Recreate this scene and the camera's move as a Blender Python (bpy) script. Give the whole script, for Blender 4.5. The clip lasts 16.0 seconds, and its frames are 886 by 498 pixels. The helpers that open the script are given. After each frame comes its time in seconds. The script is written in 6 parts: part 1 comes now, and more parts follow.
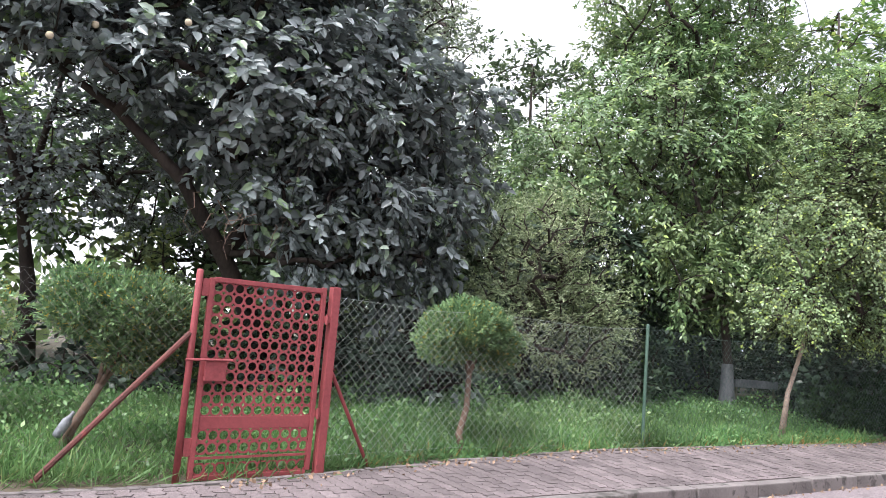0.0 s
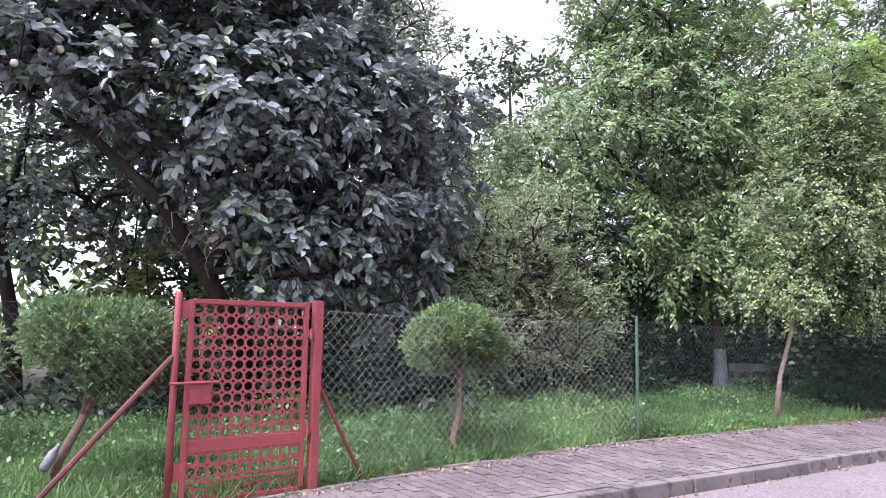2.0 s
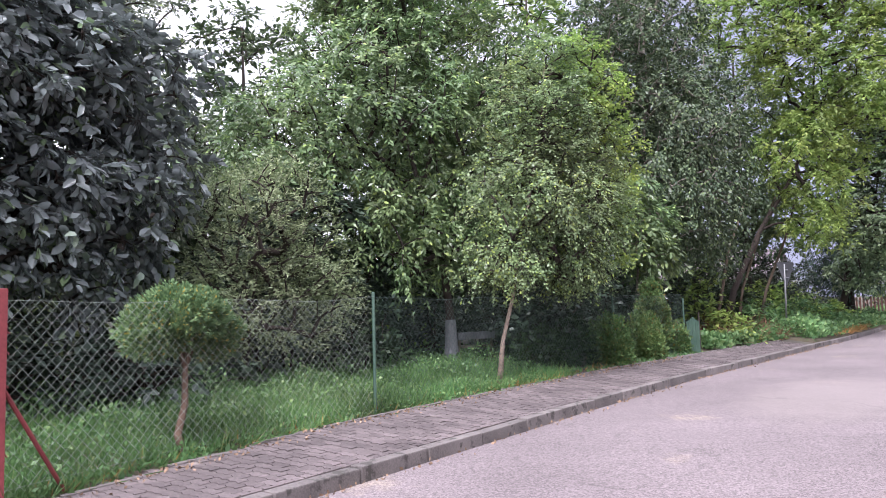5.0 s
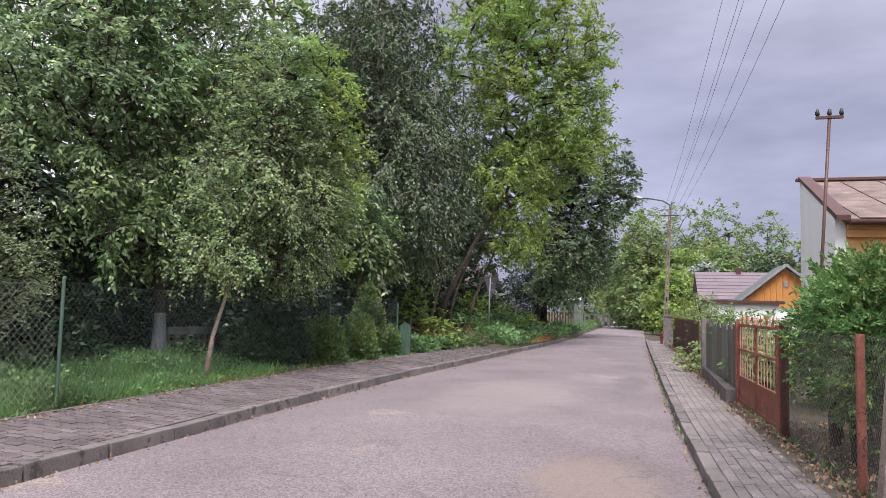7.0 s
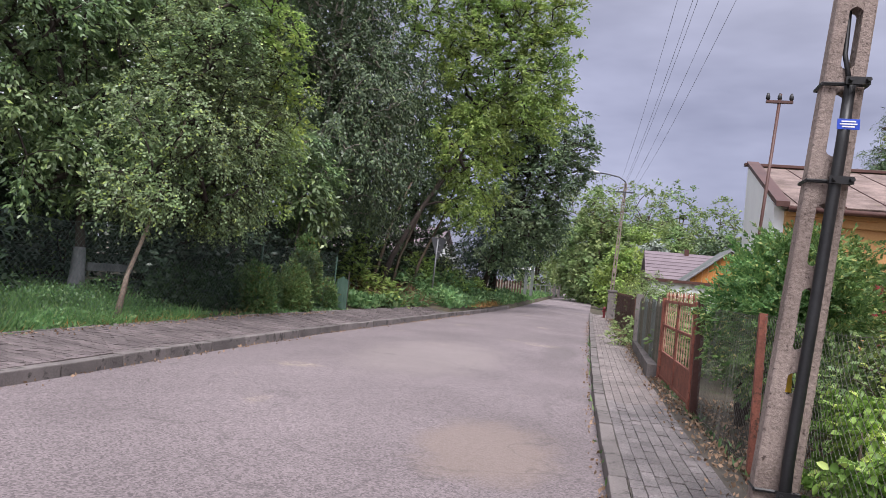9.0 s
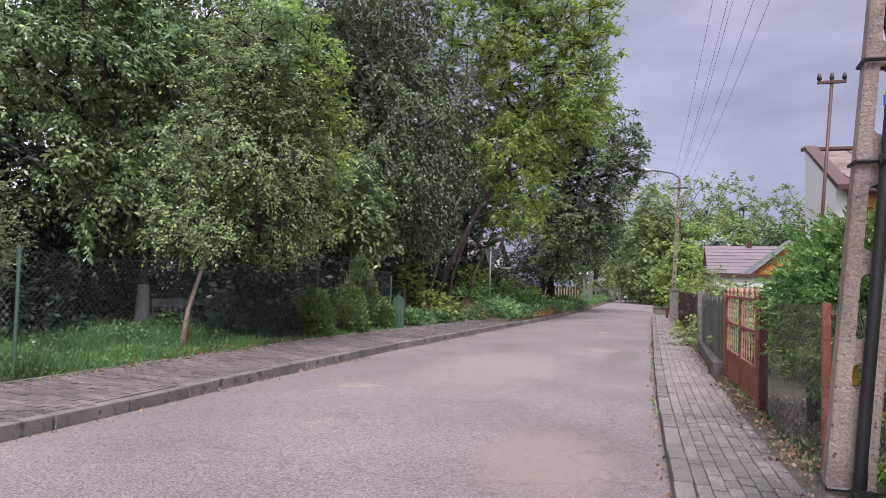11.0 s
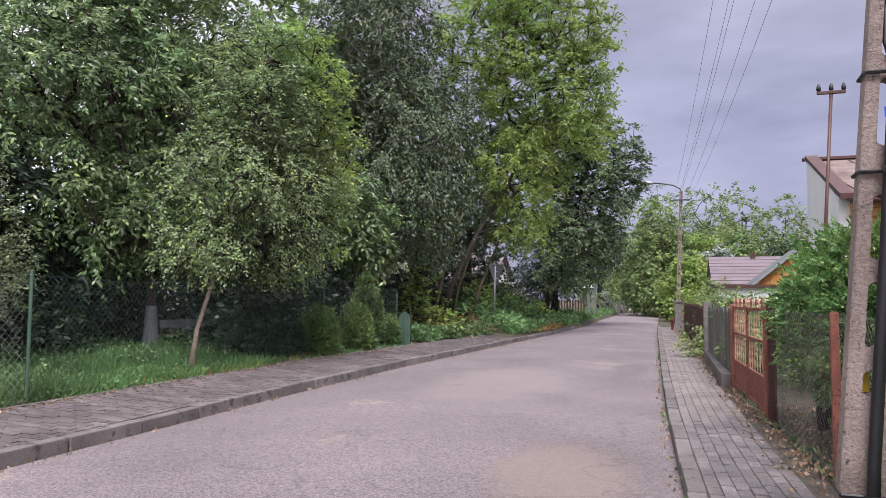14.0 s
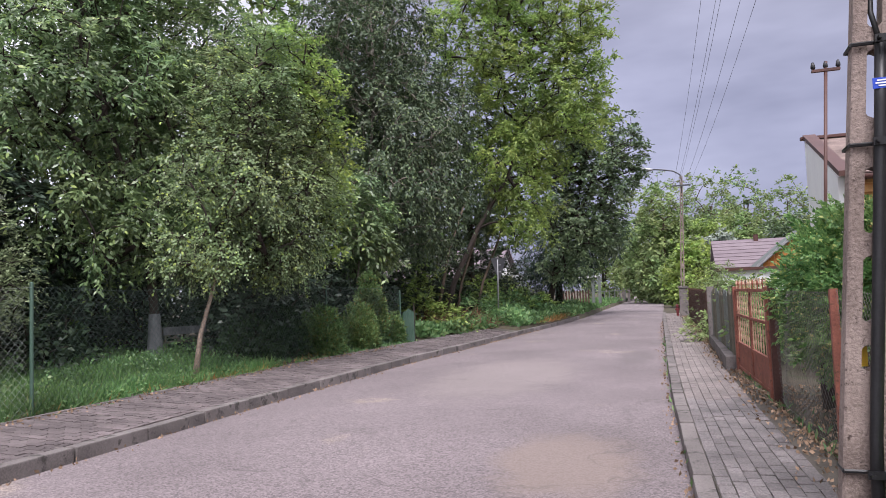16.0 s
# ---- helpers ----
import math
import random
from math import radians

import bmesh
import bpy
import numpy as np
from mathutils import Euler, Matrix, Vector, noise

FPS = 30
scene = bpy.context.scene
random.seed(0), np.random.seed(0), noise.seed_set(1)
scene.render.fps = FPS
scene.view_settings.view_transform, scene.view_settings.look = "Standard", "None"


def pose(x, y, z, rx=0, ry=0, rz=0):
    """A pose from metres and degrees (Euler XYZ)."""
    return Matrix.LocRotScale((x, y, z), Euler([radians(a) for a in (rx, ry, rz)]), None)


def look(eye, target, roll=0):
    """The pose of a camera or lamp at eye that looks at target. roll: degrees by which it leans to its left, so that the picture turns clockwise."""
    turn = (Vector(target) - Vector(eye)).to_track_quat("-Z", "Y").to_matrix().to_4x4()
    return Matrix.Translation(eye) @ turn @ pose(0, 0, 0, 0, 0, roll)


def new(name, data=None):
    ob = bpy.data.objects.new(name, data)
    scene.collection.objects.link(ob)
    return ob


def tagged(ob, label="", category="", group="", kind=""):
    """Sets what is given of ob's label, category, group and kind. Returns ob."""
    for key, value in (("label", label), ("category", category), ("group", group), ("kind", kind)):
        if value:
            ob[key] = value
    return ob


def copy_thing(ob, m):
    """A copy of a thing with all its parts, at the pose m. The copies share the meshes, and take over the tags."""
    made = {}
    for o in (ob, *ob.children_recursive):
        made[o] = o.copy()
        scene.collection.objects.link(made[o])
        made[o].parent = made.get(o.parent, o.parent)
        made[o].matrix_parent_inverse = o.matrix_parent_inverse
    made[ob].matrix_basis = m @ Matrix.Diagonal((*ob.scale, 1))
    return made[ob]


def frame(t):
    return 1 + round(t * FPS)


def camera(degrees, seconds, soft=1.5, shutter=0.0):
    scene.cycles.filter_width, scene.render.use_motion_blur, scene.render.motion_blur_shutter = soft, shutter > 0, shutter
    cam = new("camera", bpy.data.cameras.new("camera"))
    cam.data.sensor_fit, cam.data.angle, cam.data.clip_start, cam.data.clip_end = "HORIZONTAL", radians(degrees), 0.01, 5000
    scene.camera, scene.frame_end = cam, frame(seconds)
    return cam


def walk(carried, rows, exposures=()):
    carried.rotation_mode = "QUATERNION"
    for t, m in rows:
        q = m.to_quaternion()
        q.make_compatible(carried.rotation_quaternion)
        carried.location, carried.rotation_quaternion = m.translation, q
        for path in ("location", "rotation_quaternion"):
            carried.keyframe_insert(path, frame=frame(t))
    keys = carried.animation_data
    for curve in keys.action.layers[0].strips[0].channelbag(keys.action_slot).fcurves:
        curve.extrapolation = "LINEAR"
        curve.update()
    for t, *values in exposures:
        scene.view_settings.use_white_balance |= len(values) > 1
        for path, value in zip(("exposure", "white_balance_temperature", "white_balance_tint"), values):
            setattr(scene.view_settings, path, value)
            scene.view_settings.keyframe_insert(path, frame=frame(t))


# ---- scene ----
cam = camera(63.6, 16.0, soft=0.6)
PATH = [
    (0, (-0.483, -1.069, 1.432), (-2.176, -0.03, 1.657), 4.7),
    (0.5, (-0.479, -1.04, 1.432), (-2.192, -0.035, 1.666), 2.6),
    (1, (-0.456, -1.046, 1.445), (-2.169, -0.042, 1.689), 1.9),
    (1.5, (-0.469, -1.022, 1.456), (-2.176, -0.008, 1.697), 1.5),
    (2, (-0.465, -0.978, 1.495), (-2.145, 0.083, 1.721), 1.1),
    (2.5, (-0.457, -0.969, 1.483), (-2.078, 0.18, 1.706), 0.3),
    (3, (-0.466, -0.967, 1.502), (-2.068, 0.212, 1.714), 0.3),
    (3.2, (-0.479, -0.963, 1.511), (-2.066, 0.236, 1.718), 0.1),
    (5.5, (-0.669, -0.722, 1.519), (-1.711, 0.977, 1.693), -2.3),
    (6, (-0.513, -0.852, 1.535), (-1.387, 0.936, 1.723), -2.9),
    (6.2, (-0.47, -0.864, 1.543), (-1.248, 0.97, 1.72), -2.8),
    (6.5, (-0.429, -0.82, 1.505), (-1.004, 1.087, 1.682), -2.8),
    (6.8, (-0.346, -0.805, 1.514), (-0.905, 1.107, 1.687), -0.7),
    (7, (-0.278, -0.846, 1.469), (-0.829, 1.07, 1.632), 1.4),
    (7.3, (-0.142, -0.776, 1.414), (-0.506, 1.188, 1.516), 3.5),
    (7.5, (-0.084, -0.645, 1.414), (-0.364, 1.335, 1.471), 5.0),
    (8, (-0.032, -0.497, 1.414), (-0.181, 1.496, 1.484), 5.9),
    (8.5, (0.012, -0.426, 1.411), (-0.1, 1.569, 1.49), 5.7),
    (8.8, (0.066, -0.438, 1.409), (-0.221, 1.54, 1.484), 5.5),
    (9, (0.097, -0.41, 1.412), (-0.343, 1.54, 1.478), 5.6),
    (9.2, (0.127, -0.428, 1.41), (-0.38, 1.505, 1.475), 4.9),
    (11.5, (0.185, -0.363, 1.431), (-0.404, 1.545, 1.53), 1.2),
    (12, (0.173, -0.39, 1.434), (-0.415, 1.519, 1.544), 1.0),
    (12.5, (0.173, -0.4, 1.43), (-0.414, 1.508, 1.551), 0.9),
    (13, (0.158, -0.429, 1.426), (-0.433, 1.478, 1.554), 0.8),
    (13.5, (0.146, -0.457, 1.424), (-0.448, 1.448, 1.557), 0.7),
    (14, (0.152, -0.457, 1.423), (-0.447, 1.446, 1.56), 0.4),
    (14.5, (0.163, -0.454, 1.424), (-0.446, 1.446, 1.566), 0.2),
    (15, (0.179, -0.444, 1.419), (-0.433, 1.455, 1.559), -0.1),
    (15.5, (0.196, -0.438, 1.415), (-0.414, 1.462, 1.55), -0.7),
    (16, (0.206, -0.424, 1.402), (-0.402, 1.477, 1.529), -2.1),
]
walk(cam, [(t, look(eye, target, roll)) for t, eye, target, roll in PATH],
     exposures=[(0, 1.32, 6300, 12), (1.0, 1.42, 6050, 24), (3.2, 1.38, 5950, 27), (5.3, 1.05, 6200, 18), (6.5, 0.7, 6450, 16), (8.0, 0.63, 6350, 14), (9.2, 0.54, 6350, 14), (11.3, 0.6, 6350, 16), (16, 0.6, 6350, 16)])

# ---- light ----
SUN_DIR = Vector((0.14, -0.50, 0.86)).normalized()
world = bpy.data.worlds.new("overcast_sky")
scene.world = world
world.use_nodes = True
wt = world.node_tree
wt.nodes.clear()


def wn(kind, **values):
    n = wt.nodes.new(kind)
    for k, v in values.items():
        n.inputs[k].default_value = v
    return n


w_out, w_bg = wn("ShaderNodeOutputWorld"), wn("ShaderNodeBackground", Strength=1.0)
w_sky = wn("ShaderNodeTexSky")
w_sky.sky_type, w_sky.sun_disc = "NISHITA", False
w_sky.sun_elevation = math.asin(SUN_DIR.z)
w_sky.sun_rotation = math.atan2(SUN_DIR.x, SUN_DIR.y)
w_dim = wt.nodes.new("ShaderNodeVectorMath")
w_dim.operation = "SCALE"
w_dim.inputs["Scale"].default_value = 0.06
w_co = wn("ShaderNodeTexCoord")
w_map = wn("ShaderNodeMapping")
w_map.inputs["Scale"].default_value = (1.0, 1.0, 3.2)
w_noise = wn("ShaderNodeTexNoise", Scale=1.7, Detail=5.0, Roughness=0.55)
w_ramp = wn("ShaderNodeValToRGB")
w_ramp.color_ramp.elements[0].position, w_ramp.color_ramp.elements[0].color = 0.34, (0.128, 0.136, 0.208, 1)
w_ramp.color_ramp.elements[1].position, w_ramp.color_ramp.elements[1].color = 0.68, (0.36, 0.372, 0.49, 1)
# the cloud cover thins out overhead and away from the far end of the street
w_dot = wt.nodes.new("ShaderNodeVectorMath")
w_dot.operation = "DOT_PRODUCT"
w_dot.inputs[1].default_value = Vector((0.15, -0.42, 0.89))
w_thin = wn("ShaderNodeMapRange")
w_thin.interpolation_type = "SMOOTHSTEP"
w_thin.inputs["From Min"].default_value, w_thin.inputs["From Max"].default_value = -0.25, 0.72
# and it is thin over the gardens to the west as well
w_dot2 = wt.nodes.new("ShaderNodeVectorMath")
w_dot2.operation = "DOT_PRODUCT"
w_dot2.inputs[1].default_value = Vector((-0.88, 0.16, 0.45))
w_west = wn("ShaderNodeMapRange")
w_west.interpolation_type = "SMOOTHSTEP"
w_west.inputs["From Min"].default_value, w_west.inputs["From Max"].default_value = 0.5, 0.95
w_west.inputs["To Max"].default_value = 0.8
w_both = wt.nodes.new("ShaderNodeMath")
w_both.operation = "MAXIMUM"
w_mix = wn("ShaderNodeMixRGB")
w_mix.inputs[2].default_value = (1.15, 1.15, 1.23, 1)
w_add = wn("ShaderNodeMixRGB", Fac=0.12)
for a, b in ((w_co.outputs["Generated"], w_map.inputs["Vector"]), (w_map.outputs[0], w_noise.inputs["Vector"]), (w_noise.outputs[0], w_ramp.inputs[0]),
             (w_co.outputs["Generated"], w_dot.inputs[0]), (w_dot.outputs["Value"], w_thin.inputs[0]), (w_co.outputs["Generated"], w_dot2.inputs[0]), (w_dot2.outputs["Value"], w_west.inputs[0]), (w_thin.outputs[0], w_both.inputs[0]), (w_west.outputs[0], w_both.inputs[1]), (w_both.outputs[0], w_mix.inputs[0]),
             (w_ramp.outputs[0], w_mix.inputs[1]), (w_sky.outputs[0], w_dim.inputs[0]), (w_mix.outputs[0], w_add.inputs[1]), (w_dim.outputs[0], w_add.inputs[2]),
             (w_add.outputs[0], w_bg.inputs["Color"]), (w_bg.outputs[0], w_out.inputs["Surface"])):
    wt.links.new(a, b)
sun = new("sun", bpy.data.lights.new("sun", "SUN"))
sun.data.energy, sun.data.angle, sun.data.color = 3.1, radians(26), (1.0, 0.97, 0.96)
sun.matrix_world = look(SUN_DIR * 60, (0, 0, 0))

# ---- materials ----
MATS = {}


def surface(name, low, high, rough=0.8, grain=40.0, patch=1.5, bump=0.3, metal=0.0, spot=None, spot_cut=0.6, spot_scale=6.0, vary=0.0, island=False, stretch=(1, 1, 1), spec=0.4, chips=0.0):
    """A worn surface: two colours over coarse and fine noise, a third in spots, and fine relief."""
    m = bpy.data.materials.new(name)
    m.use_nodes = True
    nt, p = m.node_tree, m.node_tree.nodes["Principled BSDF"]

    def node(kind, **values):
        n = nt.nodes.new(kind)
        for k, v in values.items():
            n.inputs[k].default_value = v
        return n

    co, mp = node("ShaderNodeTexCoord"), node("ShaderNodeMapping")
    mp.inputs["Scale"].default_value = stretch
    geo = node("ShaderNodeNewGeometry")
    nt.links.new(geo.outputs["Position"], mp.inputs["Vector"])
    fine, coarse = node("ShaderNodeTexNoise", Scale=grain, Detail=4.0, Roughness=0.65), node("ShaderNodeTexNoise", Scale=patch, Detail=4.0)
    both = node("ShaderNodeMath")
    both.operation = "ADD"
    ramp = node("ShaderNodeMapRange")
    ramp.inputs["From Min"].default_value, ramp.inputs["From Max"].default_value = 0.72, 1.28
    mix = node("ShaderNodeMixRGB")
    mix.inputs[1].default_value, mix.inputs[2].default_value = (*low, 1), (*high, 1)
    for n in (fine, coarse):
        nt.links.new(mp.outputs[0], n.inputs["Vector"])
    nt.links.new(fine.outputs[0], both.inputs[0])
    nt.links.new(coarse.outputs[0], both.inputs[1])
    nt.links.new(both.outputs[0], ramp.inputs[0])
    nt.links.new(ramp.outputs[0], mix.inputs[0])
    colour = mix.outputs[0]
    if spot:
        sn, sr, sm = node("ShaderNodeTexNoise", Scale=spot_scale, Detail=6.0, Roughness=0.7), node("ShaderNodeMapRange"), node("ShaderNodeMixRGB")
        sr.inputs["From Min"].default_value, sr.inputs["From Max"].default_value = spot_cut, spot_cut + 0.08
        sm.inputs[2].default_value = (*spot, 1)
        nt.links.new(mp.outputs[0], sn.inputs["Vector"])
        nt.links.new(sn.outputs[0], sr.inputs[0])
        nt.links.new(sr.outputs[0], sm.inputs[0])
        nt.links.new(colour, sm.inputs[1])
        colour = sm.outputs[0]
    if chips:
        vo, cr, cm = node("ShaderNodeTexVoronoi", Scale=chips), node("ShaderNodeMapRange"), node("ShaderNodeMixRGB", Fac=1.0)
        cm.blend_type = "MULTIPLY"
        sep = node("ShaderNodeSeparateColor")
        cr.inputs["To Min"].default_value, cr.inputs["To Max"].default_value = 0.58, 1.44
        nt.links.new(mp.outputs[0], vo.inputs["Vector"])
        nt.links.new(vo.outputs["Color"], sep.inputs[0])
        nt.links.new(sep.outputs[0], cr.inputs[0])
        nt.links.new(cr.outputs[0], cm.inputs[2])
        nt.links.new(colour, cm.inputs[1])
        colour = cm.outputs[0]
    if vary:
        hsv, vr = node("ShaderNodeHueSaturation"), node("ShaderNodeMapRange")
        vr.inputs["To Min"].default_value, vr.inputs["To Max"].default_value = 1 - vary, 1 + vary
        if island:
            nt.links.new(geo.outputs["Random Per Island"], vr.inputs[0])
        else:
            nt.links.new(node("ShaderNodeObjectInfo").outputs["Random"], vr.inputs[0])
        nt.links.new(vr.outputs[0], hsv.inputs["Value"])
        nt.links.new(colour, hsv.inputs["Color"])
        colour = hsv.outputs[0]
    nt.links.new(colour, p.inputs["Base Color"])
    rr = node("ShaderNodeMapRange")
    rr.inputs["To Min"].default_value, rr.inputs["To Max"].default_value = max(0.05, rough - 0.12), min(1, rough + 0.12)
    nt.links.new(fine.outputs[0], rr.inputs[0])
    nt.links.new(rr.outputs[0], p.inputs["Roughness"])
    p.inputs["Metallic"].default_value = metal
    p.inputs["Specular IOR Level"].default_value = spec
    if bump:
        bp = node("ShaderNodeBump", Strength=bump, Distance=0.012)
        nt.links.new(fine.outputs[0], bp.inputs["Height"])
        nt.links.new(bp.outputs[0], p.inputs["Normal"])
    MATS[name] = m
    return m


def leafy(name, dark, light, gloss=0.42, through_light=0.3, odd=None, odd_part=0.06, drift=0.022, shine=0.38):
    """Leaves: each one its own tone between two greens, a few of another colour, with light coming through."""
    m = bpy.data.materials.new(name)
    m.use_nodes = True
    nt, p = m.node_tree, m.node_tree.nodes["Principled BSDF"]
    geo = nt.nodes.new("ShaderNodeNewGeometry")
    ramp = nt.nodes.new("ShaderNodeValToRGB")
    e = ramp.color_ramp.elements
    e[0].position, e[0].color = 0.0, (*dark, 1)
    e[1].position, e[1].color = 0.94 - odd_part, (*light, 1)
    if odd:
        s = e.new(1 - odd_part)
        s.color = (*odd, 1)
    nz = nt.nodes.new("ShaderNodeTexNoise")
    nz.inputs["Scale"].default_value = 0.9
    nt.links.new(geo.outputs["Position"], nz.inputs["Vector"])
    hsv = nt.nodes.new("ShaderNodeHueSaturation")
    vr = nt.nodes.new("ShaderNodeMapRange")
    vr.inputs["From Min"].default_value, vr.inputs["From Max"].default_value = 0.3, 0.7
    vr.inputs["To Min"].default_value, vr.inputs["To Max"].default_value = 0.6, 1.42
    nt.links.new(nz.outputs[0], vr.inputs[0])
    nt.links.new(geo.outputs["Random Per Island"], ramp.inputs[0])
    nt.links.new(ramp.outputs[0], hsv.inputs["Color"])
    nt.links.new(vr.outputs[0], hsv.inputs["Value"])
    nh_ = nt.nodes.new("ShaderNodeTexNoise")
    nh_.inputs["Scale"].default_value, nh_.inputs["Detail"].default_value = 0.55, 3.0
    hr_ = nt.nodes.new("ShaderNodeMapRange")
    hr_.inputs["From Min"].default_value, hr_.inputs["From Max"].default_value = 0.36, 0.66
    hr_.inputs["To Min"].default_value, hr_.inputs["To Max"].default_value = 0.5 + drift * 0.7, 0.5 - drift
    nt.links.new(geo.outputs["Position"], nh_.inputs["Vector"])
    nt.links.new(nh_.outputs[0], hr_.inputs[0])
    nt.links.new(hr_.outputs[0], hsv.inputs["Hue"])
    hsv.inputs["Saturation"].default_value = 1.08
    nt.links.new(hsv.outputs[0], p.inputs["Base Color"])
    p.inputs["Roughness"].default_value = gloss
    p.inputs["Specular IOR Level"].default_value = shine
    tr = nt.nodes.new("ShaderNodeBsdfTranslucent")
    mixs = nt.nodes.new("ShaderNodeMixShader")
    mixs.inputs[0].default_value = through_light
    nt.links.new(hsv.outputs[0], tr.inputs["Color"])
    nt.links.new(p.outputs[0], mixs.inputs[1])
    nt.links.new(tr.outputs[0], mixs.inputs[2])
    nt.links.new(mixs.outputs[0], nt.nodes["Material Output"].inputs["Surface"])
    MATS[name] = m
    return m


M_ROAD = surface("worn_asphalt", (0.138, 0.115, 0.118), (0.215, 0.18, 0.185), 0.9, 55, 0.45, 0.6, spot=(0.265, 0.22, 0.19), spot_cut=0.60, spot_scale=0.42, chips=75)
M_KERB = surface("kerb_concrete", (0.10, 0.088, 0.085), (0.21, 0.185, 0.177), 0.9, 60, 2.0, 0.5, spot=(0.06, 0.055, 0.05), spot_cut=0.55, vary=0.14)
M_PAVER = surface("grey_pavers", (0.078, 0.064, 0.064), (0.17, 0.14, 0.14), 0.9, 70, 1.2, 0.35, spot=(0.27, 0.235, 0.215), spot_cut=0.66, spot_scale=3, vary=0.2, chips=160)
M_PAVER_I = surface("grey_pavers_joined", (0.078, 0.064, 0.064), (0.17, 0.14, 0.14), 0.9, 70, 1.2, 0.35, spot=(0.27, 0.235, 0.215), spot_cut=0.66, spot_scale=3, vary=0.2, island=True, chips=160)
M_PAVER_R = surface("pale_pavers", (0.12, 0.102, 0.098), (0.255, 0.22, 0.208), 0.9, 70, 1.2, 0.35, spot=(0.30, 0.25, 0.22), spot_cut=0.62, spot_scale=3, vary=0.12, chips=160)
M_PAVER_RI = surface("pale_pavers_joined", (0.12, 0.102, 0.098), (0.255, 0.22, 0.208), 0.9, 70, 1.2, 0.35, spot=(0.30, 0.25, 0.22), spot_cut=0.62, spot_scale=3, vary=0.12, island=True, chips=160)
M_PAVER_D = surface("old_dark_pavers", (0.088, 0.079, 0.08), (0.215, 0.19, 0.187), 0.85, 70, 1.6, 0.5, spot=(0.24, 0.20, 0.17), spot_cut=0.62, spot_scale=2.4, vary=0.22, chips=160)
M_PAVER_DI = surface("old_dark_pavers_joined", (0.088, 0.079, 0.08), (0.215, 0.19, 0.187), 0.85, 70, 1.6, 0.5, spot=(0.24, 0.20, 0.17), spot_cut=0.62, spot_scale=2.4, vary=0.22, island=True, chips=160)
M_JOINT = surface("joint_sand", (0.045, 0.04, 0.033), (0.10, 0.085, 0.07), 0.95, 60, 2, 0.4)
M_SOIL = surface("soil_and_litter", (0.035, 0.03, 0.02), (0.10, 0.08, 0.055), 0.95, 25, 1.1, 0.6, spot=(0.05, 0.075, 0.025), spot_cut=0.56, spot_scale=2.5)
M_LITTER = surface("dry_leaf_litter", (0.18, 0.115, 0.075), (0.36, 0.25, 0.17), 0.9, 20, 3, 0.3, vary=0.35, island=True)
M_RED = surface("red_gate_paint", (0.19, 0.04, 0.044), (0.29, 0.064, 0.068), 0.52, 45, 3, 0.15, spot=(0.10, 0.032, 0.025), spot_cut=0.65, spot_scale=14)
M_RUST = surface("rusty_red_iron", (0.155, 0.052, 0.038), (0.31, 0.115, 0.078), 0.78, 60, 4, 0.3, spot=(0.08, 0.04, 0.028), spot_cut=0.55, spot_scale=16)
M_RUSTD = surface("dark_rust", (0.055, 0.024, 0.02), (0.15, 0.05, 0.042), 0.8, 60, 4, 0.3, spot=(0.20, 0.05, 0.045), spot_cut=0.6, spot_scale=9)
M_GREEN = surface("green_post_paint", (0.04, 0.085, 0.062), (0.078, 0.13, 0.098), 0.55, 50, 3, 0.1)
# green fence wire with the sky's light put into its pale colour
M_WIRE = surface("dull_green_wire_skylit", (0.20, 0.24, 0.21), (0.36, 0.40, 0.36), 0.5, 80, 4, 0.0)
M_WIRE2 = surface("galvanised_wire", (0.075, 0.07, 0.062), (0.16, 0.15, 0.135), 0.5, 80, 4, 0.0, metal=0.2)
M_CONC = surface("pole_concrete", (0.15, 0.115, 0.10), (0.32, 0.255, 0.225), 0.92, 45, 2.2, 0.9, spot=(0.07, 0.05, 0.043), spot_cut=0.58, spot_scale=26)
M_BLACK = surface("black_plastic", (0.008, 0.008, 0.009), (0.02, 0.02, 0.022), 0.45, 60, 3, 0.05)
M_STEEL = surface("galvanised_steel", (0.25, 0.25, 0.26), (0.42, 0.42, 0.43), 0.45, 60, 4, 0.05, metal=0.7)
M_BARK = surface("dark_bark", (0.018, 0.013, 0.011), (0.055, 0.041, 0.033), 0.92, 22, 3, 0.9, stretch=(1, 1, 0.3))
M_BARK2 = surface("brown_bark", (0.055, 0.04, 0.028), (0.14, 0.105, 0.075), 0.92, 22, 3, 0.9, stretch=(1, 1, 0.3))
M_BIRCH = surface("birch_bark", (0.18, 0.13, 0.10), (0.37, 0.285, 0.225), 0.75, 16, 4, 0.3, spot=(0.07, 0.05, 0.04), spot_cut=0.6, spot_scale=9, stretch=(1, 1, 2.2))
M_PALEBARK = surface("pale_birch_bark", (0.15, 0.125, 0.105), (0.33, 0.29, 0.255), 0.8, 16, 4, 0.3, spot=(0.05, 0.04, 0.035), spot_cut=0.6, spot_scale=9, stretch=(1, 1, 2.2))
M_LIME = surface("limewashed_bark", (0.11, 0.115, 0.125), (0.23, 0.235, 0.25), 0.9, 25, 4, 0.6, stretch=(1, 1, 0.4))
# the same green wire as a darker copy, without the painted sky light
M_WIRED = surface("dark_green_wire_unlit", (0.04, 0.07, 0.06), (0.095, 0.135, 0.12), 0.5, 80, 4, 0.0)
M_THUJAW = surface("thuja_stem", (0.07, 0.045, 0.033), (0.165, 0.11, 0.08), 0.9, 30, 4, 0.8, stretch=(1, 1, 0.3))
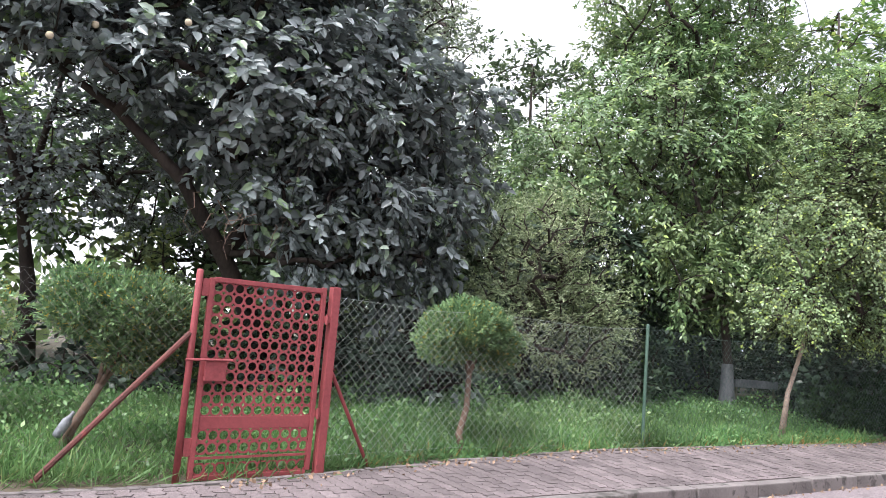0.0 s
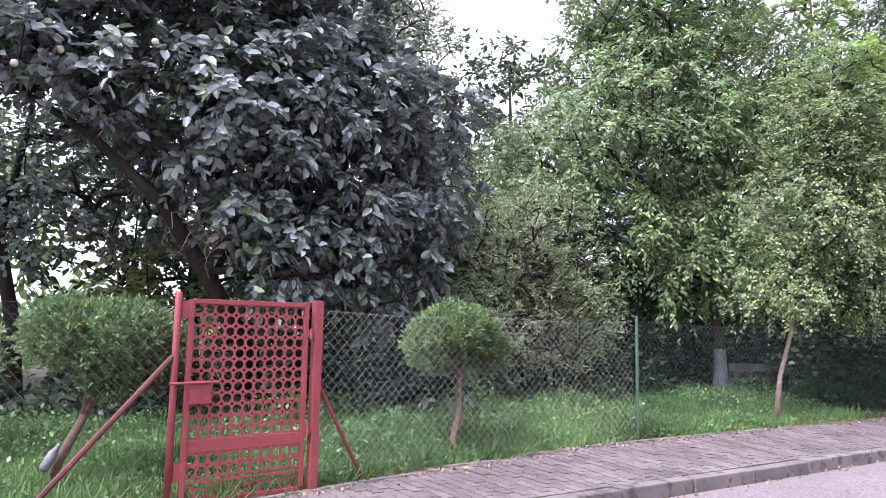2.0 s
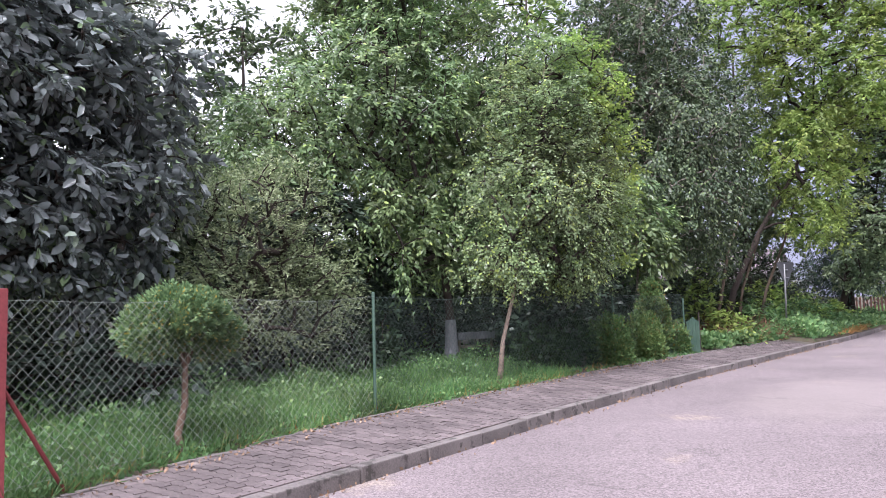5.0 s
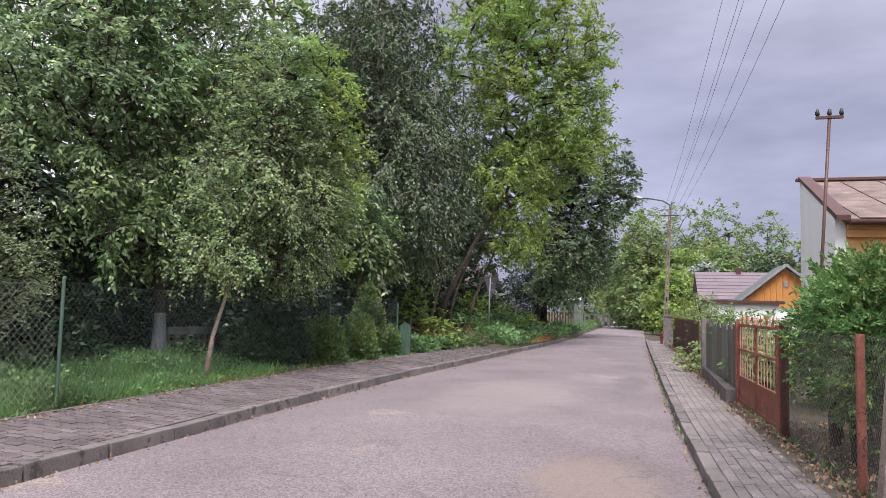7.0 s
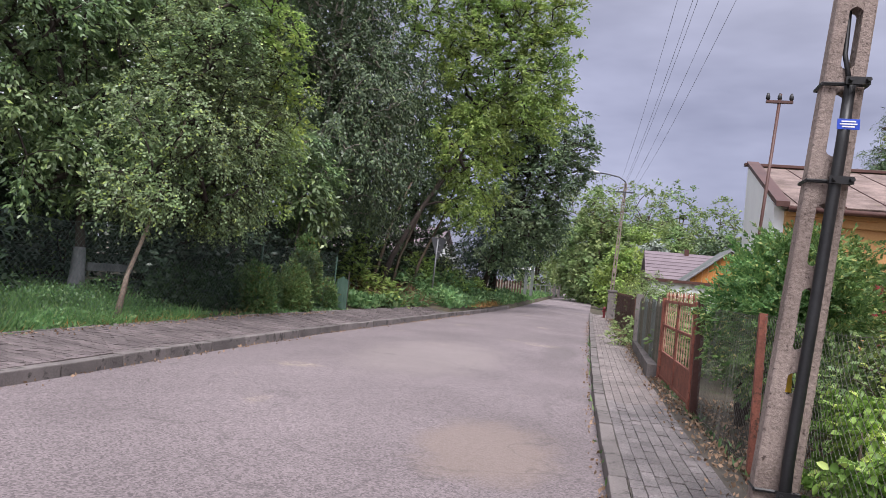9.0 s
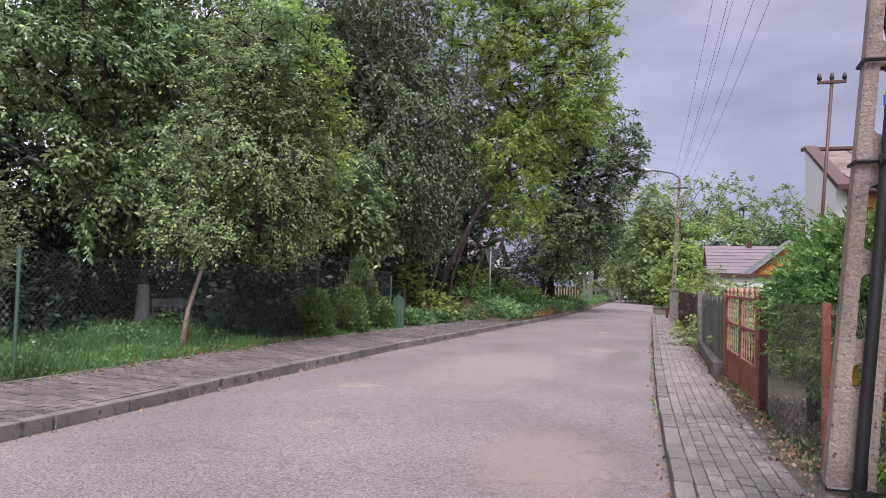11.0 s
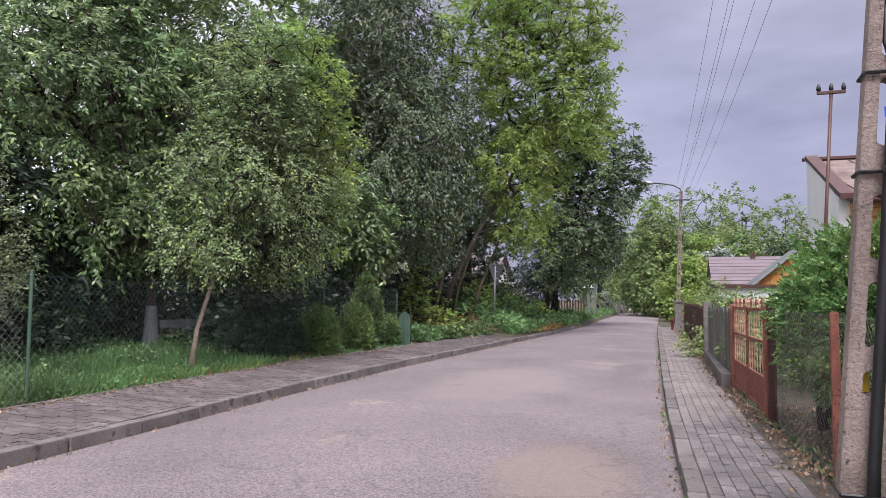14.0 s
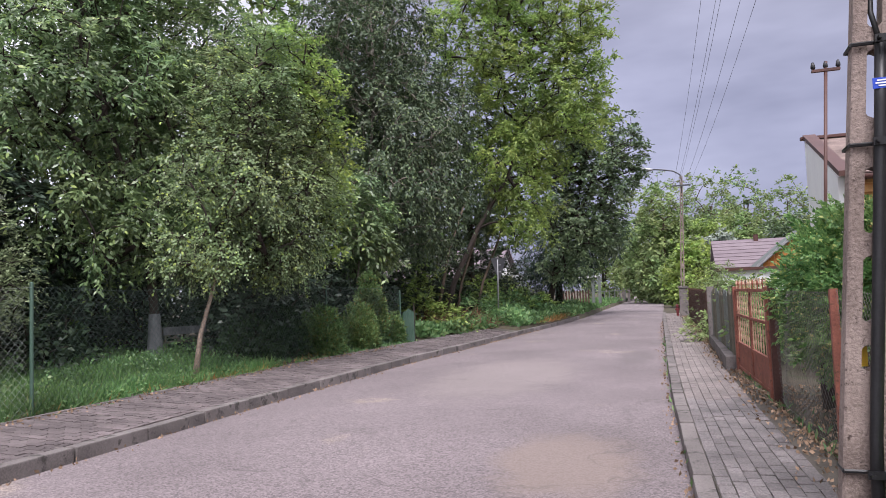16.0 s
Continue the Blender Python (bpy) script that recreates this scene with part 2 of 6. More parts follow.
M_WHITE = surface("white_render", (0.78, 0.79, 0.81), (0.86, 0.87, 0.88), 0.9, 18, 1.0, 0.15, spot=(0.50, 0.49, 0.48), spot_cut=0.70, spot_scale=2.5, stretch=(1, 1, 0.35))
M_YELLOW = surface("yellow_render", (0.50, 0.27, 0.11), (0.60, 0.34, 0.15), 0.9, 22, 0.9, 0.2)
M_CREAM = surface("cream_render", (0.48, 0.40, 0.28), (0.58, 0.49, 0.35), 0.9, 22, 0.9, 0.2)
M_PINK = surface("pebbledash_render", (0.64, 0.54, 0.49), (0.82, 0.71, 0.66), 0.95, 90, 1.0, 0.8)
M_DOOR = surface("dark_red_door_paint", (0.19, 0.022, 0.025), (0.25, 0.035, 0.035), 0.55, 30, 2, 0.1)
M_BROWN = surface("brown_sheet_metal", (0.055, 0.022, 0.018), (0.10, 0.045, 0.036), 0.5, 40, 2, 0.1)
M_ROOF = surface("weathered_roof_sheet", (0.085, 0.058, 0.05), (0.28, 0.21, 0.185), 0.85, 34, 2.4, 0.4, spot=(0.17, 0.14, 0.08), spot_cut=0.62, spot_scale=1.6, vary=0.1)
M_TILE = surface("mauve_roof_tile", (0.13, 0.10, 0.115), (0.20, 0.16, 0.175), 0.7, 20, 1, 0.1, vary=0.1)
M_ORANGE = surface("orange_boards", (0.42, 0.17, 0.04), (0.56, 0.25, 0.075), 0.8, 20, 1, 0.2, stretch=(1, 1, 0.3))
M_PLANK = surface("dark_brown_planks", (0.05, 0.024, 0.018), (0.11, 0.055, 0.04), 0.8, 24, 2, 0.3, stretch=(1, 1, 0.2), vary=0.2)
M_OLD = surface("weathered_wood", (0.075, 0.07, 0.05), (0.18, 0.165, 0.125), 0.9, 24, 2, 0.4, stretch=(1, 1, 0.2), vary=0.2)
M_TIN = surface("grey_green_tin", (0.085, 0.10, 0.092), (0.155, 0.17, 0.155), 0.6, 24, 2, 0.2)
M_CREAMMET = surface("cream_paint_metal", (0.40, 0.25, 0.17), (0.56, 0.38, 0.27), 0.6, 30, 3, 0.1, spot=(0.2, 0.08, 0.05), spot_cut=0.66, spot_scale=10)
M_BLUE = surface("blue_enamel", (0.02, 0.06, 0.40), (0.03, 0.08, 0.50), 0.35, 30, 3, 0.0)
M_PAINTW = surface("white_paint", (0.7, 0.7, 0.7), (0.8, 0.8, 0.8), 0.5, 30, 3, 0.0)
M_YTAG = surface("yellow_enamel", (0.65, 0.42, 0.03), (0.75, 0.5, 0.05), 0.4, 30, 3, 0.0)
M_SIGNB = surface("grey_sign_back", (0.05, 0.052, 0.058), (0.09, 0.092, 0.10), 0.5, 30, 3, 0.0)
M_POT = surface("clouded_plastic_bottle", (0.12, 0.13, 0.14), (0.24, 0.25, 0.26), 0.25, 30, 6, 0.1)
M_GLASSD = surface("dark_window_glass", (0.012, 0.014, 0.018), (0.03, 0.034, 0.04), 0.08, 3, 1, 0.0, spec=0.8)

L_DARK = leafy("plum_leaves", (0.11, 0.128, 0.125), (0.255, 0.29, 0.285), 0.30, 0.15, odd=(0.22, 0.30, 0.17), drift=0.01, shine=0.45)
# understory leaves: the shade below the crowns is put into this dark green
L_DARK2 = leafy("understory_shaded_leaves", (0.02, 0.033, 0.024), (0.062, 0.09, 0.062), 0.38, 0.18)
L_WALNUT = leafy("walnut_leaves", (0.10, 0.158, 0.078), (0.20, 0.28, 0.132), 0.32, 0.30, odd=(0.31, 0.41, 0.15), odd_part=0.05, drift=0.022, shine=0.5)
L_BIRCH = leafy("birch_leaves", (0.16, 0.23, 0.12), (0.29, 0.375, 0.19), 0.34, 0.36, odd=(0.44, 0.54, 0.17), odd_part=0.06, drift=0.02, shine=0.5)
L_CHERRY = leafy("cherry_leaves", (0.12, 0.15, 0.105), (0.25, 0.29, 0.205), 0.36, 0.3, odd=(0.3, 0.4, 0.18), drift=0.012, shine=0.5)
L_GREY = leafy("grey_shrub_leaves", (0.17, 0.22, 0.125), (0.34, 0.405, 0.235), 0.42, 0.32, odd=(0.42, 0.48, 0.3), drift=0.012)
L_WEEP = leafy("weeping_birch_leaves", (0.045, 0.07, 0.042), (0.115, 0.155, 0.085), 0.42, 0.22, odd=(0.18, 0.24, 0.11), drift=0.014, shine=0.42)
L_ASH = leafy("ash_leaves", (0.16, 0.24, 0.075), (0.31, 0.405, 0.135), 0.45, 0.44, odd=(0.40, 0.50, 0.15), drift=0.02)
L_MID = leafy("maple_leaves", (0.075, 0.112, 0.066), (0.16, 0.22, 0.115), 0.40, 0.28)
L_FAR = leafy("far_leaves", (0.14, 0.20, 0.085), (0.265, 0.345, 0.15), 0.5, 0.4, drift=0.03)
L_THUJA = leafy("thuja_sprays", (0.06, 0.115, 0.055), (0.185, 0.275, 0.13), 0.6, 0.2, odd=(0.36, 0.28, 0.07), odd_part=0.015, drift=0.012, shine=0.3)
L_THUJAD = leafy("dark_thuja_sprays", (0.016, 0.036, 0.018), (0.055, 0.095, 0.04), 0.6, 0.2, shine=0.25)
L_GRASS = leafy("grass_blades", (0.08, 0.165, 0.062), (0.17, 0.285, 0.115), 0.5, 0.4, odd=(0.25, 0.30, 0.14), odd_part=0.03, drift=0.01, shine=0.3)
L_WEED = leafy("weed_leaves", (0.09, 0.175, 0.078), (0.185, 0.30, 0.13), 0.45, 0.4, odd=(0.24, 0.34, 0.15), drift=0.012, shine=0.35)
L_DRY = leafy("dry_brush", (0.09, 0.045, 0.03), (0.20, 0.11, 0.07), 0.8, 0.15)
L_STRAW = leafy("dry_straw", (0.25, 0.15, 0.06), (0.40, 0.27, 0.12), 0.8, 0.2)
L_SUMAC = leafy("feathery_sprays", (0.055, 0.13, 0.045), (0.19, 0.31, 0.11), 0.5, 0.3, odd=(0.42, 0.44, 0.17), odd_part=0.03, drift=0.03)
L_PINE = leafy("pine_needles", (0.026, 0.05, 0.036), (0.06, 0.10, 0.066), 0.6, 0.12)
L_HYDR = leafy("hydrangea_blooms", (0.40, 0.52, 0.13), (0.66, 0.76, 0.30), 0.7, 0.3, odd=(0.72, 0.76, 0.5), odd_part=0.15, drift=0.008)
L_FLOWER = leafy("white_blossoms", (0.60, 0.60, 0.58), (0.8, 0.8, 0.78), 0.7, 0.3)
L_BUSH = leafy("bush_leaves", (0.085, 0.15, 0.06), (0.23, 0.33, 0.13), 0.38, 0.3, odd=(0.36, 0.46, 0.15), odd_part=0.08)
# leaves under the canopy, darkened in colour to stand for its shade
L_SHADE = leafy("canopy_shaded_leaves", (0.013, 0.025, 0.014), (0.046, 0.07, 0.036), 0.42, 0.15)
L_YOUNG = leafy("hornbeam_leaves", (0.17, 0.255, 0.08), (0.31, 0.405, 0.14), 0.42, 0.42, odd=(0.42, 0.52, 0.15))
L_THUJAM = leafy("hedge_sprays", (0.07, 0.13, 0.055), (0.20, 0.295, 0.115), 0.6, 0.22, odd=(0.24, 0.17, 0.06), odd_part=0.04, shine=0.3)
L_SILVER = leafy("silver_willow_leaves", (0.16, 0.19, 0.16), (0.32, 0.36, 0.31), 0.5, 0.3)


def washed_patch(m, cx, cy, rx, ry, colour, much=0.5):
    """A patch of dried silt with a ragged edge in the road's surface."""
    nt = m.node_tree
    p = nt.nodes["Principled BSDF"]
    old = p.inputs["Base Color"].links[0].from_socket
    geo, mp, ln = nt.nodes.new("ShaderNodeNewGeometry"), nt.nodes.new("ShaderNodeMapping"), nt.nodes.new("ShaderNodeVectorMath")
    mp.inputs["Location"].default_value, mp.inputs["Scale"].default_value = (-cx / rx, -cy / ry, 0), (1 / rx, 1 / ry, 0)
    ln.operation = "LENGTH"
    nz, ad, mr, mx, ml = nt.nodes.new("ShaderNodeTexNoise"), nt.nodes.new("ShaderNodeMath"), nt.nodes.new("ShaderNodeMapRange"), nt.nodes.new("ShaderNodeMixRGB"), nt.nodes.new("ShaderNodeMixRGB")
    nz.inputs["Scale"].default_value, nz.inputs["Detail"].default_value = 2.2, 6.0
    mr.inputs["From Min"].default_value, mr.inputs["From Max"].default_value = 1.75, 1.25
    mr.inputs["To Max"].default_value = much
    mx.inputs[2].default_value = (*colour, 1)
    nt.links.new(geo.outputs["Position"], mp.inputs[0])
    nt.links.new(mp.outputs[0], ln.inputs[0])
    nt.links.new(geo.outputs["Position"], nz.inputs["Vector"])
    nt.links.new(ln.outputs["Value"], ad.inputs[0])
    nt.links.new(nz.outputs[0], ad.inputs[1])
    nt.links.new(ad.outputs[0], mr.inputs[0])
    nt.links.new(mr.outputs[0], mx.inputs[0])
    nt.links.new(old, mx.inputs[1])
    nt.links.new(mx.outputs[0], p.inputs["Base Color"])


washed_patch(M_ROAD, -0.55, 5.75, 0.72, 1.35, (0.12, 0.10, 0.097), 0.3)
washed_patch(M_ROAD, -0.72, 5.6, 0.55, 1.05, (0.245, 0.19, 0.158), 0.5)
washed_patch(M_ROAD, -2.6, 11.5, 1.1, 2.6, (0.245, 0.21, 0.20))
washed_patch(M_ROAD, -0.6, 15.0, 0.35, 1.6, (0.11, 0.095, 0.095))


def cracks(m, scale, width, colour):
    """Thin wandering cracks in a surface."""
    nt = m.node_tree
    p = nt.nodes["Principled BSDF"]
    old = p.inputs["Base Color"].links[0].from_socket
    geo, nz, ad, vo, mr, mx = [nt.nodes.new("ShaderNode" + k) for k in ("NewGeometry", "TexNoise", "VectorMath", "TexVoronoi", "MapRange", "MixRGB")]
    nz.inputs["Scale"].default_value, nz.inputs["Detail"].default_value = 1.6, 5.0
    ad.operation, vo.feature = "ADD", "DISTANCE_TO_EDGE"
    vo.inputs["Scale"].default_value = scale
    mr.inputs["From Min"].default_value, mr.inputs["From Max"].default_value = width, width * 0.3
    mr.inputs["To Max"].default_value = 0.32
    mx.inputs[2].default_value = (*colour, 1)
    nt.links.new(geo.outputs["Position"], nz.inputs["Vector"])
    nt.links.new(geo.outputs["Position"], ad.inputs[0])
    nt.links.new(nz.outputs["Color"], ad.inputs[1])
    nt.links.new(ad.outputs[0], vo.inputs["Vector"])
    nt.links.new(vo.outputs["Distance"], mr.inputs[0])
    nt.links.new(mr.outputs[0], mx.inputs[0])
    nt.links.new(old, mx.inputs[1])
    nt.links.new(mx.outputs[0], p.inputs["Base Color"])


cracks(M_ROAD, 0.32, 0.007, (0.075, 0.065, 0.065))

L_LIME = leafy("hydrangea_leaves", (0.12, 0.21, 0.06), (0.27, 0.41, 0.125), 0.42, 0.38, odd=(0.40, 0.50, 0.16), drift=0.02)


# ---- building tools ----
class Shape:
    """Gathers corners and faces of one mesh."""

    def __init__(self):
        self.v, self.f = [], []

    def add(self, verts, faces):
        n = len(self.v)
        self.v += [tuple(p) for p in verts]
        self.f += [tuple(n + i for i in f) for f in faces]
        return self

    def box(self, lo, hi, m=None):
        (a, b, c), (d, e, f) = lo, hi
        vs = [Vector(p) for p in ((a, b, c), (d, b, c), (d, e, c), (a, e, c), (a, b, f), (d, b, f), (d, e, f), (a, e, f))]
        if m is not None:
            vs = [m @ p for p in vs]
        return self.add(vs, ((0, 3, 2, 1), (4, 5, 6, 7), (0, 1, 5, 4), (1, 2, 6, 5), (2, 3, 7, 6), (3, 0, 4, 7)))

    def tube(self, path, radii, n=6, caps=True):
        """A round bar along a line of points, with a radius at each."""
        path = [Vector(p) for p in path]
        if not hasattr(radii, "__len__"):
            radii = [radii] * len(path)
        rings, start = [], len(self.v)
        side = None
        for i, p in enumerate(path):
            d = (path[min(i + 1, len(path) - 1)] - path[max(i - 1, 0)]).normalized()
            if side is None:
                side = d.orthogonal().normalized()
            side = (side - d * side.dot(d)).normalized()
            up = d.cross(side)
            for k in range(n):
                a = 2 * math.pi * k / n
                self.v.append(tuple(p + (side * math.cos(a) + up * math.sin(a)) * radii[i]))
        for i in range(len(path) - 1):
            for k in range(n):
                a, b = start + i * n + k, start + i * n + (k + 1) % n
                self.f.append((a, b, b + n, a + n))
        if caps:
            self.f.append(tuple(start + k for k in reversed(range(n))))
            self.f.append(tuple(start + (len(path) - 1) * n + k for k in range(n)))
        return self

    def prism(self, outline, z0, z1, m=None):
        n = len(outline)
        vs = [Vector((x, y, z)) for z in (z0, z1) for x, y in outline]
        if m is not None:
            vs = [m @ p for p in vs]
        fs = [tuple(reversed(range(n))), tuple(range(n, 2 * n))] + [(i, (i + 1) % n, n + (i + 1) % n, n + i) for i in range(n)]
        return self.add(vs, fs)

    def mesh(self, name, material, smooth=False, bevel=0.0):
        me = bpy.data.meshes.new(name)
        me.from_pydata(self.v, [], self.f)
        if bevel:
            bm = bmesh.new()
            bm.from_mesh(me)
            bmesh.ops.bevel(bm, geom=bm.edges[:], offset=bevel, segments=2, affect="EDGES", profile=0.6)
            bm.to_mesh(me)
            bm.free()
        me.materials.append(material)
        if smooth:
            me.polygons.foreach_set("use_smooth", [True] * len(me.polygons))
        me.update()
        return me


def part(name, shape, material, parent, label="", smooth=False, bevel=0.0, kind=""):
    """One mesh object under a thing or a part."""
    me = shape if isinstance(shape, bpy.types.Mesh) else shape.mesh(name, material, smooth, bevel)
    ob = new(name, me)
    ob.parent = parent
    if parent is not None and parent.matrix_basis != Matrix.Identity(4):
        ob.matrix_parent_inverse = parent.matrix_basis.inverted()
    return tagged(ob, label=label, kind=kind)


def thing(name, at, label, category, group="", kind=""):
    """An Empty at the thing's base."""
    ob = new(name)
    ob.empty_display_size = 0.2
    ob.matrix_basis = Matrix.Translation(at)
    return tagged(ob, label, category, group, kind)


def leaf_mesh(name, at, way, face, length, width, material, broad=False):
    """Leaves as folded blades: at their stalks, pointing along way, facing face. Arrays of n rows."""
    n = len(at)
    way = way / np.linalg.norm(way, axis=1, keepdims=True)
    side = np.cross(way, face)
    side /= np.linalg.norm(side, axis=1, keepdims=True) + 1e-9
    up = np.cross(side, way)
    L, W = length[:, None], width[:, None]
    if broad:
        cols = [at, at + way * L * 0.28 - side * W * 0.48 + up * W * 0.16, at + way * L * 0.7 - side * W * 0.42 + up * W * 0.10,
                at + way * L - up * L * 0.12, at + way * L * 0.7 + side * W * 0.42 + up * W * 0.10, at + way * L * 0.28 + side * W * 0.48 + up * W * 0.16]
        verts = np.stack(cols, 1).reshape(-1, 3)
        idx = (np.arange(n)[:, None, None] * 6 + np.array([[0, 3, 2, 1], [0, 5, 4, 3]])[None]).reshape(-1)
        faces = 2 * n
    else:
        cols = [at, at + way * L * 0.45 - side * W * 0.5 + up * W * 0.15, at + way * L, at + way * L * 0.45 + side * W * 0.5 + up * W * 0.15]
        verts = np.stack(cols, 1).reshape(-1, 3)
        idx = np.arange(4 * n)
        faces = n
    me = bpy.data.meshes.new(name)
    me.vertices.add(len(verts))
    me.vertices.foreach_set("co", verts.astype(np.float32).ravel())
    me.loops.add(len(idx))
    me.loops.foreach_set("vertex_index", idx.astype(np.int32))
    me.polygons.add(faces)
    me.polygons.foreach_set("loop_start", (np.arange(faces) * 4).astype(np.int32))
    me.polygons.foreach_set("loop_total", np.full(faces, 4, np.int32))
    me.materials.append(material)
    me.update(calc_edges=True)
    return me


def unit(a):
    return a / (np.linalg.norm(a, axis=-1, keepdims=True) + 1e-9)


def clump_places(blobs, count, gap, rng, shell=0.5):
    """Places of leaf clumps in a crown of several rounded masses, denser towards the outside."""
    vol = np.array([b[3] * b[4] * b[5] for b in blobs]) ** 0.75
    vol /= vol.sum()
    kept = []
    for _ in range(count * 6):
        b = blobs[rng.choice(len(blobs), p=vol)]
        d = unit(rng.normal(size=3))
        r = rng.uniform(0.12, 1) ** shell
        wob = 1 + 0.22 * noise.noise(Vector(d * 1.7) + Vector(b[:3]))
        p = np.array(b[:3]) + d * r * wob * np.array(b[3:6])
        if all((p[0] - q[0]) ** 2 + (p[1] - q[1]) ** 2 + (p[2] - q[2]) ** 2 > gap * gap for q in kept):
            kept.append(p)
            if len(kept) >= count:
                break
    return np.array(kept)


def grow(trunk, trunk_r, tips, shape, bole, thin=0.012, sides=5, taper=0.84):
    """A trunk and limbs that reach every clump: each clump joins the nearest wood that lies nearer the trunk."""
    nodes = [np.array(p, float) for p in trunk]
    parent = list(range(-1, len(nodes) - 1))
    first = len(nodes)
    top = nodes[-1]
    base_i = max(1, len(nodes) // 3)
    order = sorted(range(len(tips)), key=lambda i: min(np.linalg.norm(tips[i] - q) for q in nodes[base_i:]))
    for i in order:
        p = tips[i]
        arr = np.array(nodes)
        d = np.linalg.norm(arr - p, axis=1) + 0.55 * np.maximum(0, arr[:, 2] - p[2] + 0.1)
        d[:base_i] += 9
        j = int(d.argmin())
        mid = (nodes[j] * 0.45 + p * 0.55) + np.array([0, 0, 0.08 * np.linalg.norm(p - nodes[j])])
        nodes.append(mid)
        parent.append(j)
        nodes.append(p)
        parent.append(len(nodes) - 2)
    weight = np.zeros(len(nodes))
    for i in range(len(nodes) - 1, first - 1, -1):
        weight[i] += 1
        weight[parent[i]] += weight[i] if parent[i] >= first else 0
    for i in range(first, len(nodes)):
        j = parent[i]
        r1 = thin * weight[i] ** 0.45
        r0 = thin * (weight[j] if j >= first else weight[i] * 1.3) ** 0.45
        shape.tube([nodes[j], nodes[i]], [min(r0, r1 * 1.5), r1 * 0.85], 4 if r1 < 0.03 else sides, False)
    n = len(trunk)
    bole.tube(trunk, [trunk_r * (1 - taper * i / (n - 1)) * (1.35 if i == 0 else 1) for i in range(n)], 10)


def sprays(tips, centre, rng, twigs=9, per=8, reach=0.5, length=0.1, width=0.05, droop=0.3, lift=0.15, spread=1.0, flat=0.75):
    """Leaves along short twigs that fan out from each clump, away from the crown's middle."""
    k = len(tips)
    out = unit(tips - centre)
    d = unit(rng.normal(size=(k, twigs, 3)) * spread * np.array([1, 1, flat]) + out[:, None] * 0.75 + np.array([0, 0, lift]))
    ln = reach * rng.uniform(0.5, 1.15, size=(k, twigs, 1))
    u = np.sort(rng.uniform(0.12, 1.0, size=(k, twigs, per)), axis=2)[..., None]
    at = tips[:, None, None] + d[:, :, None] * ln[:, :, None] * u
    at[..., 2] -= (droop * ln[:, :, None] * u * u)[..., 0]
    at += rng.normal(size=at.shape) * reach * 0.035
    side = unit(np.cross(d, np.array([0.03, 0.02, 1.0])))[:, :, None] * np.where(np.arange(per) % 2, 1, -1)[None, None, :, None]
    way = unit(d[:, :, None] * 0.7 + side * 0.7 + rng.normal(size=at.shape) * 0.35 + np.array([0, 0, -droop]))
    face = unit(rng.normal(size=at.shape) * 0.5 + np.array([0, 0, 0.65]) + out[:, None, None] * 0.8)
    n = k * twigs * per
    size = rng.uniform(0.65, 1.2, n)
    ends = (tips[:, None] + d * ln).reshape(-1, 3)
    ends[:, 2] -= (droop * ln).reshape(-1)
    return at.reshape(-1, 3), way.reshape(-1, 3), face.reshape(-1, 3), size * length, size * width, ends


def tree(name, label, trunk, trunk_r, blobs, clumps, gap, leaf, bark, seed, twigs=9, per=8, reach=0.5, length=0.1, width=0.05, droop=0.3, lift=0.15,
         broad=False, shell=0.5, thin=0.008, twig_wood=False, category="tree", group="", flat=0.75, crown="crown", stem="trunk", bare=0.0, limb_bark=None):
    rng = np.random.default_rng(seed)
    at = trunk[0]
    root = thing(name, at, label, category, group)
    tips = clump_places(blobs, clumps, gap, rng, shell)
    centre = np.mean([b[:3] for b in blobs], axis=0) - np.array([0, 0, 0.3])
    wood, bole = Shape(), Shape()
    grow(trunk, trunk_r, tips, wood, bole, thin)
    a, w, f, ln, wd, ends = sprays(tips, centre, rng, twigs, per, reach, length, width, droop, lift, flat=flat)
    if twig_wood:
        for i in range(len(ends)):
            wood.tube([tips[i // twigs], ends[i]], [0.004, 0.0015], 3, False)
    part(stem, bole, bark, root, smooth=True)
    part("branchwork", wood, limb_bark or (M_BARK if bark == M_BIRCH else bark), root, smooth=True, kind="stuff")
    part(crown, leaf_mesh(crown, a, w, f, ln, wd, leaf, broad), leaf, root)
    return root


# ---- the ground, the road and its pavements ----
def kerb_left(y):
    return float(np.interp(y, [-14, 3.6, 8.5, 13.4, 16, 18.3, 23, 28, 36, 59, 90, 140], [-5.03, -5.2, -5.29, -5.25, -5.12, -4.98, -4.75, -4.45, -4.2, -4.4, -4.6, -9.0]))


def kerb_right(y):
    return float(np.interp(y, [-14, 3.0, 4.66, 6.2, 8.5, 11.5, 15, 25, 36, 60, 90, 140], [0.42, 0.33, 0.274, 0.212, 0.135, 0.06, -0.003, -0.185, -0.36, -0.6, -0.9, -5.0]))


def back_left(y):
    return float(np.interp(y, [-14, 0.25, 1.5, 2.5, 6, 13, 15, 18, 22, 24], [-6.2, -6.17, -6.42, -6.63, -6.76, -6.7, -6.5, -6.3, -5.9, -5.55]))


def back_z(y):
    """Height of the left pavement at its back edge: level by the gate, higher further on."""
    return float(np.interp(y, [2.3, 5.0], [0.102, 0.187]))


def fence_right(y):
    return float(np.interp(y, [-14, 4.9, 10.8, 36, 60], [1.62, 1.31, 1.10, 0.68, 0.42]))


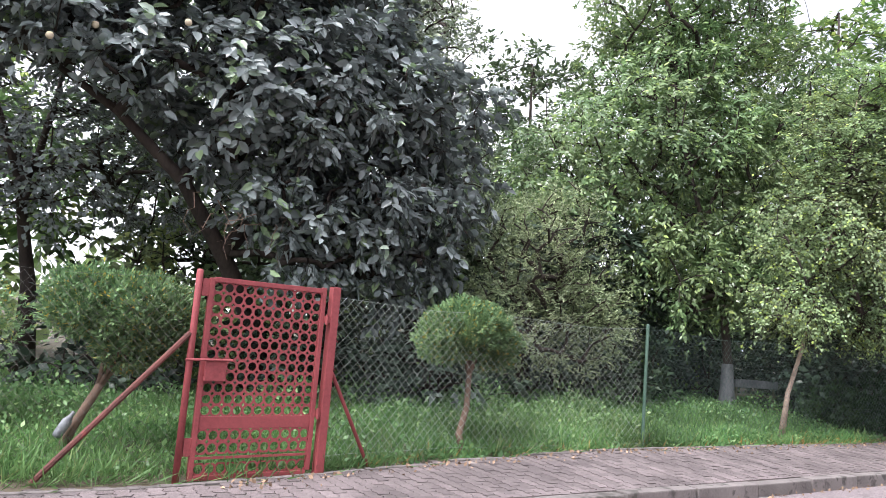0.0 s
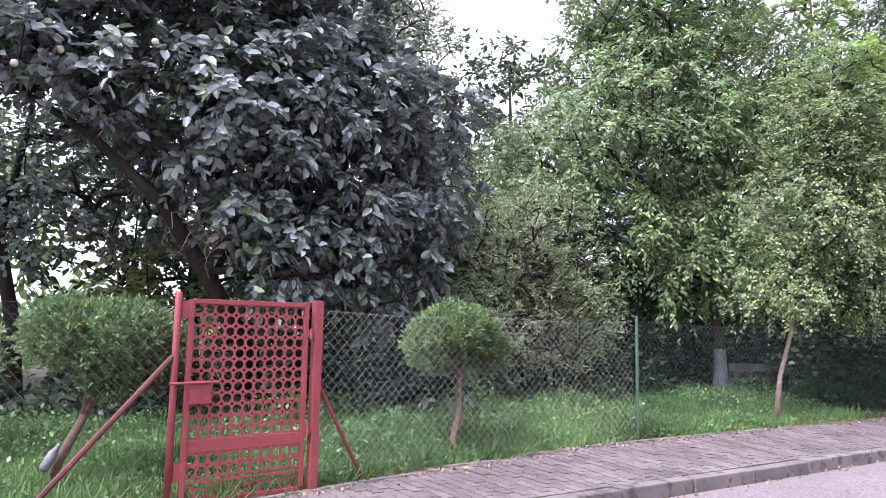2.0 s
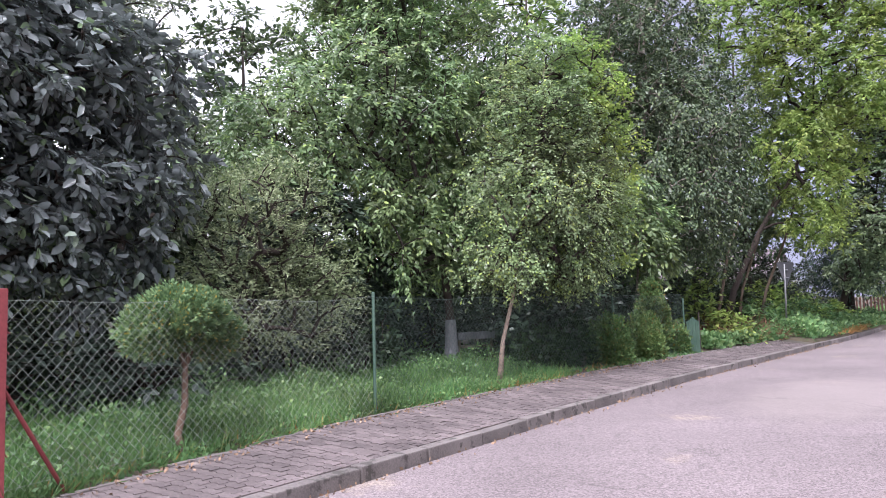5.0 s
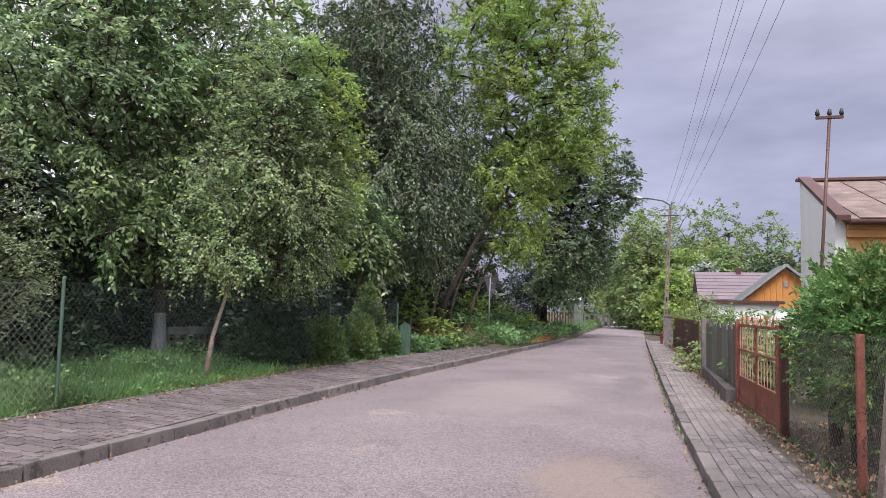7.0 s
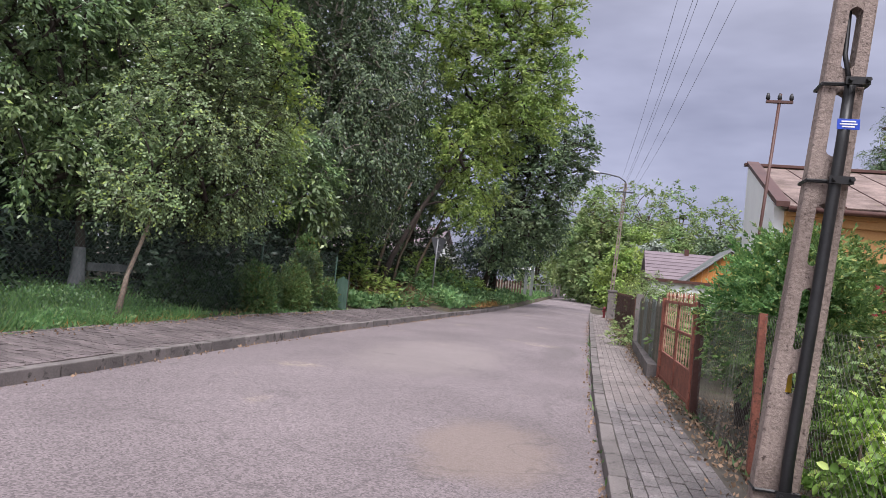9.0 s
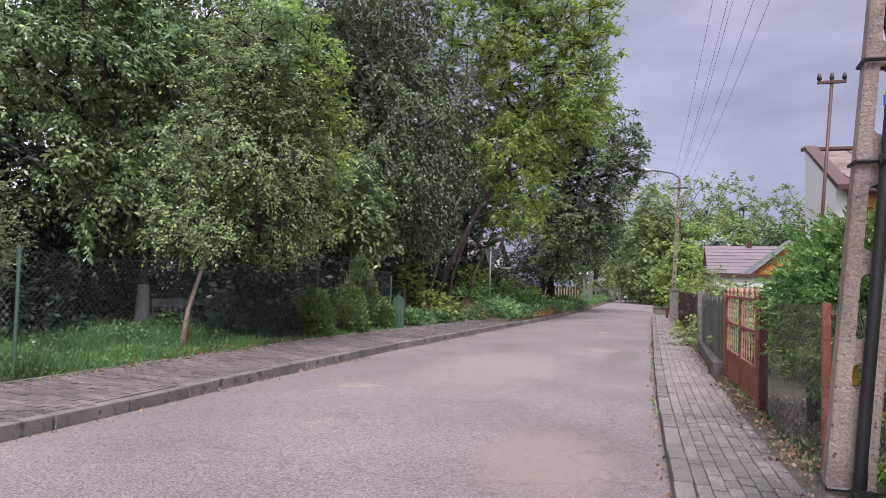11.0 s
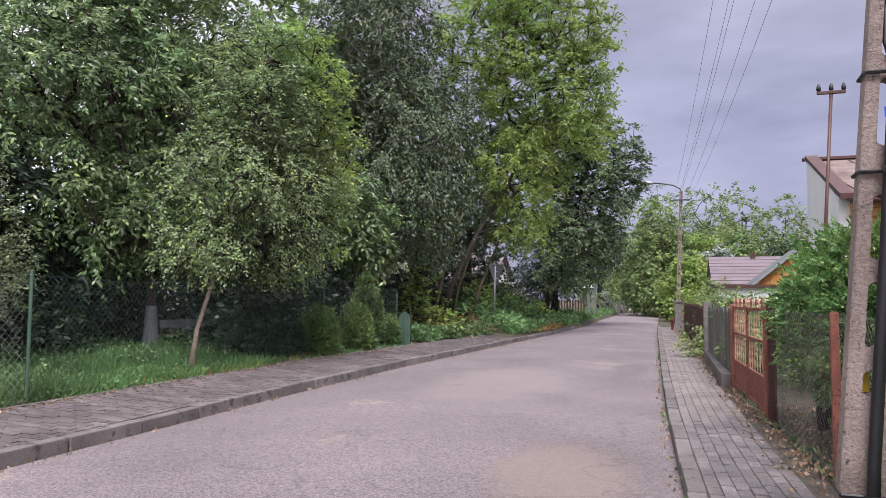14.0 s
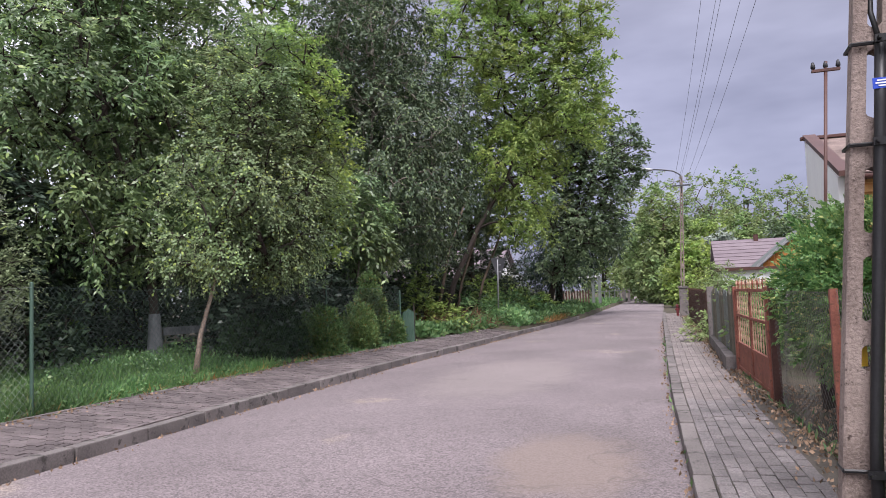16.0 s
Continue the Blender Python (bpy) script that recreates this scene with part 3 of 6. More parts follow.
def ground_z(x, y):
    k, r = kerb_left(y), kerb_right(y)
    if x > r + 1.25:
        return 0.08 + 0.02 * noise.noise(Vector((x, y, 0)))
    if x < k:
        edge = back_left(y) if y < 24 else k - 0.15
        if x > edge + 0.02:
            return -0.1
        return back_z(y) - 0.017 + min(0.14, 0.06 * (edge - x)) + 0.035 * noise.noise(Vector((x * 0.8, y * 0.8, 2)))
    return -0.1


def steps(*runs):
    return sorted({round(v, 3) for lo, hi, n in runs for v in np.linspace(lo, hi, n)})


xs = steps((-600, -60, 6), (-60, -16, 12), (-16, -4, 61), (-4, 0.2, 5), (0.2, 2.4, 12), (2.4, 20, 12), (20, 60, 6), (60, 600, 6))
ys = steps((-600, -40, 6), (-40, -6, 8), (-6, 30, 91), (30, 100, 36), (100, 600, 8))
g = Shape()
g.v = [(x, y, ground_z(x, y)) for y in ys for x in xs]
nx = len(xs)
g.f = [(j * nx + i, j * nx + i + 1, (j + 1) * nx + i + 1, (j + 1) * nx + i) for j in range(len(ys) - 1) for i in range(nx - 1)]
ground = tagged(new("ground", g.mesh("ground", M_SOIL, True)), "bare soil with leaf litter and moss", "ground", kind="structure")

road_ys = steps((-14, 40, 55), (40, 140, 26))
r = Shape()
cols = 9
for y in road_ys:
    a, b = kerb_left(y), kerb_right(y)
    for i in range(cols):
        u = i / (cols - 1)
        r.v.append((a + (b - a) * u, y, 0.05 * math.sin(math.pi * u) - 0.045 + 0.006 * noise.noise(Vector((u * 5, y * 0.5, 1)))))
r.f = [(j * cols + i, j * cols + i + 1, (j + 1) * cols + i + 1, (j + 1) * cols + i) for j in range(len(road_ys) - 1) for i in range(cols - 1)]
road = tagged(new("road", r.mesh("road", M_ROAD, True)), "worn pinkish grey asphalt street with stone chippings", "road", kind="structure")


def road_height(x, y):
    a, b = kerb_left(y), kerb_right(y)
    return 0.05 * math.sin(math.pi * min(1, max(0, (x - a) / (b - a)))) - 0.037


# kerbs: one stone a metre
slim = Shape().box((-0.065, -0.49, -0.24), (0.065, 0.49, 0.0)).mesh("kerb_stone", M_KERB, bevel=0.012)
stone = Shape().box((-0.075, -0.488, -0.24), (0.075, 0.488, 0.0)).mesh("kerb_stone", M_KERB, bevel=0.014)


def kerb_line(name, line, y0, y1, side, top, label, stone=stone, half=0.075):
    root = thing(name, (line(y0), y0, 0), label, "kerb", kind="structure")
    y = y0
    rng = random.Random(5)
    while y < y1:
        x0, x1 = line(y), line(y + 1)
        turn = math.atan2(-(x1 - x0), 1.0)
        m = Matrix.Translation(((x0 + x1) / 2 + side * half + rng.uniform(-0.006, 0.006), y + 0.5, top + rng.uniform(-0.007, 0.007))) @ Euler((rng.uniform(-0.006, 0.006), 0, turn + rng.uniform(-0.007, 0.007))).to_matrix().to_4x4()
        ob = new("kerb_stone", stone)
        ob.matrix_basis = m
        ob.parent, ob.matrix_parent_inverse = root, root.matrix_basis.inverted()
        y += math.cos(turn)
    return root


kerb_line("kerb_left", kerb_left, -8.0, 34, -1, 0.095, "weathered grey concrete kerb stones with open joints")
kerb_line("kerb_right", kerb_right, -8.06, 37, 1, 0.085, "low worn grey concrete kerb stones beside the street", slim, 0.065)
edge_stone = Shape().box((-0.03, -0.497, -0.15), (0.03, 0.497, 0.0)).mesh("edging_stone", M_KERB, bevel=0.008)
edging = thing("edging", (-6.5, 0, 0), "thin concrete edging along the grass", "edging", kind="structure")
y = -6.0
while y < 23:
    x0, x1 = back_left(y), back_left(y + 1)
    ob = new("edging_stone", edge_stone)
    ob.matrix_basis = Matrix.Translation(((x0 + x1) / 2 - 0.02, y + 0.5, back_z(y + 0.5) + 0.008 + 0.008 * noise.noise(Vector((y, 0, 0))))) @ Euler((0, 0, -(x1 - x0))).to_matrix().to_4x4()
    ob.parent, ob.matrix_parent_inverse = edging, edging.matrix_basis.inverted()
    y += 1


def bed(name, left, right, zl, zr, y0, y1, label):
    """The sand bed under pavers, with its slope across."""
    s = Shape()
    yy = np.linspace(y0, y1, 60)
    for v in yy:
        s.v += [(left(v), v, zl(v)), (right(v), v, zr)]
    s.f = [(2 * i, 2 * i + 1, 2 * i + 3, 2 * i + 2) for i in range(len(yy) - 1)]
    return tagged(new(name, s.mesh(name, M_JOINT)), label, "pavement", kind="structure")


pave_left = bed("pavement_left", back_left, lambda v: kerb_left(v) - 0.148, lambda v: back_z(v) - 0.009, 0.082, -8, 23.6, "grey zigzag concrete pavers with dark joints")
pave_right = bed("pavement_right", lambda v: kerb_right(v) + 0.13, lambda v: fence_right(v) - 0.02, lambda v: 0.072, 0.076, -8, 36, "grey rectangular concrete pavers in running bond")



# ---- fences and gates ----
def chain_link(parent, path, height, z0, cell_w, cell_h, wire, material, sag=0.0):
    """Woven wire between posts: two families of slanting wires, with bends at every crossing."""
    s = Shape()
    pts = [Vector((*p, 0)) for p in path]
    cum = [0.0]
    for a, b in zip(pts, pts[1:]):
        cum.append(cum[-1] + (b - a).length)
    total = cum[-1]

    def place(u, z, off):
        u = min(max(u, 0), total)
        i = max(0, min(len(cum) - 2, next((k for k in range(len(cum) - 1) if cum[k + 1] >= u), len(cum) - 2)))
        f = (u - cum[i]) / (cum[i + 1] - cum[i])
        p = pts[i].lerp(pts[i + 1], f)
        d = (pts[i + 1] - pts[i]).normalized()
        belly = 0.02 * math.sin(u * 2.1) + 0.012 * math.sin(u * 5.3 + z * 3)
        dz = -sag * math.sin(math.pi * f) * (z / height) + 0.012 * math.sin(u * 3.1) * (z / height)
        return Vector((p.x - d.y * (off + belly), p.y + d.x * (off + belly), ground_base(p.x, p.y) + z + dz))

    def ground_base(x, y):
        return z0

    rows = int(height / cell_h)
    run = rows * cell_w
    n = int((total + run) / cell_w)
    for fam in (1, -1):
        for k in range(n + 1):
            line = []
            for j in range(0, rows + 1):
                u = k * cell_w - run + j * cell_w if fam > 0 else k * cell_w - j * cell_w
                if -1e-6 <= u <= total + 1e-6:
                    line.append(place(u, j * cell_h, 0.0022 * fam))
            if len(line) > 1:
                s.tube(line, wire, 3, False)
    part("wire_mesh", s, material, parent, "sagging diamond wire mesh")
    for z in (0.04, height - 0.01):
        part("line_wire", Shape().tube([place(total * i / 40, z, 0.006) for i in range(41)], wire * 1.2, 4), material, parent)


def round_post(parent, x, y, z0, z1, r, material, name="post", lean=(0, 0)):
    s = Shape().tube([(x, y, z0), (x + lean[0], y + lean[1], z1 - 0.01), (x + lean[0], y + lean[1], z1)], [r, r, r * 0.7], 12)
    return part(name, s, material, parent, smooth=False)


fence_l = thing("chain_link_fence", (-6.86, 6, 0.2), "green chain-link fence on slim steel posts along the grass", "fence")
# one wire in two tones: near stretch coloured as sky-lit, far one as unlit
chain_link(fence_l, [(-6.56, 1.58), (-6.84, 3.2), (-6.86, 6.02)], 1.47, 0.19, 0.095, 0.098, 0.0018, M_WIRE, 0.03)
chain_link(fence_l, [(-6.86, 6.03), (-7.0, 9.9), (-6.95, 13.6), (-6.75, 17.4)], 1.47, 0.19, 0.095, 0.098, 0.0018, M_WIRED, 0.03)
for x, y, h in ((-6.885, 6.02, 1.72), (-6.98, 13.6, 1.66), (-6.76, 17.42, 1.56)):
    round_post(fence_l, x, y, 0.0, h, 0.021, M_GREEN)
fence_l2 = thing("chain_link_fence", (-6.6, -1.0, 0.2), "loose thin chain-link fence beside the clipped bushes", "fence")
chain_link(fence_l2, [(-6.42, 0.24), (-6.98, -1.2), (-7.6, -4.2)], 1.5, 0.2, 0.095, 0.098, 0.0011, M_WIRE2, 0.05)
round_post(fence_l2, -7.62, -4.2, 0.0, 1.72, 0.026, M_GREEN)

# the red gate: two posts with braces, and a leaf of punched scrap sheet
gate = thing("metal_gate", (-6.43, 0.9, 0.1), "closed red-painted steel garden gate of punched sheet", "gate")
GA, GB = Vector((-6.36, 0.285, 0)), Vector((-6.47, 1.50, 0))
gdir = (GB - GA).normalized()
gnorm = Vector((gdir.y, -gdir.x, 0))
gm = Matrix((( gdir.x, gnorm.x, 0, GA.x), (gdir.y, gnorm.y, 0, GA.y), (0, 0, 1, 0), (0, 0, 0, 1)))
glen = (GB - GA).length


def gpart(name, shape, label="", smooth=False, bevel=0.0, parent=None, material=None):
    shape.v = [tuple(gm @ Vector(v)) for v in shape.v]
    ob = part(name, shape, material or M_RED, parent or gate, label, smooth, bevel)
    if name == "punched_panel":
        bm = bmesh.new()
        bm.from_mesh(ob.data)
        bmesh.ops.remove_doubles(bm, verts=bm.verts[:], dist=0.0008)
        bm.to_mesh(ob.data)
        bm.free()
    return ob


gpart("post", Shape().tube([(0, 0, -0.2), (0, 0, 1.745), (0, 0, 1.76)], [0.027, 0.027, 0.02], 14), "round red post", True)
gpart("post", Shape().box((glen - 0.032, -0.04, -0.2), (glen + 0.046, 0.04, 1.735)), "square red post", bevel=0.006)
gpart("brace", Shape().tube([(-0.02, 0.0, 1.25), (-0.98, -0.10, 0.12)], 0.024, 8), "dark rusty slanting brace", material=M_RUSTD)
gpart("brace", Shape().tube([(glen + 0.05, 0.0, 0.98), (glen + 0.62, -0.16, 0.10)], 0.018, 8))
gate_y0, gate_y1 = 0.085, glen - 0.085
leaf = gpart("gate_leaf", Shape().box((gate_y0, -0.02, 0.10), (gate_y0 + 0.04, 0.02, 1.70)).box((gate_y1 - 0.04, -0.02, 0.14), (gate_y1, 0.02, 1.72))
             .box((gate_y0 + 0.04, -0.019, 1.67), (gate_y1 - 0.04, 0.019, 1.71)).box((gate_y0 + 0.04, -0.019, 0.10), (gate_y1 - 0.04, 0.019, 0.14)), "angle-iron gate frame", bevel=0.004)
gpart("rail", Shape().box((gate_y0 + 0.04, -0.024, 0.50), (gate_y1 - 0.04, 0.012, 0.60)), "flat red cross rail", bevel=0.004)
gpart("lock_box", Shape().box((gate_y0 + 0.03, 0.021, 0.88), (gate_y0 + 0.20, 0.055, 1.04)), "red lock plate", bevel=0.006)
gpart("latch", Shape().tube([(-0.05, 0.06, 1.045), (gate_y0 + 0.24, 0.06, 1.05)], 0.011, 8), "sliding bolt latch")
for z in (0.36, 1.62):
    gpart("keeper", Shape().box((0.028, -0.012, z - 0.07), (gate_y0 + 0.004, 0.012, z + 0.07)), bevel=0.003)
for z in (0.62, 1.44):
    gpart("hinge", Shape().box((gate_y1 - 0.004, -0.014, z - 0.03), (glen - 0.03, 0.03, z + 0.03)).tube([(gate_y1 + 0.02, 0.03, z - 0.045), (gate_y1 + 0.02, 0.03, z + 0.045)], 0.014, 8), bevel=0.0)
for z in (0.5, 1.0, 1.25, 1.4):
    gpart("wire_tie", Shape().tube([(glen + 0.064, 0.03, z), (glen + 0.064, -0.03, z + 0.03)], 0.006, 5))


def punched(x0, x1, z0, z1, cols, rows, hole, lift=0.0):
    """Sheet with a grid of round holes."""
    s = Shape()
    cw, ch = (x1 - x0) / cols, (z1 - z0) / rows
    n = 16
    for i in range(cols):
        for j in range(rows):
            cx, cz = x0 + (i + 0.5) * cw, z0 + (j + 0.5) * ch
            ring, rim = [], []
            for k in range(n):
                a = 2 * math.pi * (k + 0.5) / n
                c, d = math.cos(a), math.sin(a)
                q = 1 / max(abs(c), abs(d))
                ring.append((cx + c * hole, cz + d * hole))
                rim.append((cx + c * q * cw / 2, cz + d * q * ch / 2))
            for yy, flip in ((0.005 + lift, False), (0.0015 + lift, True)):
                b = len(s.v)
                s.v += [(x, yy, z) for x, z in ring] + [(x, yy, z) for x, z in rim]
                for k in range(n):
                    q = (b + k, b + n + k, b + n + (k + 1) % n, b + (k + 1) % n)
                    s.f.append(q if flip else q[::-1])
            b = len(s.v) - 4 * n
            s.f += [(b + k, b + (k + 1) % n, b + 2 * n + (k + 1) % n, b + 2 * n + k) for k in range(n)]
    return s


gpart("punched_panel", punched(gate_y0 + 0.035, gate_y1 - 0.035, 0.60, 1.675, 11, 12, 0.0348), "red sheet punched with round holes")
gpart("punched_panel", punched(gate_y0 + 0.035, gate_y1 - 0.035, 0.30, 0.50, 11, 2, 0.0365, 0.004), "red strip punched with round holes")
gpart("punched_panel", punched(gate_y0 + 0.035, gate_y1 - 0.035, 0.14, 0.235, 11, 1, 0.037, 0.004), "red strip punched with round holes")
gpart("rail", Shape().box((gate_y0 + 0.04, 0.012, 0.265), (gate_y1 - 0.04, 0.02, 0.285)), bevel=0.0)


# ---- trees of the garden ----
# the dark plum tree behind the gate, its trunk leaning out
plum = tree("plum_tree", "dark old plum tree with a leaning trunk and dense broad leaves", [(-11.0, 2.5, 0.1), (-10.7, 2.15, 1.2), (-10.1, 1.4, 2.2), (-9.9, 0.75, 3.05), (-9.85, -0.1, 3.75), (-10.0, -1.2, 4.4)], 0.17,
     [(-9.9, 1.9, 4.7, 1.6, 2.1, 1.7), (-9.7, 3.2, 4.0, 1.4, 1.9, 1.9), (-10.0, -1.8, 5.3, 1.4, 2.2, 1.2), (-9.6, 2.6, 2.9, 1.1, 1.5, 1.0), (-10.6, 2.6, 6.2, 1.4, 1.4, 1.4), (-10.2, 0, 6.6, 1.8, 3.0, 1.4), (-9.9, 3.9, 2.5, 1.0, 0.9, 0.9), (-9.3, -0.4, 4.5, 0.7, 1.4, 0.7)],
     800, 0.25, L_DARK, M_BARK, 11, twigs=8, per=7, reach=0.42, length=0.165, width=0.092, droop=0.45, broad=True, twig_wood=True, thin=0.008)
tw = random.Random(17)
for i in range(9):
    p = Vector((-8.9 + tw.uniform(-0.2, 0.3), 0.75 + i * 0.13, 2.55 + tw.uniform(-0.1, 0.3)))
    line = [p]
    for k in range(6):
        line.append(line[-1] + Vector((tw.uniform(-0.05, 0.09), tw.uniform(-0.16, 0.1), tw.uniform(-0.2, 0.02))))
    part("bare_twig", Shape().tube(line, [0.008, 0.007, 0.006, 0.005, 0.004, 0.003, 0.002], 4), M_THUJAW, plum, "pale bare twig")
for x, y, z in ((-8.75, -0.55, 4.35), (-8.7, -0.95, 4.1), (-8.6, 0.35, 4.6)):
    part("fruit", Shape().tube([(x, y, z - 0.04), (x, y, z - 0.03), (x, y, z), (x, y, z + 0.03), (x, y, z + 0.038)], [0.01, 0.03, 0.042, 0.03, 0.008], 10), M_CREAM, plum, "pale round fruit", True)
tree("plum_tree", "second dark plum tree with bare inner twigs", [(-12.6, -0.6, 0.1), (-12.4, -0.7, 1.6), (-12.0, -1.0, 3.0), (-12.1, -1.6, 4.6)], 0.14,
     [(-12.2, -1.2, 4.6, 1.5, 2.6, 1.8), (-11.6, -2.6, 3.0, 1.2, 1.6, 1.2), (-11.0, -0.6, 3.2, 0.9, 1.3, 0.9), (-12.6, 1.0, 4.0, 1.4, 1.8, 1.6)],
     200, 0.30, L_DARK, M_BARK, 12, twigs=9, per=8, reach=0.5, length=0.10, width=0.06, droop=0.4, broad=False, twig_wood=True)
# this plum's leaves are painted darker for the shade under the walnut
tree("plum_tree", "low plum tree with hanging leaves behind the fence, shade put into its dark leaf colour", [(-11.6, 8.4, 0.1), (-11.5, 8.5, 1.4), (-11.2, 8.4, 2.6), (-11.0, 8.3, 3.6)], 0.09,
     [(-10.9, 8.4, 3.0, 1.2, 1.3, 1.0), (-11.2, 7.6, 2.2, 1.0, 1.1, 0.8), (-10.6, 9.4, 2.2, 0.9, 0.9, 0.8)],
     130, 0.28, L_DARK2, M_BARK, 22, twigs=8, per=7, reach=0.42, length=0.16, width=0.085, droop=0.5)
tree("willow_shrub", "grey-green shrub with small pointed leaves behind the fence", [(-9.7, 6.1, 0.1), (-9.65, 6.2, 1.2), (-9.6, 6.4, 2.4)], 0.06,
     [(-9.5, 6.4, 2.5, 1.0, 1.3, 1.4), (-9.7, 5.7, 1.6, 0.8, 1.0, 0.8), (-9.4, 7.2, 1.8, 0.8, 1.0, 0.9)],
     300, 0.21, L_GREY, M_BARK, 13, twigs=10, per=10, reach=0.36, length=0.06, width=0.022, droop=0.15, category="shrub", stem="stem", crown="foliage")
tree("cherry_tree", "tall grey-leaved tree behind the plum tree", [(-13.0, 6.0, 0.1), (-12.9, 6.0, 3.0), (-12.7, 5.8, 5.4), (-12.5, 5.6, 7.0)], 0.13,
     [(-10.9, 4.1, 6.3, 1.2, 1.2, 1.8), (-14.2, 6.0, 7.4, 1.6, 1.7, 2.6), (-14.0, 4.8, 6.4, 1.5, 1.6, 2.4), (-14.4, 7.4, 4.6, 1.5, 1.4, 1.6)],
     540, 0.28, L_CHERRY, M_BARK, 14, twigs=8, per=9, reach=0.5, length=0.11, width=0.05, droop=0.3)
tree("walnut_tree", "broad walnut tree with a limewashed trunk and light green leaflets", [(-9.6, 11.35, 0.15), (-9.65, 11.4, 1.25), (-9.9, 11.5, 2.6), (-10.4, 11.4, 4.2), (-11, 11.3, 6.2), (-11.4, 11.3, 8.0)], 0.11,
     [(-10.8, 11.0, 5.6, 2.2, 3.0, 2.2), (-11.6, 11.0, 7.8, 2.0, 1.9, 1.8), (-11.0, 13.4, 7.2, 2.2, 2.4, 2.2), (-9.6, 12.0, 3.6, 1.8, 2.2, 1.2), (-11.5, 12.0, 9.6, 2.2, 2.6, 1.8), (-9.8, 10.2, 2.9, 1.3, 1.5, 0.8), (-12, 8.9, 4.8, 1.3, 1.3, 1.5), (-10.9, 8.2, 4.9, 1.2, 1.5, 1.2)],
     1000, 0.32, L_WALNUT, M_BARK, 15, twigs=8, per=11, reach=0.6, length=0.13, width=0.052, droop=0.6, twig_wood=False, thin=0.008)
tree("birch_tree", "young birch leaning by the fence with fluttering leaves", [(-7.1, 9.25, 0.15), (-7.11, 9.42, 0.9), (-7.07, 9.7, 1.6), (-7.09, 9.98, 2.3), (-7.02, 10.4, 3.6), (-6.98, 10.8, 4.9), (-6.98, 11.0, 6.0)], 0.042,
     [(-7.0, 10.9, 4.9, 0.9, 1.5, 1.2), (-7.0, 11.6, 5.9, 0.7, 1.0, 0.8), (-7.0, 10.2, 3.5, 0.9, 1.3, 0.9), (-6.9, 11.8, 3.5, 0.95, 1.6, 1.1), (-6.9, 11.7, 2.35, 0.7, 1.0, 0.55), (-7.1, 9.5, 2.3, 0.6, 0.8, 0.45), (-7.0, 12.9, 4.7, 0.7, 0.9, 1.1)],
     540, 0.20, L_BIRCH, M_BIRCH, 16, twigs=9, per=14, reach=0.44, length=0.06, width=0.038, droop=0.5, twig_wood=True, thin=0.006)
tree("weeping_birch", "tall silver birch with grey-green hanging twigs", [(-9.1, 19.6, 0.1), (-8.9, 19.9, 2.0), (-8.7, 20.0, 5.0), (-8.4, 20.1, 8.2), (-8.6, 20.2, 11.5), (-8.7, 20.3, 13.0)], 0.078,
     [(-8.6, 20.0, 10.0, 2.2, 2.6, 3.2), (-7.6, 20.4, 7.0, 2.0, 2.6, 2.2), (-8.2, 19.4, 5.0, 1.8, 2.2, 1.5), (-6.9, 20.6, 5.2, 1.5, 2.0, 1.6), (-9.6, 19.4, 7.6, 1.8, 2.0, 2.2), (-7.5, 21.2, 3.6, 1.2, 1.8, 0.9)],
     820, 0.33, L_WEEP, M_PALEBARK, 17, twigs=7, per=11, reach=0.75, length=0.12, width=0.06, droop=0.9, lift=-0.1, thin=0.007)
tree("hornbeam", "young yellow-green hornbeam between the birches", [(-8.3, 13.6, 0.1), (-8.1, 13.5, 1.8), (-7.3, 13.3, 3.6), (-7.0, 12.8, 6.0)], 0.04,
     [(-6.5, 13.1, 4.4, 0.4, 0.6, 1.1), (-6.6, 12.5, 5.6, 0.45, 0.9, 0.8), (-6.7, 11.9, 6.3, 0.5, 0.8, 0.5), (-6.5, 12.9, 2.9, 0.3, 0.45, 0.7)], 105, 0.22, L_YOUNG, M_BARK, 21, twigs=7, per=8, reach=0.4, length=0.09, width=0.05, droop=0.4)
tree("walnut_sapling", "walnut sapling with large pale leaves above the hedge", [(-7.9, 17.0, 0.1), (-7.85, 17.05, 1.4), (-7.75, 17.1, 2.6), (-7.7, 17.1, 3.6)], 0.05,
     [(-7.6, 17.0, 3.4, 0.8, 1.1, 0.7), (-7.5, 17.4, 2.7, 0.7, 0.9, 0.5), (-7.7, 16.4, 4.1, 0.7, 0.9, 0.6)], 110, 0.26, L_WALNUT, M_PALEBARK, 24, twigs=7, per=8, reach=0.45, length=0.17, width=0.07, droop=0.7)
ash = tree("ash_tree", "tall bright green ash leaning out over the street", [(-7.6, 23.5, 0.1), (-7.3, 24.2, 1.8), (-6.6, 25.2, 3.8), (-5.6, 26.2, 5.8), (-5.0, 26.8, 8.0), (-4.8, 27.0, 10.5)], 0.12,
     [(-4.9, 26.6, 9.6, 2.3, 2.6, 2.8), (-3.3, 27.4, 8.6, 1.6, 2.2, 2.2), (-5.2, 26.4, 6.4, 1.7, 2.4, 1.6), (-6.2, 25.6, 11.4, 2.4, 2.4, 2.2), (-4.9, 26.5, 4.4, 1.2, 1.8, 1.2), (-3.2, 27.2, 12.0, 1.6, 1.8, 2.2), (-2.7, 27.6, 10.2, 1.2, 1.6, 1.8), (-5.6, 26.6, 14.0, 2.6, 2.6, 2.0)],
     820, 0.35, L_ASH, M_BARK, 18, twigs=8, per=10, reach=0.55, length=0.17, width=0.066, droop=0.3, thin=0.008)
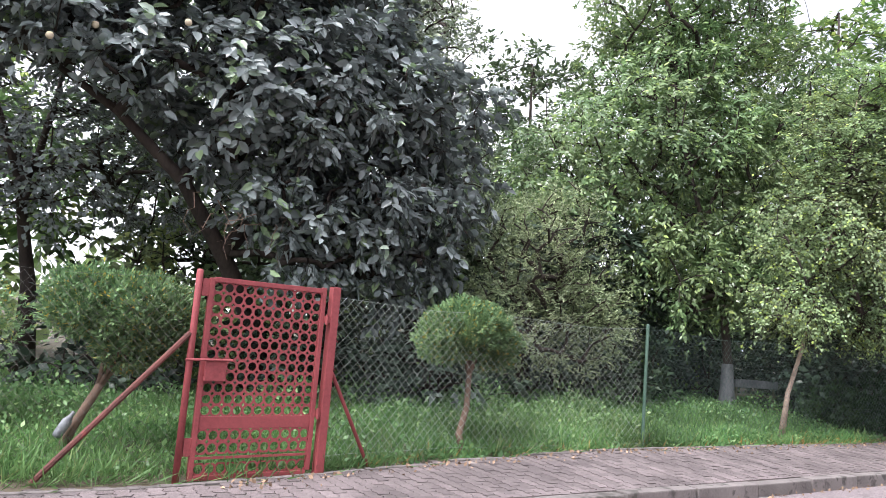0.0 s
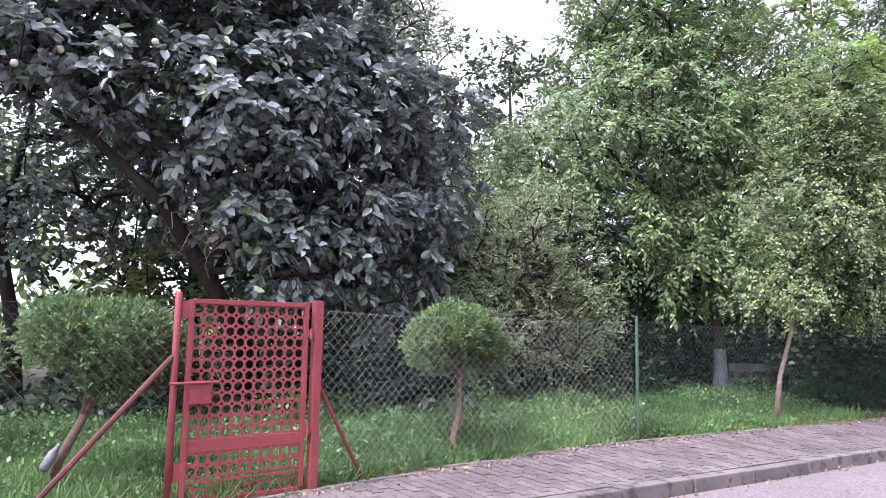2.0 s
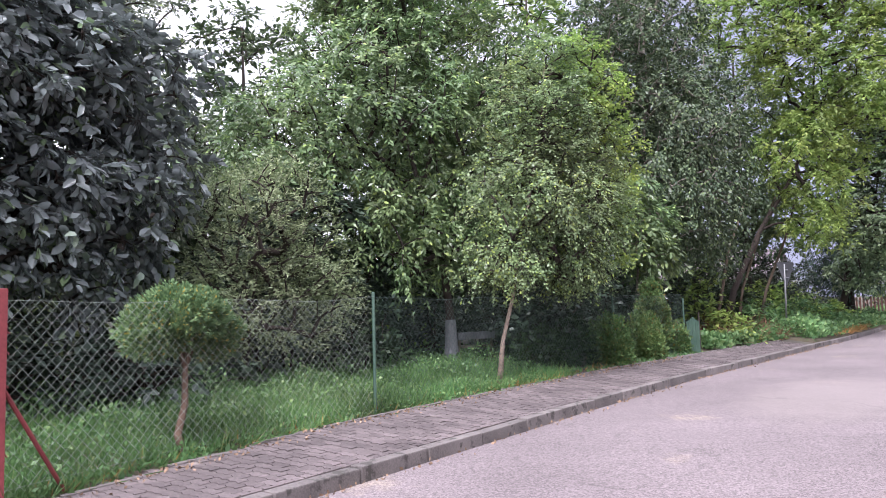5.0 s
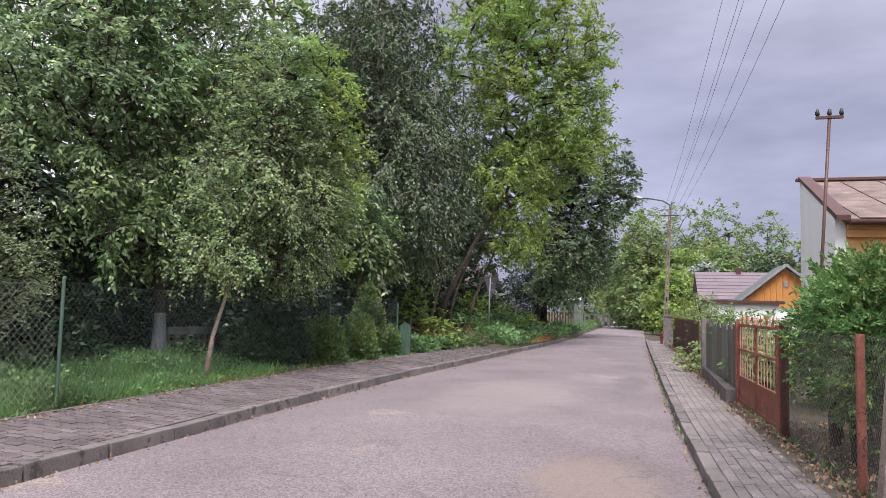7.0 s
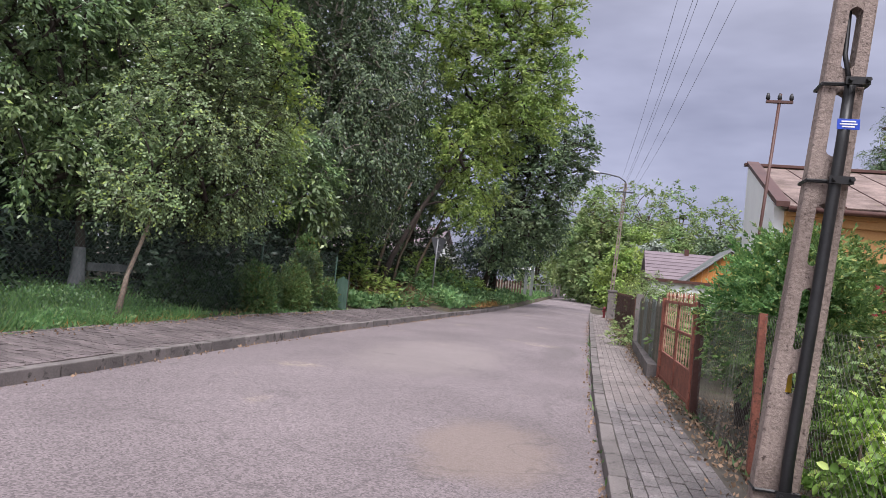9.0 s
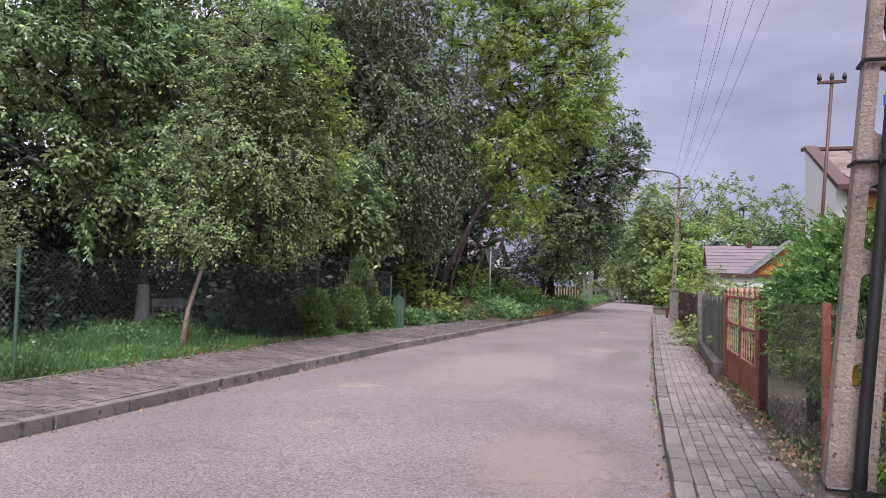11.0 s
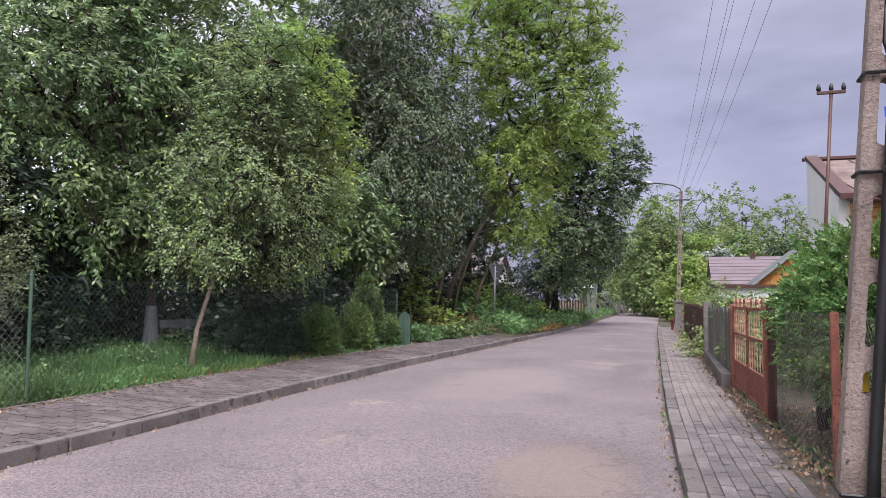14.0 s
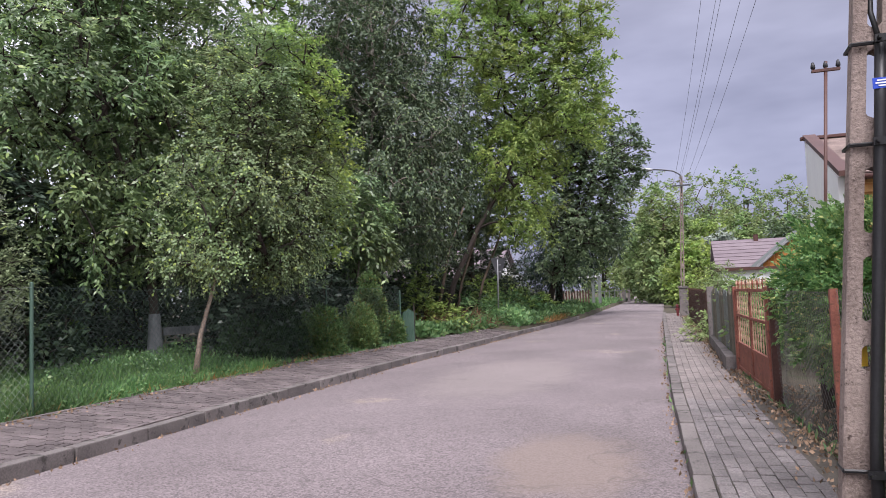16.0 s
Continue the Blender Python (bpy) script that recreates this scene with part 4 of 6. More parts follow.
for trunk, r in (([(-7.9, 23.2, 0.1), (-7.6, 23.6, 1.4), (-7.5, 24.4, 3.0), (-6.9, 25.4, 5.4)], 0.06), ([(-7.3, 24.3, 0.1), (-7.2, 24.8, 1.8), (-6.7, 25.4, 3.6), (-6.2, 25.9, 5.0)], 0.05), ([(-7.0, 25.5, 0.1), (-6.7, 26.0, 1.8), (-6.1, 26.6, 3.6), (-5.6, 26.8, 5.4)], 0.05)):
    part("trunk", Shape().tube(trunk, [r * 1.3, r, r * 0.8, r * 0.5], 8), M_BARK2, ash, "brown side stem", True)
tree("maple_tree", "dark leafy maple overhanging the bend of the street", [(-6.2, 37.0, 0.1), (-5.6, 37.4, 2.5), (-4.6, 37.8, 5.0), (-4.0, 38.0, 8.0)], 0.15,
     [(-3.3, 38.0, 8.2, 2.6, 2.8, 2.8), (-4.2, 38.0, 5.2, 2.4, 2.8, 2.0), (-5.6, 37.5, 9.5, 2.5, 2.5, 2.5), (-3.4, 38.2, 4.4, 1.3, 1.6, 1.3), (-5.2, 36.6, 3.0, 1.3, 1.4, 1.1)],
     495, 0.42, L_MID, M_BARK, 19, twigs=8, per=9, reach=0.65, length=0.19, width=0.11, droop=0.4, thin=0.013)
tree("spruce_tree", "dark spruce with hanging boughs beside the far house", [(-6.4, 43, 0.1), (-6.4, 43, 4.0), (-6.4, 43, 9.0)], 0.2,
     [(-6.4, 43, 3.4, 2.4, 2.4, 1.8), (-6.4, 43, 6.4, 1.6, 1.6, 2.0), (-3.6, 43.5, 4.6, 1.2, 1.4, 1.2)], 200, 0.5, L_PINE, M_BARK, 20, twigs=9, per=10, reach=0.8, length=0.25, width=0.05, droop=0.8, lift=-0.2)

# the dark wood behind
wood_rng = random.Random(4)
WOOD = ((-15.5, 2.5, 8.5), (-17, -3, 8), (-17.5, 10.5, 7), (-15, 15.5, 11), (-11.8, 17.0, 8.5), (-13, 21, 15), (-10.4, 24.5, 15.5), (-13.5, 29, 16), (-8.6, 31, 14.5), (-14, 38, 13), (-20, 14, 13))
for i, (x, y, h) in enumerate(WOOD):
    lf = (L_MID, L_BUSH, L_WEEP, L_MID)[i % 4]
    tree("wood_tree", "leafy tree of the overgrown wood behind the garden", [(x, y, 0), (x + 0.1, y, h * 0.3), (x - 0.1, y + 0.2, h * 0.6), (x, y, h * 0.85)], 0.17,
         [(x, y, h * 0.62, 2.5, 2.8, h * 0.33), (x + 0.8, y + 1.2, h * 0.42, 1.9, 2.1, h * 0.22), (x + 0.5, y - 1.3, h * 0.45, 1.9, 2.0, h * 0.22)],
         175, 0.45, lf, M_BARK, 40 + i, twigs=8, per=6, reach=0.8, length=0.29, width=0.135, droop=0.35, group="wood behind the garden")


# ---- clipped bushes, hedge and undergrowth ----
def thuja(name, label, blobs, leaf, seed, count, stem=None, stem_r=0.03, length=0.044, width=0.016, group="", category="bush", jag=0.07, forks=0, frond=9, lift=0.45, fan=1.0):
    """A clipped conifer: short upright sprays all over rounded masses, with a shaded inside."""
    rng = np.random.default_rng(seed)
    base = stem[0] if stem else (blobs[0][0], blobs[0][1], 0.12)
    root = thing(name, base, label, category, group)
    if stem:
        part("trunk", Shape().tube(stem, [stem_r * (1.3 - 0.5 * i / len(stem)) for i in range(len(stem))], 8), M_THUJAW, root, smooth=True)
        top = Vector(stem[-1])
        for k in range(forks):
            a = 2 * math.pi * k / forks
            b = blobs[k % len(blobs)]
            part("branch", Shape().tube([Vector(stem[-2]), top + Vector((math.cos(a), math.sin(a), 0.3)) * 0.1, top + Vector((math.cos(a) * b[3] * 0.6, math.sin(a) * b[4] * 0.6, 0.28))], [stem_r * 0.6, stem_r * 0.4, 0.006], 6), M_THUJAW, root, smooth=True)
    vol = np.array([b[3] * b[4] + b[4] * b[5] for b in blobs])
    at, way, face = [], [], []
    for b, w in zip(blobs, vol / vol.sum()):
        n = int(count * w / frond)
        d = unit(rng.normal(size=(n, 3)))
        wob = np.array([noise.noise(Vector(q * 2.6) + Vector(b[:3])) + 0.9 * noise.noise(Vector(q * 6.0) + Vector(b[:3])) for q in d])[:, None]
        r = 1 + wob * jag * 2.2 - rng.uniform(0, 1, (n, 1)) ** 2 * 0.35
        at.append(np.array(b[:3]) + d * r * np.array(b[3:6]))
        way.append(unit(d * 0.9 + np.array([0, 0, lift]) + rng.normal(size=(n, 3)) * 0.45))
        face.append(unit(rng.normal(size=(n, 3)) + d * 0.7))
    at, way, face = np.concatenate(at), np.concatenate(way), np.concatenate(face)
    # every spray is a flat fan of short scaly shoots
    side = unit(np.cross(way, face))
    u = np.linspace(0.0, 1.0, frond)[None, :, None]
    sgn = np.where(np.arange(frond) % 2, 1.0, -1.0)[None, :, None]
    reach = (length * fan * rng.uniform(0.7, 1.5, (len(at), 1)))[:, :, None]
    pts = at[:, None] + way[:, None] * u * reach + rng.normal(size=(len(at), frond, 3)) * length * 0.08
    shoot = unit(way[:, None] * 0.8 + side[:, None] * sgn * (0.85 - 0.6 * u) + rng.normal(size=pts.shape) * 0.2)
    fc = np.repeat(face[:, None], frond, 1) + rng.normal(size=pts.shape) * 0.25
    at, way, face = pts.reshape(-1, 3), shoot.reshape(-1, 3), fc.reshape(-1, 3)
    size = rng.uniform(0.6, 1.25, len(at))
    part("foliage", leaf_mesh("foliage", at, way, face, size * length, size * width, leaf), leaf, root)
    return root


thuja("clipped_thuja", "ball-clipped thuja on a crooked bare stem by the fence", [(-7.10, 3.40, 1.46, 0.40, 0.48, 0.30), (-7.05, 3.75, 1.28, 0.24, 0.27, 0.24), (-7.12, 3.15, 1.34, 0.28, 0.33, 0.24)], L_THUJA, 21, 34000,
      [(-6.86, 3.3, 0.14), (-6.9, 3.25, 0.36), (-6.98, 3.38, 0.62), (-7.04, 3.42, 0.95), (-7.08, 3.45, 1.2)], 0.032, group="clipped thujas", forks=5, jag=0.10)
thuja("clipped_thuja", "ragged clipped thuja on leaning stems beside the gate", [(-7.1, 0.0, 1.36, 0.36, 0.42, 0.32), (-7.2, -0.42, 1.42, 0.30, 0.30, 0.28), (-7.02, 0.32, 1.26, 0.24, 0.24, 0.26), (-7.1, -0.04, 1.10, 0.26, 0.30, 0.22)], L_THUJA, 22, 42000,
      [(-7.18, -0.48, 0.16), (-7.14, -0.40, 0.4), (-7.12, -0.26, 0.7), (-7.12, -0.14, 1.0)], 0.034, group="clipped thujas", forks=6, jag=0.10)
thuja("clipped_thuja", "pale clipped thuja at the end of the garden", [(-8.3, -1.35, 1.15, 0.5, 0.55, 0.48), (-8.4, -1.8, 1.0, 0.5, 0.5, 0.5)], L_THUJA, 23, 9000,
      [(-8.3, -1.5, 0.18), (-8.3, -1.5, 0.9)], 0.05, group="clipped thujas", forks=4, jag=0.12)
bottle = thing("plastic_bottle", (-7.05, -0.42, 0.3), "clouded plastic bottle hung on the thuja stem", "bottle")
bm_ = look((-7.07, -0.52, 0.33), (-7.05, -0.38, 0.6)) @ Matrix.Rotation(math.pi, 4, "X")
bs = Shape().tube([(0, 0, z) for z in (0, 0.02, 0.14, 0.19, 0.21, 0.23)], [0.028, 0.04, 0.04, 0.018, 0.015, 0.015], 14)
bs.v = [tuple(bm_ @ Vector(v)) for v in bs.v]
part("body", bs, M_POT, bottle, smooth=True)
for i, (x, y, z, rx, ry, rz, n, lf) in enumerate(((-7.7, 11.7, 0.55, 0.45, 0.8, 0.55, 6000, L_THUJAD), (-7.45, 12.6, 0.66, 0.4, 0.5, 0.6, 6000, L_THUJAD), (-7.06, 13.5, 0.64, 0.42, 0.52, 0.60, 17000, L_THUJAM), (-6.92, 15.1, 0.66, 0.40, 0.48, 0.58, 17000, L_THUJAM), (-6.84, 17.1, 0.5, 0.26, 0.28, 0.45, 8000, L_THUJAM))):
    thuja("hedge_bush", "rounded evergreen bush of the hedge behind the fence", [(x, y, z, rx, ry, rz), (x, y + 0.1, z * 0.55, rx * 1.05, ry * 1.05, rz * 0.8)], lf, 24 + i, int(n * 1.4), length=0.042, width=0.022, group="hedge behind the fence", jag=0.1)
thuja("cone_thuja", "cone-shaped thuja by the fence corner", [(-7.2, 16.4, 0.7, 0.44, 0.45, 0.6), (-7.2, 16.4, 1.2, 0.36, 0.38, 0.5), (-7.2, 16.35, 1.66, 0.2, 0.22, 0.32)], L_THUJAM, 29, 15000, length=0.065, width=0.03, jag=0.06)


def scatter(name, label, places, leaf, seed, length, width, upright=1.0, lean=0.5, category="grass", kind="stuff", broad=False, group=""):
    """Blades or leaves that stand on the ground at the given places."""
    rng = np.random.default_rng(seed)
    n = len(places)
    way = unit(rng.normal(size=(n, 3)) * lean + np.array([0, 0, upright]))
    way[:, 2] = np.abs(way[:, 2])
    face = unit(rng.normal(size=(n, 3)))
    size = rng.uniform(0.5, 1.25, n)
    ob = new(name, leaf_mesh(name, places, way, face, size * length, size * width, leaf, broad))
    return tagged(ob, label, category, group, kind)


def meadow(n, rng, x0, x1, y0, y1, tuft=0.35):
    """Places on the ground of the garden, thicker in tufts."""
    pts = []
    while len(pts) < n:
        x, y = rng.uniform(x0, x1), rng.uniform(y0, y1)
        if x > (back_left(y) if y < 24 else kerb_left(y)) - 0.03:
            continue
        if noise.noise(Vector((x * 1.3, y * 1.3, 5))) + rng.uniform(-0.5, 0.7) < -tuft:
            continue
        pts.append((x, y, ground_z(x, y) - 0.01))
    return np.array(pts)


def weedy(at):
    """Lifts leaves into weed clumps, low at the edging and taller further in."""
    rng = np.random.default_rng(6)
    for p in at:
        clump = max(0.0, noise.noise(Vector((p[0] * 1.1, p[1] * 1.1, 9))) + 0.35)
        p[2] += 0.02 + rng.uniform(0, 1) * (0.1 + 0.42 * clump * min(1.0, (back_left(p[1]) - p[0]) * 0.8 + 0.15))
    return at


rg = random.Random(8)
scatter("grass", "lush green grass behind the fence", meadow(70000, rg, -10.5, -6.3, -5, 11.3), L_GRASS, 31, 0.25, 0.011, 0.85, 0.7)
scatter("grass", "thinner shaded grass under the trees", meadow(22000, rg, -15, -9.5, -6, 16), L_GRASS, 32, 0.24, 0.02, 1.0, 0.6)
scatter("weeds", "broad-leaved weeds in the grass", weedy(meadow(31000, rg, -10.5, -6.5, -5, 11.6)), L_WEED, 33, 0.06, 0.032, 0.4, 0.9)
scatter("weeds", "weeds along the pavement edge", meadow(2200, rg, -7.2, -6.4, 2, 18), L_WEED, 34, 0.09, 0.05, 0.8, 0.7)
scatter("dry_grass", "straw-coloured dry grass by the birch and the edging", np.concatenate([meadow(500, rg, -7.3, -6.7, 9.2, 11.2), meadow(400, rg, -7.0, -6.5, 1.8, 13)]), L_STRAW, 35, 0.16, 0.012, 0.8, 0.8)
# weeds of the verge past the fence
verge = []
while len(verge) < 11000:
    y = rg.uniform(18.2, 42)
    k = min(back_left(y) if y < 24 else kerb_left(y) - 0.1, kerb_left(y) - 0.1)
    x = k - abs(rg.gauss(0, 0.9))
    h = 0.35 + 0.7 * max(0, noise.noise(Vector((x * 0.5, y * 0.35, 3))) + 0.25) * min(1, (k - x) * 1.4)
    verge.append((x, y, 0.18 + rg.uniform(0.0, 1.0) * h))
scatter("weeds", "tall nettles and weeds on the verge", np.array(verge), L_WEED, 36, 0.17, 0.09, 0.4, 0.9)
dry = [(-7.3 + rg.gauss(0, 0.7), 22.6 + rg.gauss(0, 1.1), 0.2 + abs(rg.gauss(0, 0.25))) for _ in range(2600)]
scatter("brush_pile", "heap of reddish dry cut branches", np.array(dry), L_DRY, 37, 0.42, 0.018, 0.25, 1.0, "brushwood")
straw = [(kerb_left(y) - abs(rg.gauss(0, 0.22)), y, 0.14 + rg.uniform(0, 0.12)) for y in [rg.gauss(29.5, 1.4) for _ in range(900)]]
scatter("dry_grass", "orange dry grass at the kerb", np.array(straw), L_STRAW, 38, 0.24, 0.02, 0.9, 0.6)

far_v = []
for _ in range(7000):
    y = rg.uniform(33, 78)
    k = kerb_left(y) - 0.12
    x = k - abs(rg.gauss(0, 2.0))
    far_v.append((x, y, ground_z(x, y) - 0.01))
scatter("grass", "short green grass on the verge further down the street", np.array(far_v), L_GRASS, 39, 0.3, 0.07, 0.8, 0.8)

# the thicket that closes the garden at the back, added to block the bright horizon
tg = np.random.default_rng(66)
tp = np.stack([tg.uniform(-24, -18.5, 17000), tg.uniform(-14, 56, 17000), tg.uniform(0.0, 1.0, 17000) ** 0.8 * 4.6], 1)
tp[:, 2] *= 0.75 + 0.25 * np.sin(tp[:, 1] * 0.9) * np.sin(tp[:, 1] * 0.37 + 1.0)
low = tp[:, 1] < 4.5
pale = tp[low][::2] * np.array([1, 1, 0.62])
# the wood's shade is painted into this part through the dark leaves
scatter("thicket", "dense leafy thicket behind the wood, darkened by shade in its colour", tp[~low], L_SHADE, 67, 0.62, 0.34, 0.1, 1.0, "thicket", broad=False)
scatter("thicket", "light green thicket with gaps behind the plum trees", pale, L_FAR, 68, 0.42, 0.24, 0.1, 1.0, "thicket", broad=False)
# undergrowth under the trees; L_SHADE and L_DARK2 carry the canopy's shade as colour
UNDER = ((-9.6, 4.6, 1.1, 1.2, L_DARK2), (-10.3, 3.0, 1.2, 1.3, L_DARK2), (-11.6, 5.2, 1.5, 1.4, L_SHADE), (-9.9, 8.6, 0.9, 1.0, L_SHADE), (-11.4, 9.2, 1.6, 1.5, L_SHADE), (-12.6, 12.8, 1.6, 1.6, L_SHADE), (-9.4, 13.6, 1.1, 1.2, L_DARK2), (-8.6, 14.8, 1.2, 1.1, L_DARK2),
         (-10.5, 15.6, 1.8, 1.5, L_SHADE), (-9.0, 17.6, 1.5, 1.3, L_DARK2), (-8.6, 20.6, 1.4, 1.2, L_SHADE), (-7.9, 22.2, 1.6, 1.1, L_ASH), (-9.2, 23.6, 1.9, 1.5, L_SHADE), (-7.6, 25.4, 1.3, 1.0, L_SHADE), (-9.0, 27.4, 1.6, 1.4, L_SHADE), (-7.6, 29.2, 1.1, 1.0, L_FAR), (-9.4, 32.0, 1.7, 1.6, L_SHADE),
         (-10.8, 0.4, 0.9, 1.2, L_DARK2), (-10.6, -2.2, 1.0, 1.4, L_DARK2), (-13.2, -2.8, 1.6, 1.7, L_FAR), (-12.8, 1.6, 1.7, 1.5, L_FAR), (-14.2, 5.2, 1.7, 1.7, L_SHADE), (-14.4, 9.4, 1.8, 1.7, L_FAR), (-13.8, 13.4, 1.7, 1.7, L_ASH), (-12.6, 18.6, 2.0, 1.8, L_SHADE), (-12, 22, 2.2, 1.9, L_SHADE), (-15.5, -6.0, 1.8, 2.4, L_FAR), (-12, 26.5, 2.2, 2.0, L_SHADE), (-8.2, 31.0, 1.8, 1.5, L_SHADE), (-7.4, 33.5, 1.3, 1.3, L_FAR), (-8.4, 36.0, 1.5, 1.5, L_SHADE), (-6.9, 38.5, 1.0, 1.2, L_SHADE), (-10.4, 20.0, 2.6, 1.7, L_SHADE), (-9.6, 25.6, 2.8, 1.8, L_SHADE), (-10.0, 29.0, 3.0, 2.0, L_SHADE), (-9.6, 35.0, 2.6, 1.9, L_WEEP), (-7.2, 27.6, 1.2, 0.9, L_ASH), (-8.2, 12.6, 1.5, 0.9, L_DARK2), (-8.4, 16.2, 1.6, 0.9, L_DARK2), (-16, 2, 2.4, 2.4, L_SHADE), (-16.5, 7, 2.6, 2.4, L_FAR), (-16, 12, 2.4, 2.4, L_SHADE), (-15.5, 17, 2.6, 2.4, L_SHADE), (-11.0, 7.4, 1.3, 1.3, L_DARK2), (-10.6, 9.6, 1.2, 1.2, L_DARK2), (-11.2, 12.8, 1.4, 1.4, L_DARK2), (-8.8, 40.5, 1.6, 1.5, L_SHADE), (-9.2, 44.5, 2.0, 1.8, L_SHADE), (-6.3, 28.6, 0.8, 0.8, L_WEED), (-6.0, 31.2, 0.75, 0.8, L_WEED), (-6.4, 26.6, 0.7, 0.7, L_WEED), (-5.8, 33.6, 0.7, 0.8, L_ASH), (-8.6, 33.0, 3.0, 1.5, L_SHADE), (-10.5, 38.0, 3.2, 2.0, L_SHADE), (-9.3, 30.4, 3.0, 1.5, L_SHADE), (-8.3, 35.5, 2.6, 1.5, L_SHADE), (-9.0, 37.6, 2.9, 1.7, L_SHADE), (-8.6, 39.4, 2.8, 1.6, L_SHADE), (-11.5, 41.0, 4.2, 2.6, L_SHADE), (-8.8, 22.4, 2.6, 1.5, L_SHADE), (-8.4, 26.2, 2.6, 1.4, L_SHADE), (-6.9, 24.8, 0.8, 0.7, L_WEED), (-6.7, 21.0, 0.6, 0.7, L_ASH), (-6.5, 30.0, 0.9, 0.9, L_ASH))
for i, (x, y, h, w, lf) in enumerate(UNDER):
    tree("undergrowth_bush", "leafy bush under the trees, the dark ones with shade in their leaf colour", [(x, y, 0.1), (x + 0.05, y, h * 0.5), (x, y + 0.05, h)], 0.035, [(x, y, h * 0.85, w * 0.8, w, h * 0.8), (x + 0.25, y + w * 0.4, h * 0.5, w * 0.6, w * 0.6, h * 0.45), (x + 0.2, y - w * 0.4, h * 0.55, w * 0.6, w * 0.6, h * 0.5)],
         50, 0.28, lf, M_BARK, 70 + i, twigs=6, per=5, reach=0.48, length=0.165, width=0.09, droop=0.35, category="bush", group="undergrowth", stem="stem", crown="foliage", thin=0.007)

# limewashed foot of the walnut and the board beside it
lime = thing("limewash_collar", (-9.6, 11.35, 0.15), "white limewash coat round the foot of the walnut", "limewash")
part("coat", Shape().tube([(-9.6, 11.35, 0.1), (-9.61, 11.36, 0.35), (-9.62, 11.37, 0.7), (-9.64, 11.39, 1.0), (-9.655, 11.405, 1.22)], [0.23, 0.17, 0.14, 0.122, 0.108], 14, False), M_LIME, lime, smooth=True)
bench = thing("garden_bench", (-9.7, 12.3, 0.2), "old pale wooden bench under the walnut", "bench")
bench_m = pose(-9.75, 12.25, 0.2, 0, 0, 78)


def bpart(name, lo, hi):
    s = Shape().box(lo, hi, bench_m)
    part(name, s, M_LIME if name == "backrest" else M_OLD, bench, bevel=0.006)


bpart("seat", (-0.55, -0.18, 0.40), (0.55, 0.18, 0.44))
bpart("backrest", (-0.55, -0.22, 0.58), (0.55, -0.185, 0.74))
for u in (-0.48, 0.48):
    for v in (-0.15, 0.15):
        bpart("leg", (u - 0.03, v - 0.03, -0.1), (u + 0.03, v + 0.03, 0.40))
    bpart("stay", (u - 0.025, -0.185, 0.44), (u + 0.025, -0.15, 0.72))

# grey tin panel standing at the end of the fence
panel = thing("tin_panel", (-6.6, 17.5, 0.1), "upright strip of dull green corrugated tin by the end post", "panel")
ps = Shape()
for i in range(7):
    x = -6.74 + i * 0.045
    ps.box((x, 17.55 + 0.012 * (i % 2), 0.0), (x + 0.043, 17.57 + 0.012 * (i % 2), 1.06 - 0.03 * abs(i - 3)))
part("sheet", ps, M_GREEN, panel)
round_post(panel, -6.44, 17.6, 0.0, 1.2, 0.02, M_BARK, "stake")

# road sign seen from behind
sign = thing("road_sign", (-6.05, 25.6, 0.15), "triangular road sign seen from its grey back on a steel post", "road sign")
part("post", Shape().tube([(-6.05, 25.6, 0), (-6.0, 25.6, 2.62), (-6.0, 25.6, 2.63)], [0.03, 0.03, 0.02], 10), M_STEEL, sign, smooth=True)
sm_ = Matrix.Translation((-5.98, 25.66, 2.27)) @ Euler((radians(90), 0, radians(62))).to_matrix().to_4x4()
part("plate", Shape().prism([(-0.42, 0.36), (-0.38, 0.42), (0.38, 0.42), (0.42, 0.36), (0.04, -0.38), (-0.04, -0.38)], -0.006, 0.006, sm_), M_SIGNB, sign)
for z in (0.16, -0.1):
    part("clamp", Shape().box((-0.07, z - 0.015, 0.008), (0.07, z + 0.015, 0.05), sm_), M_STEEL, sign)


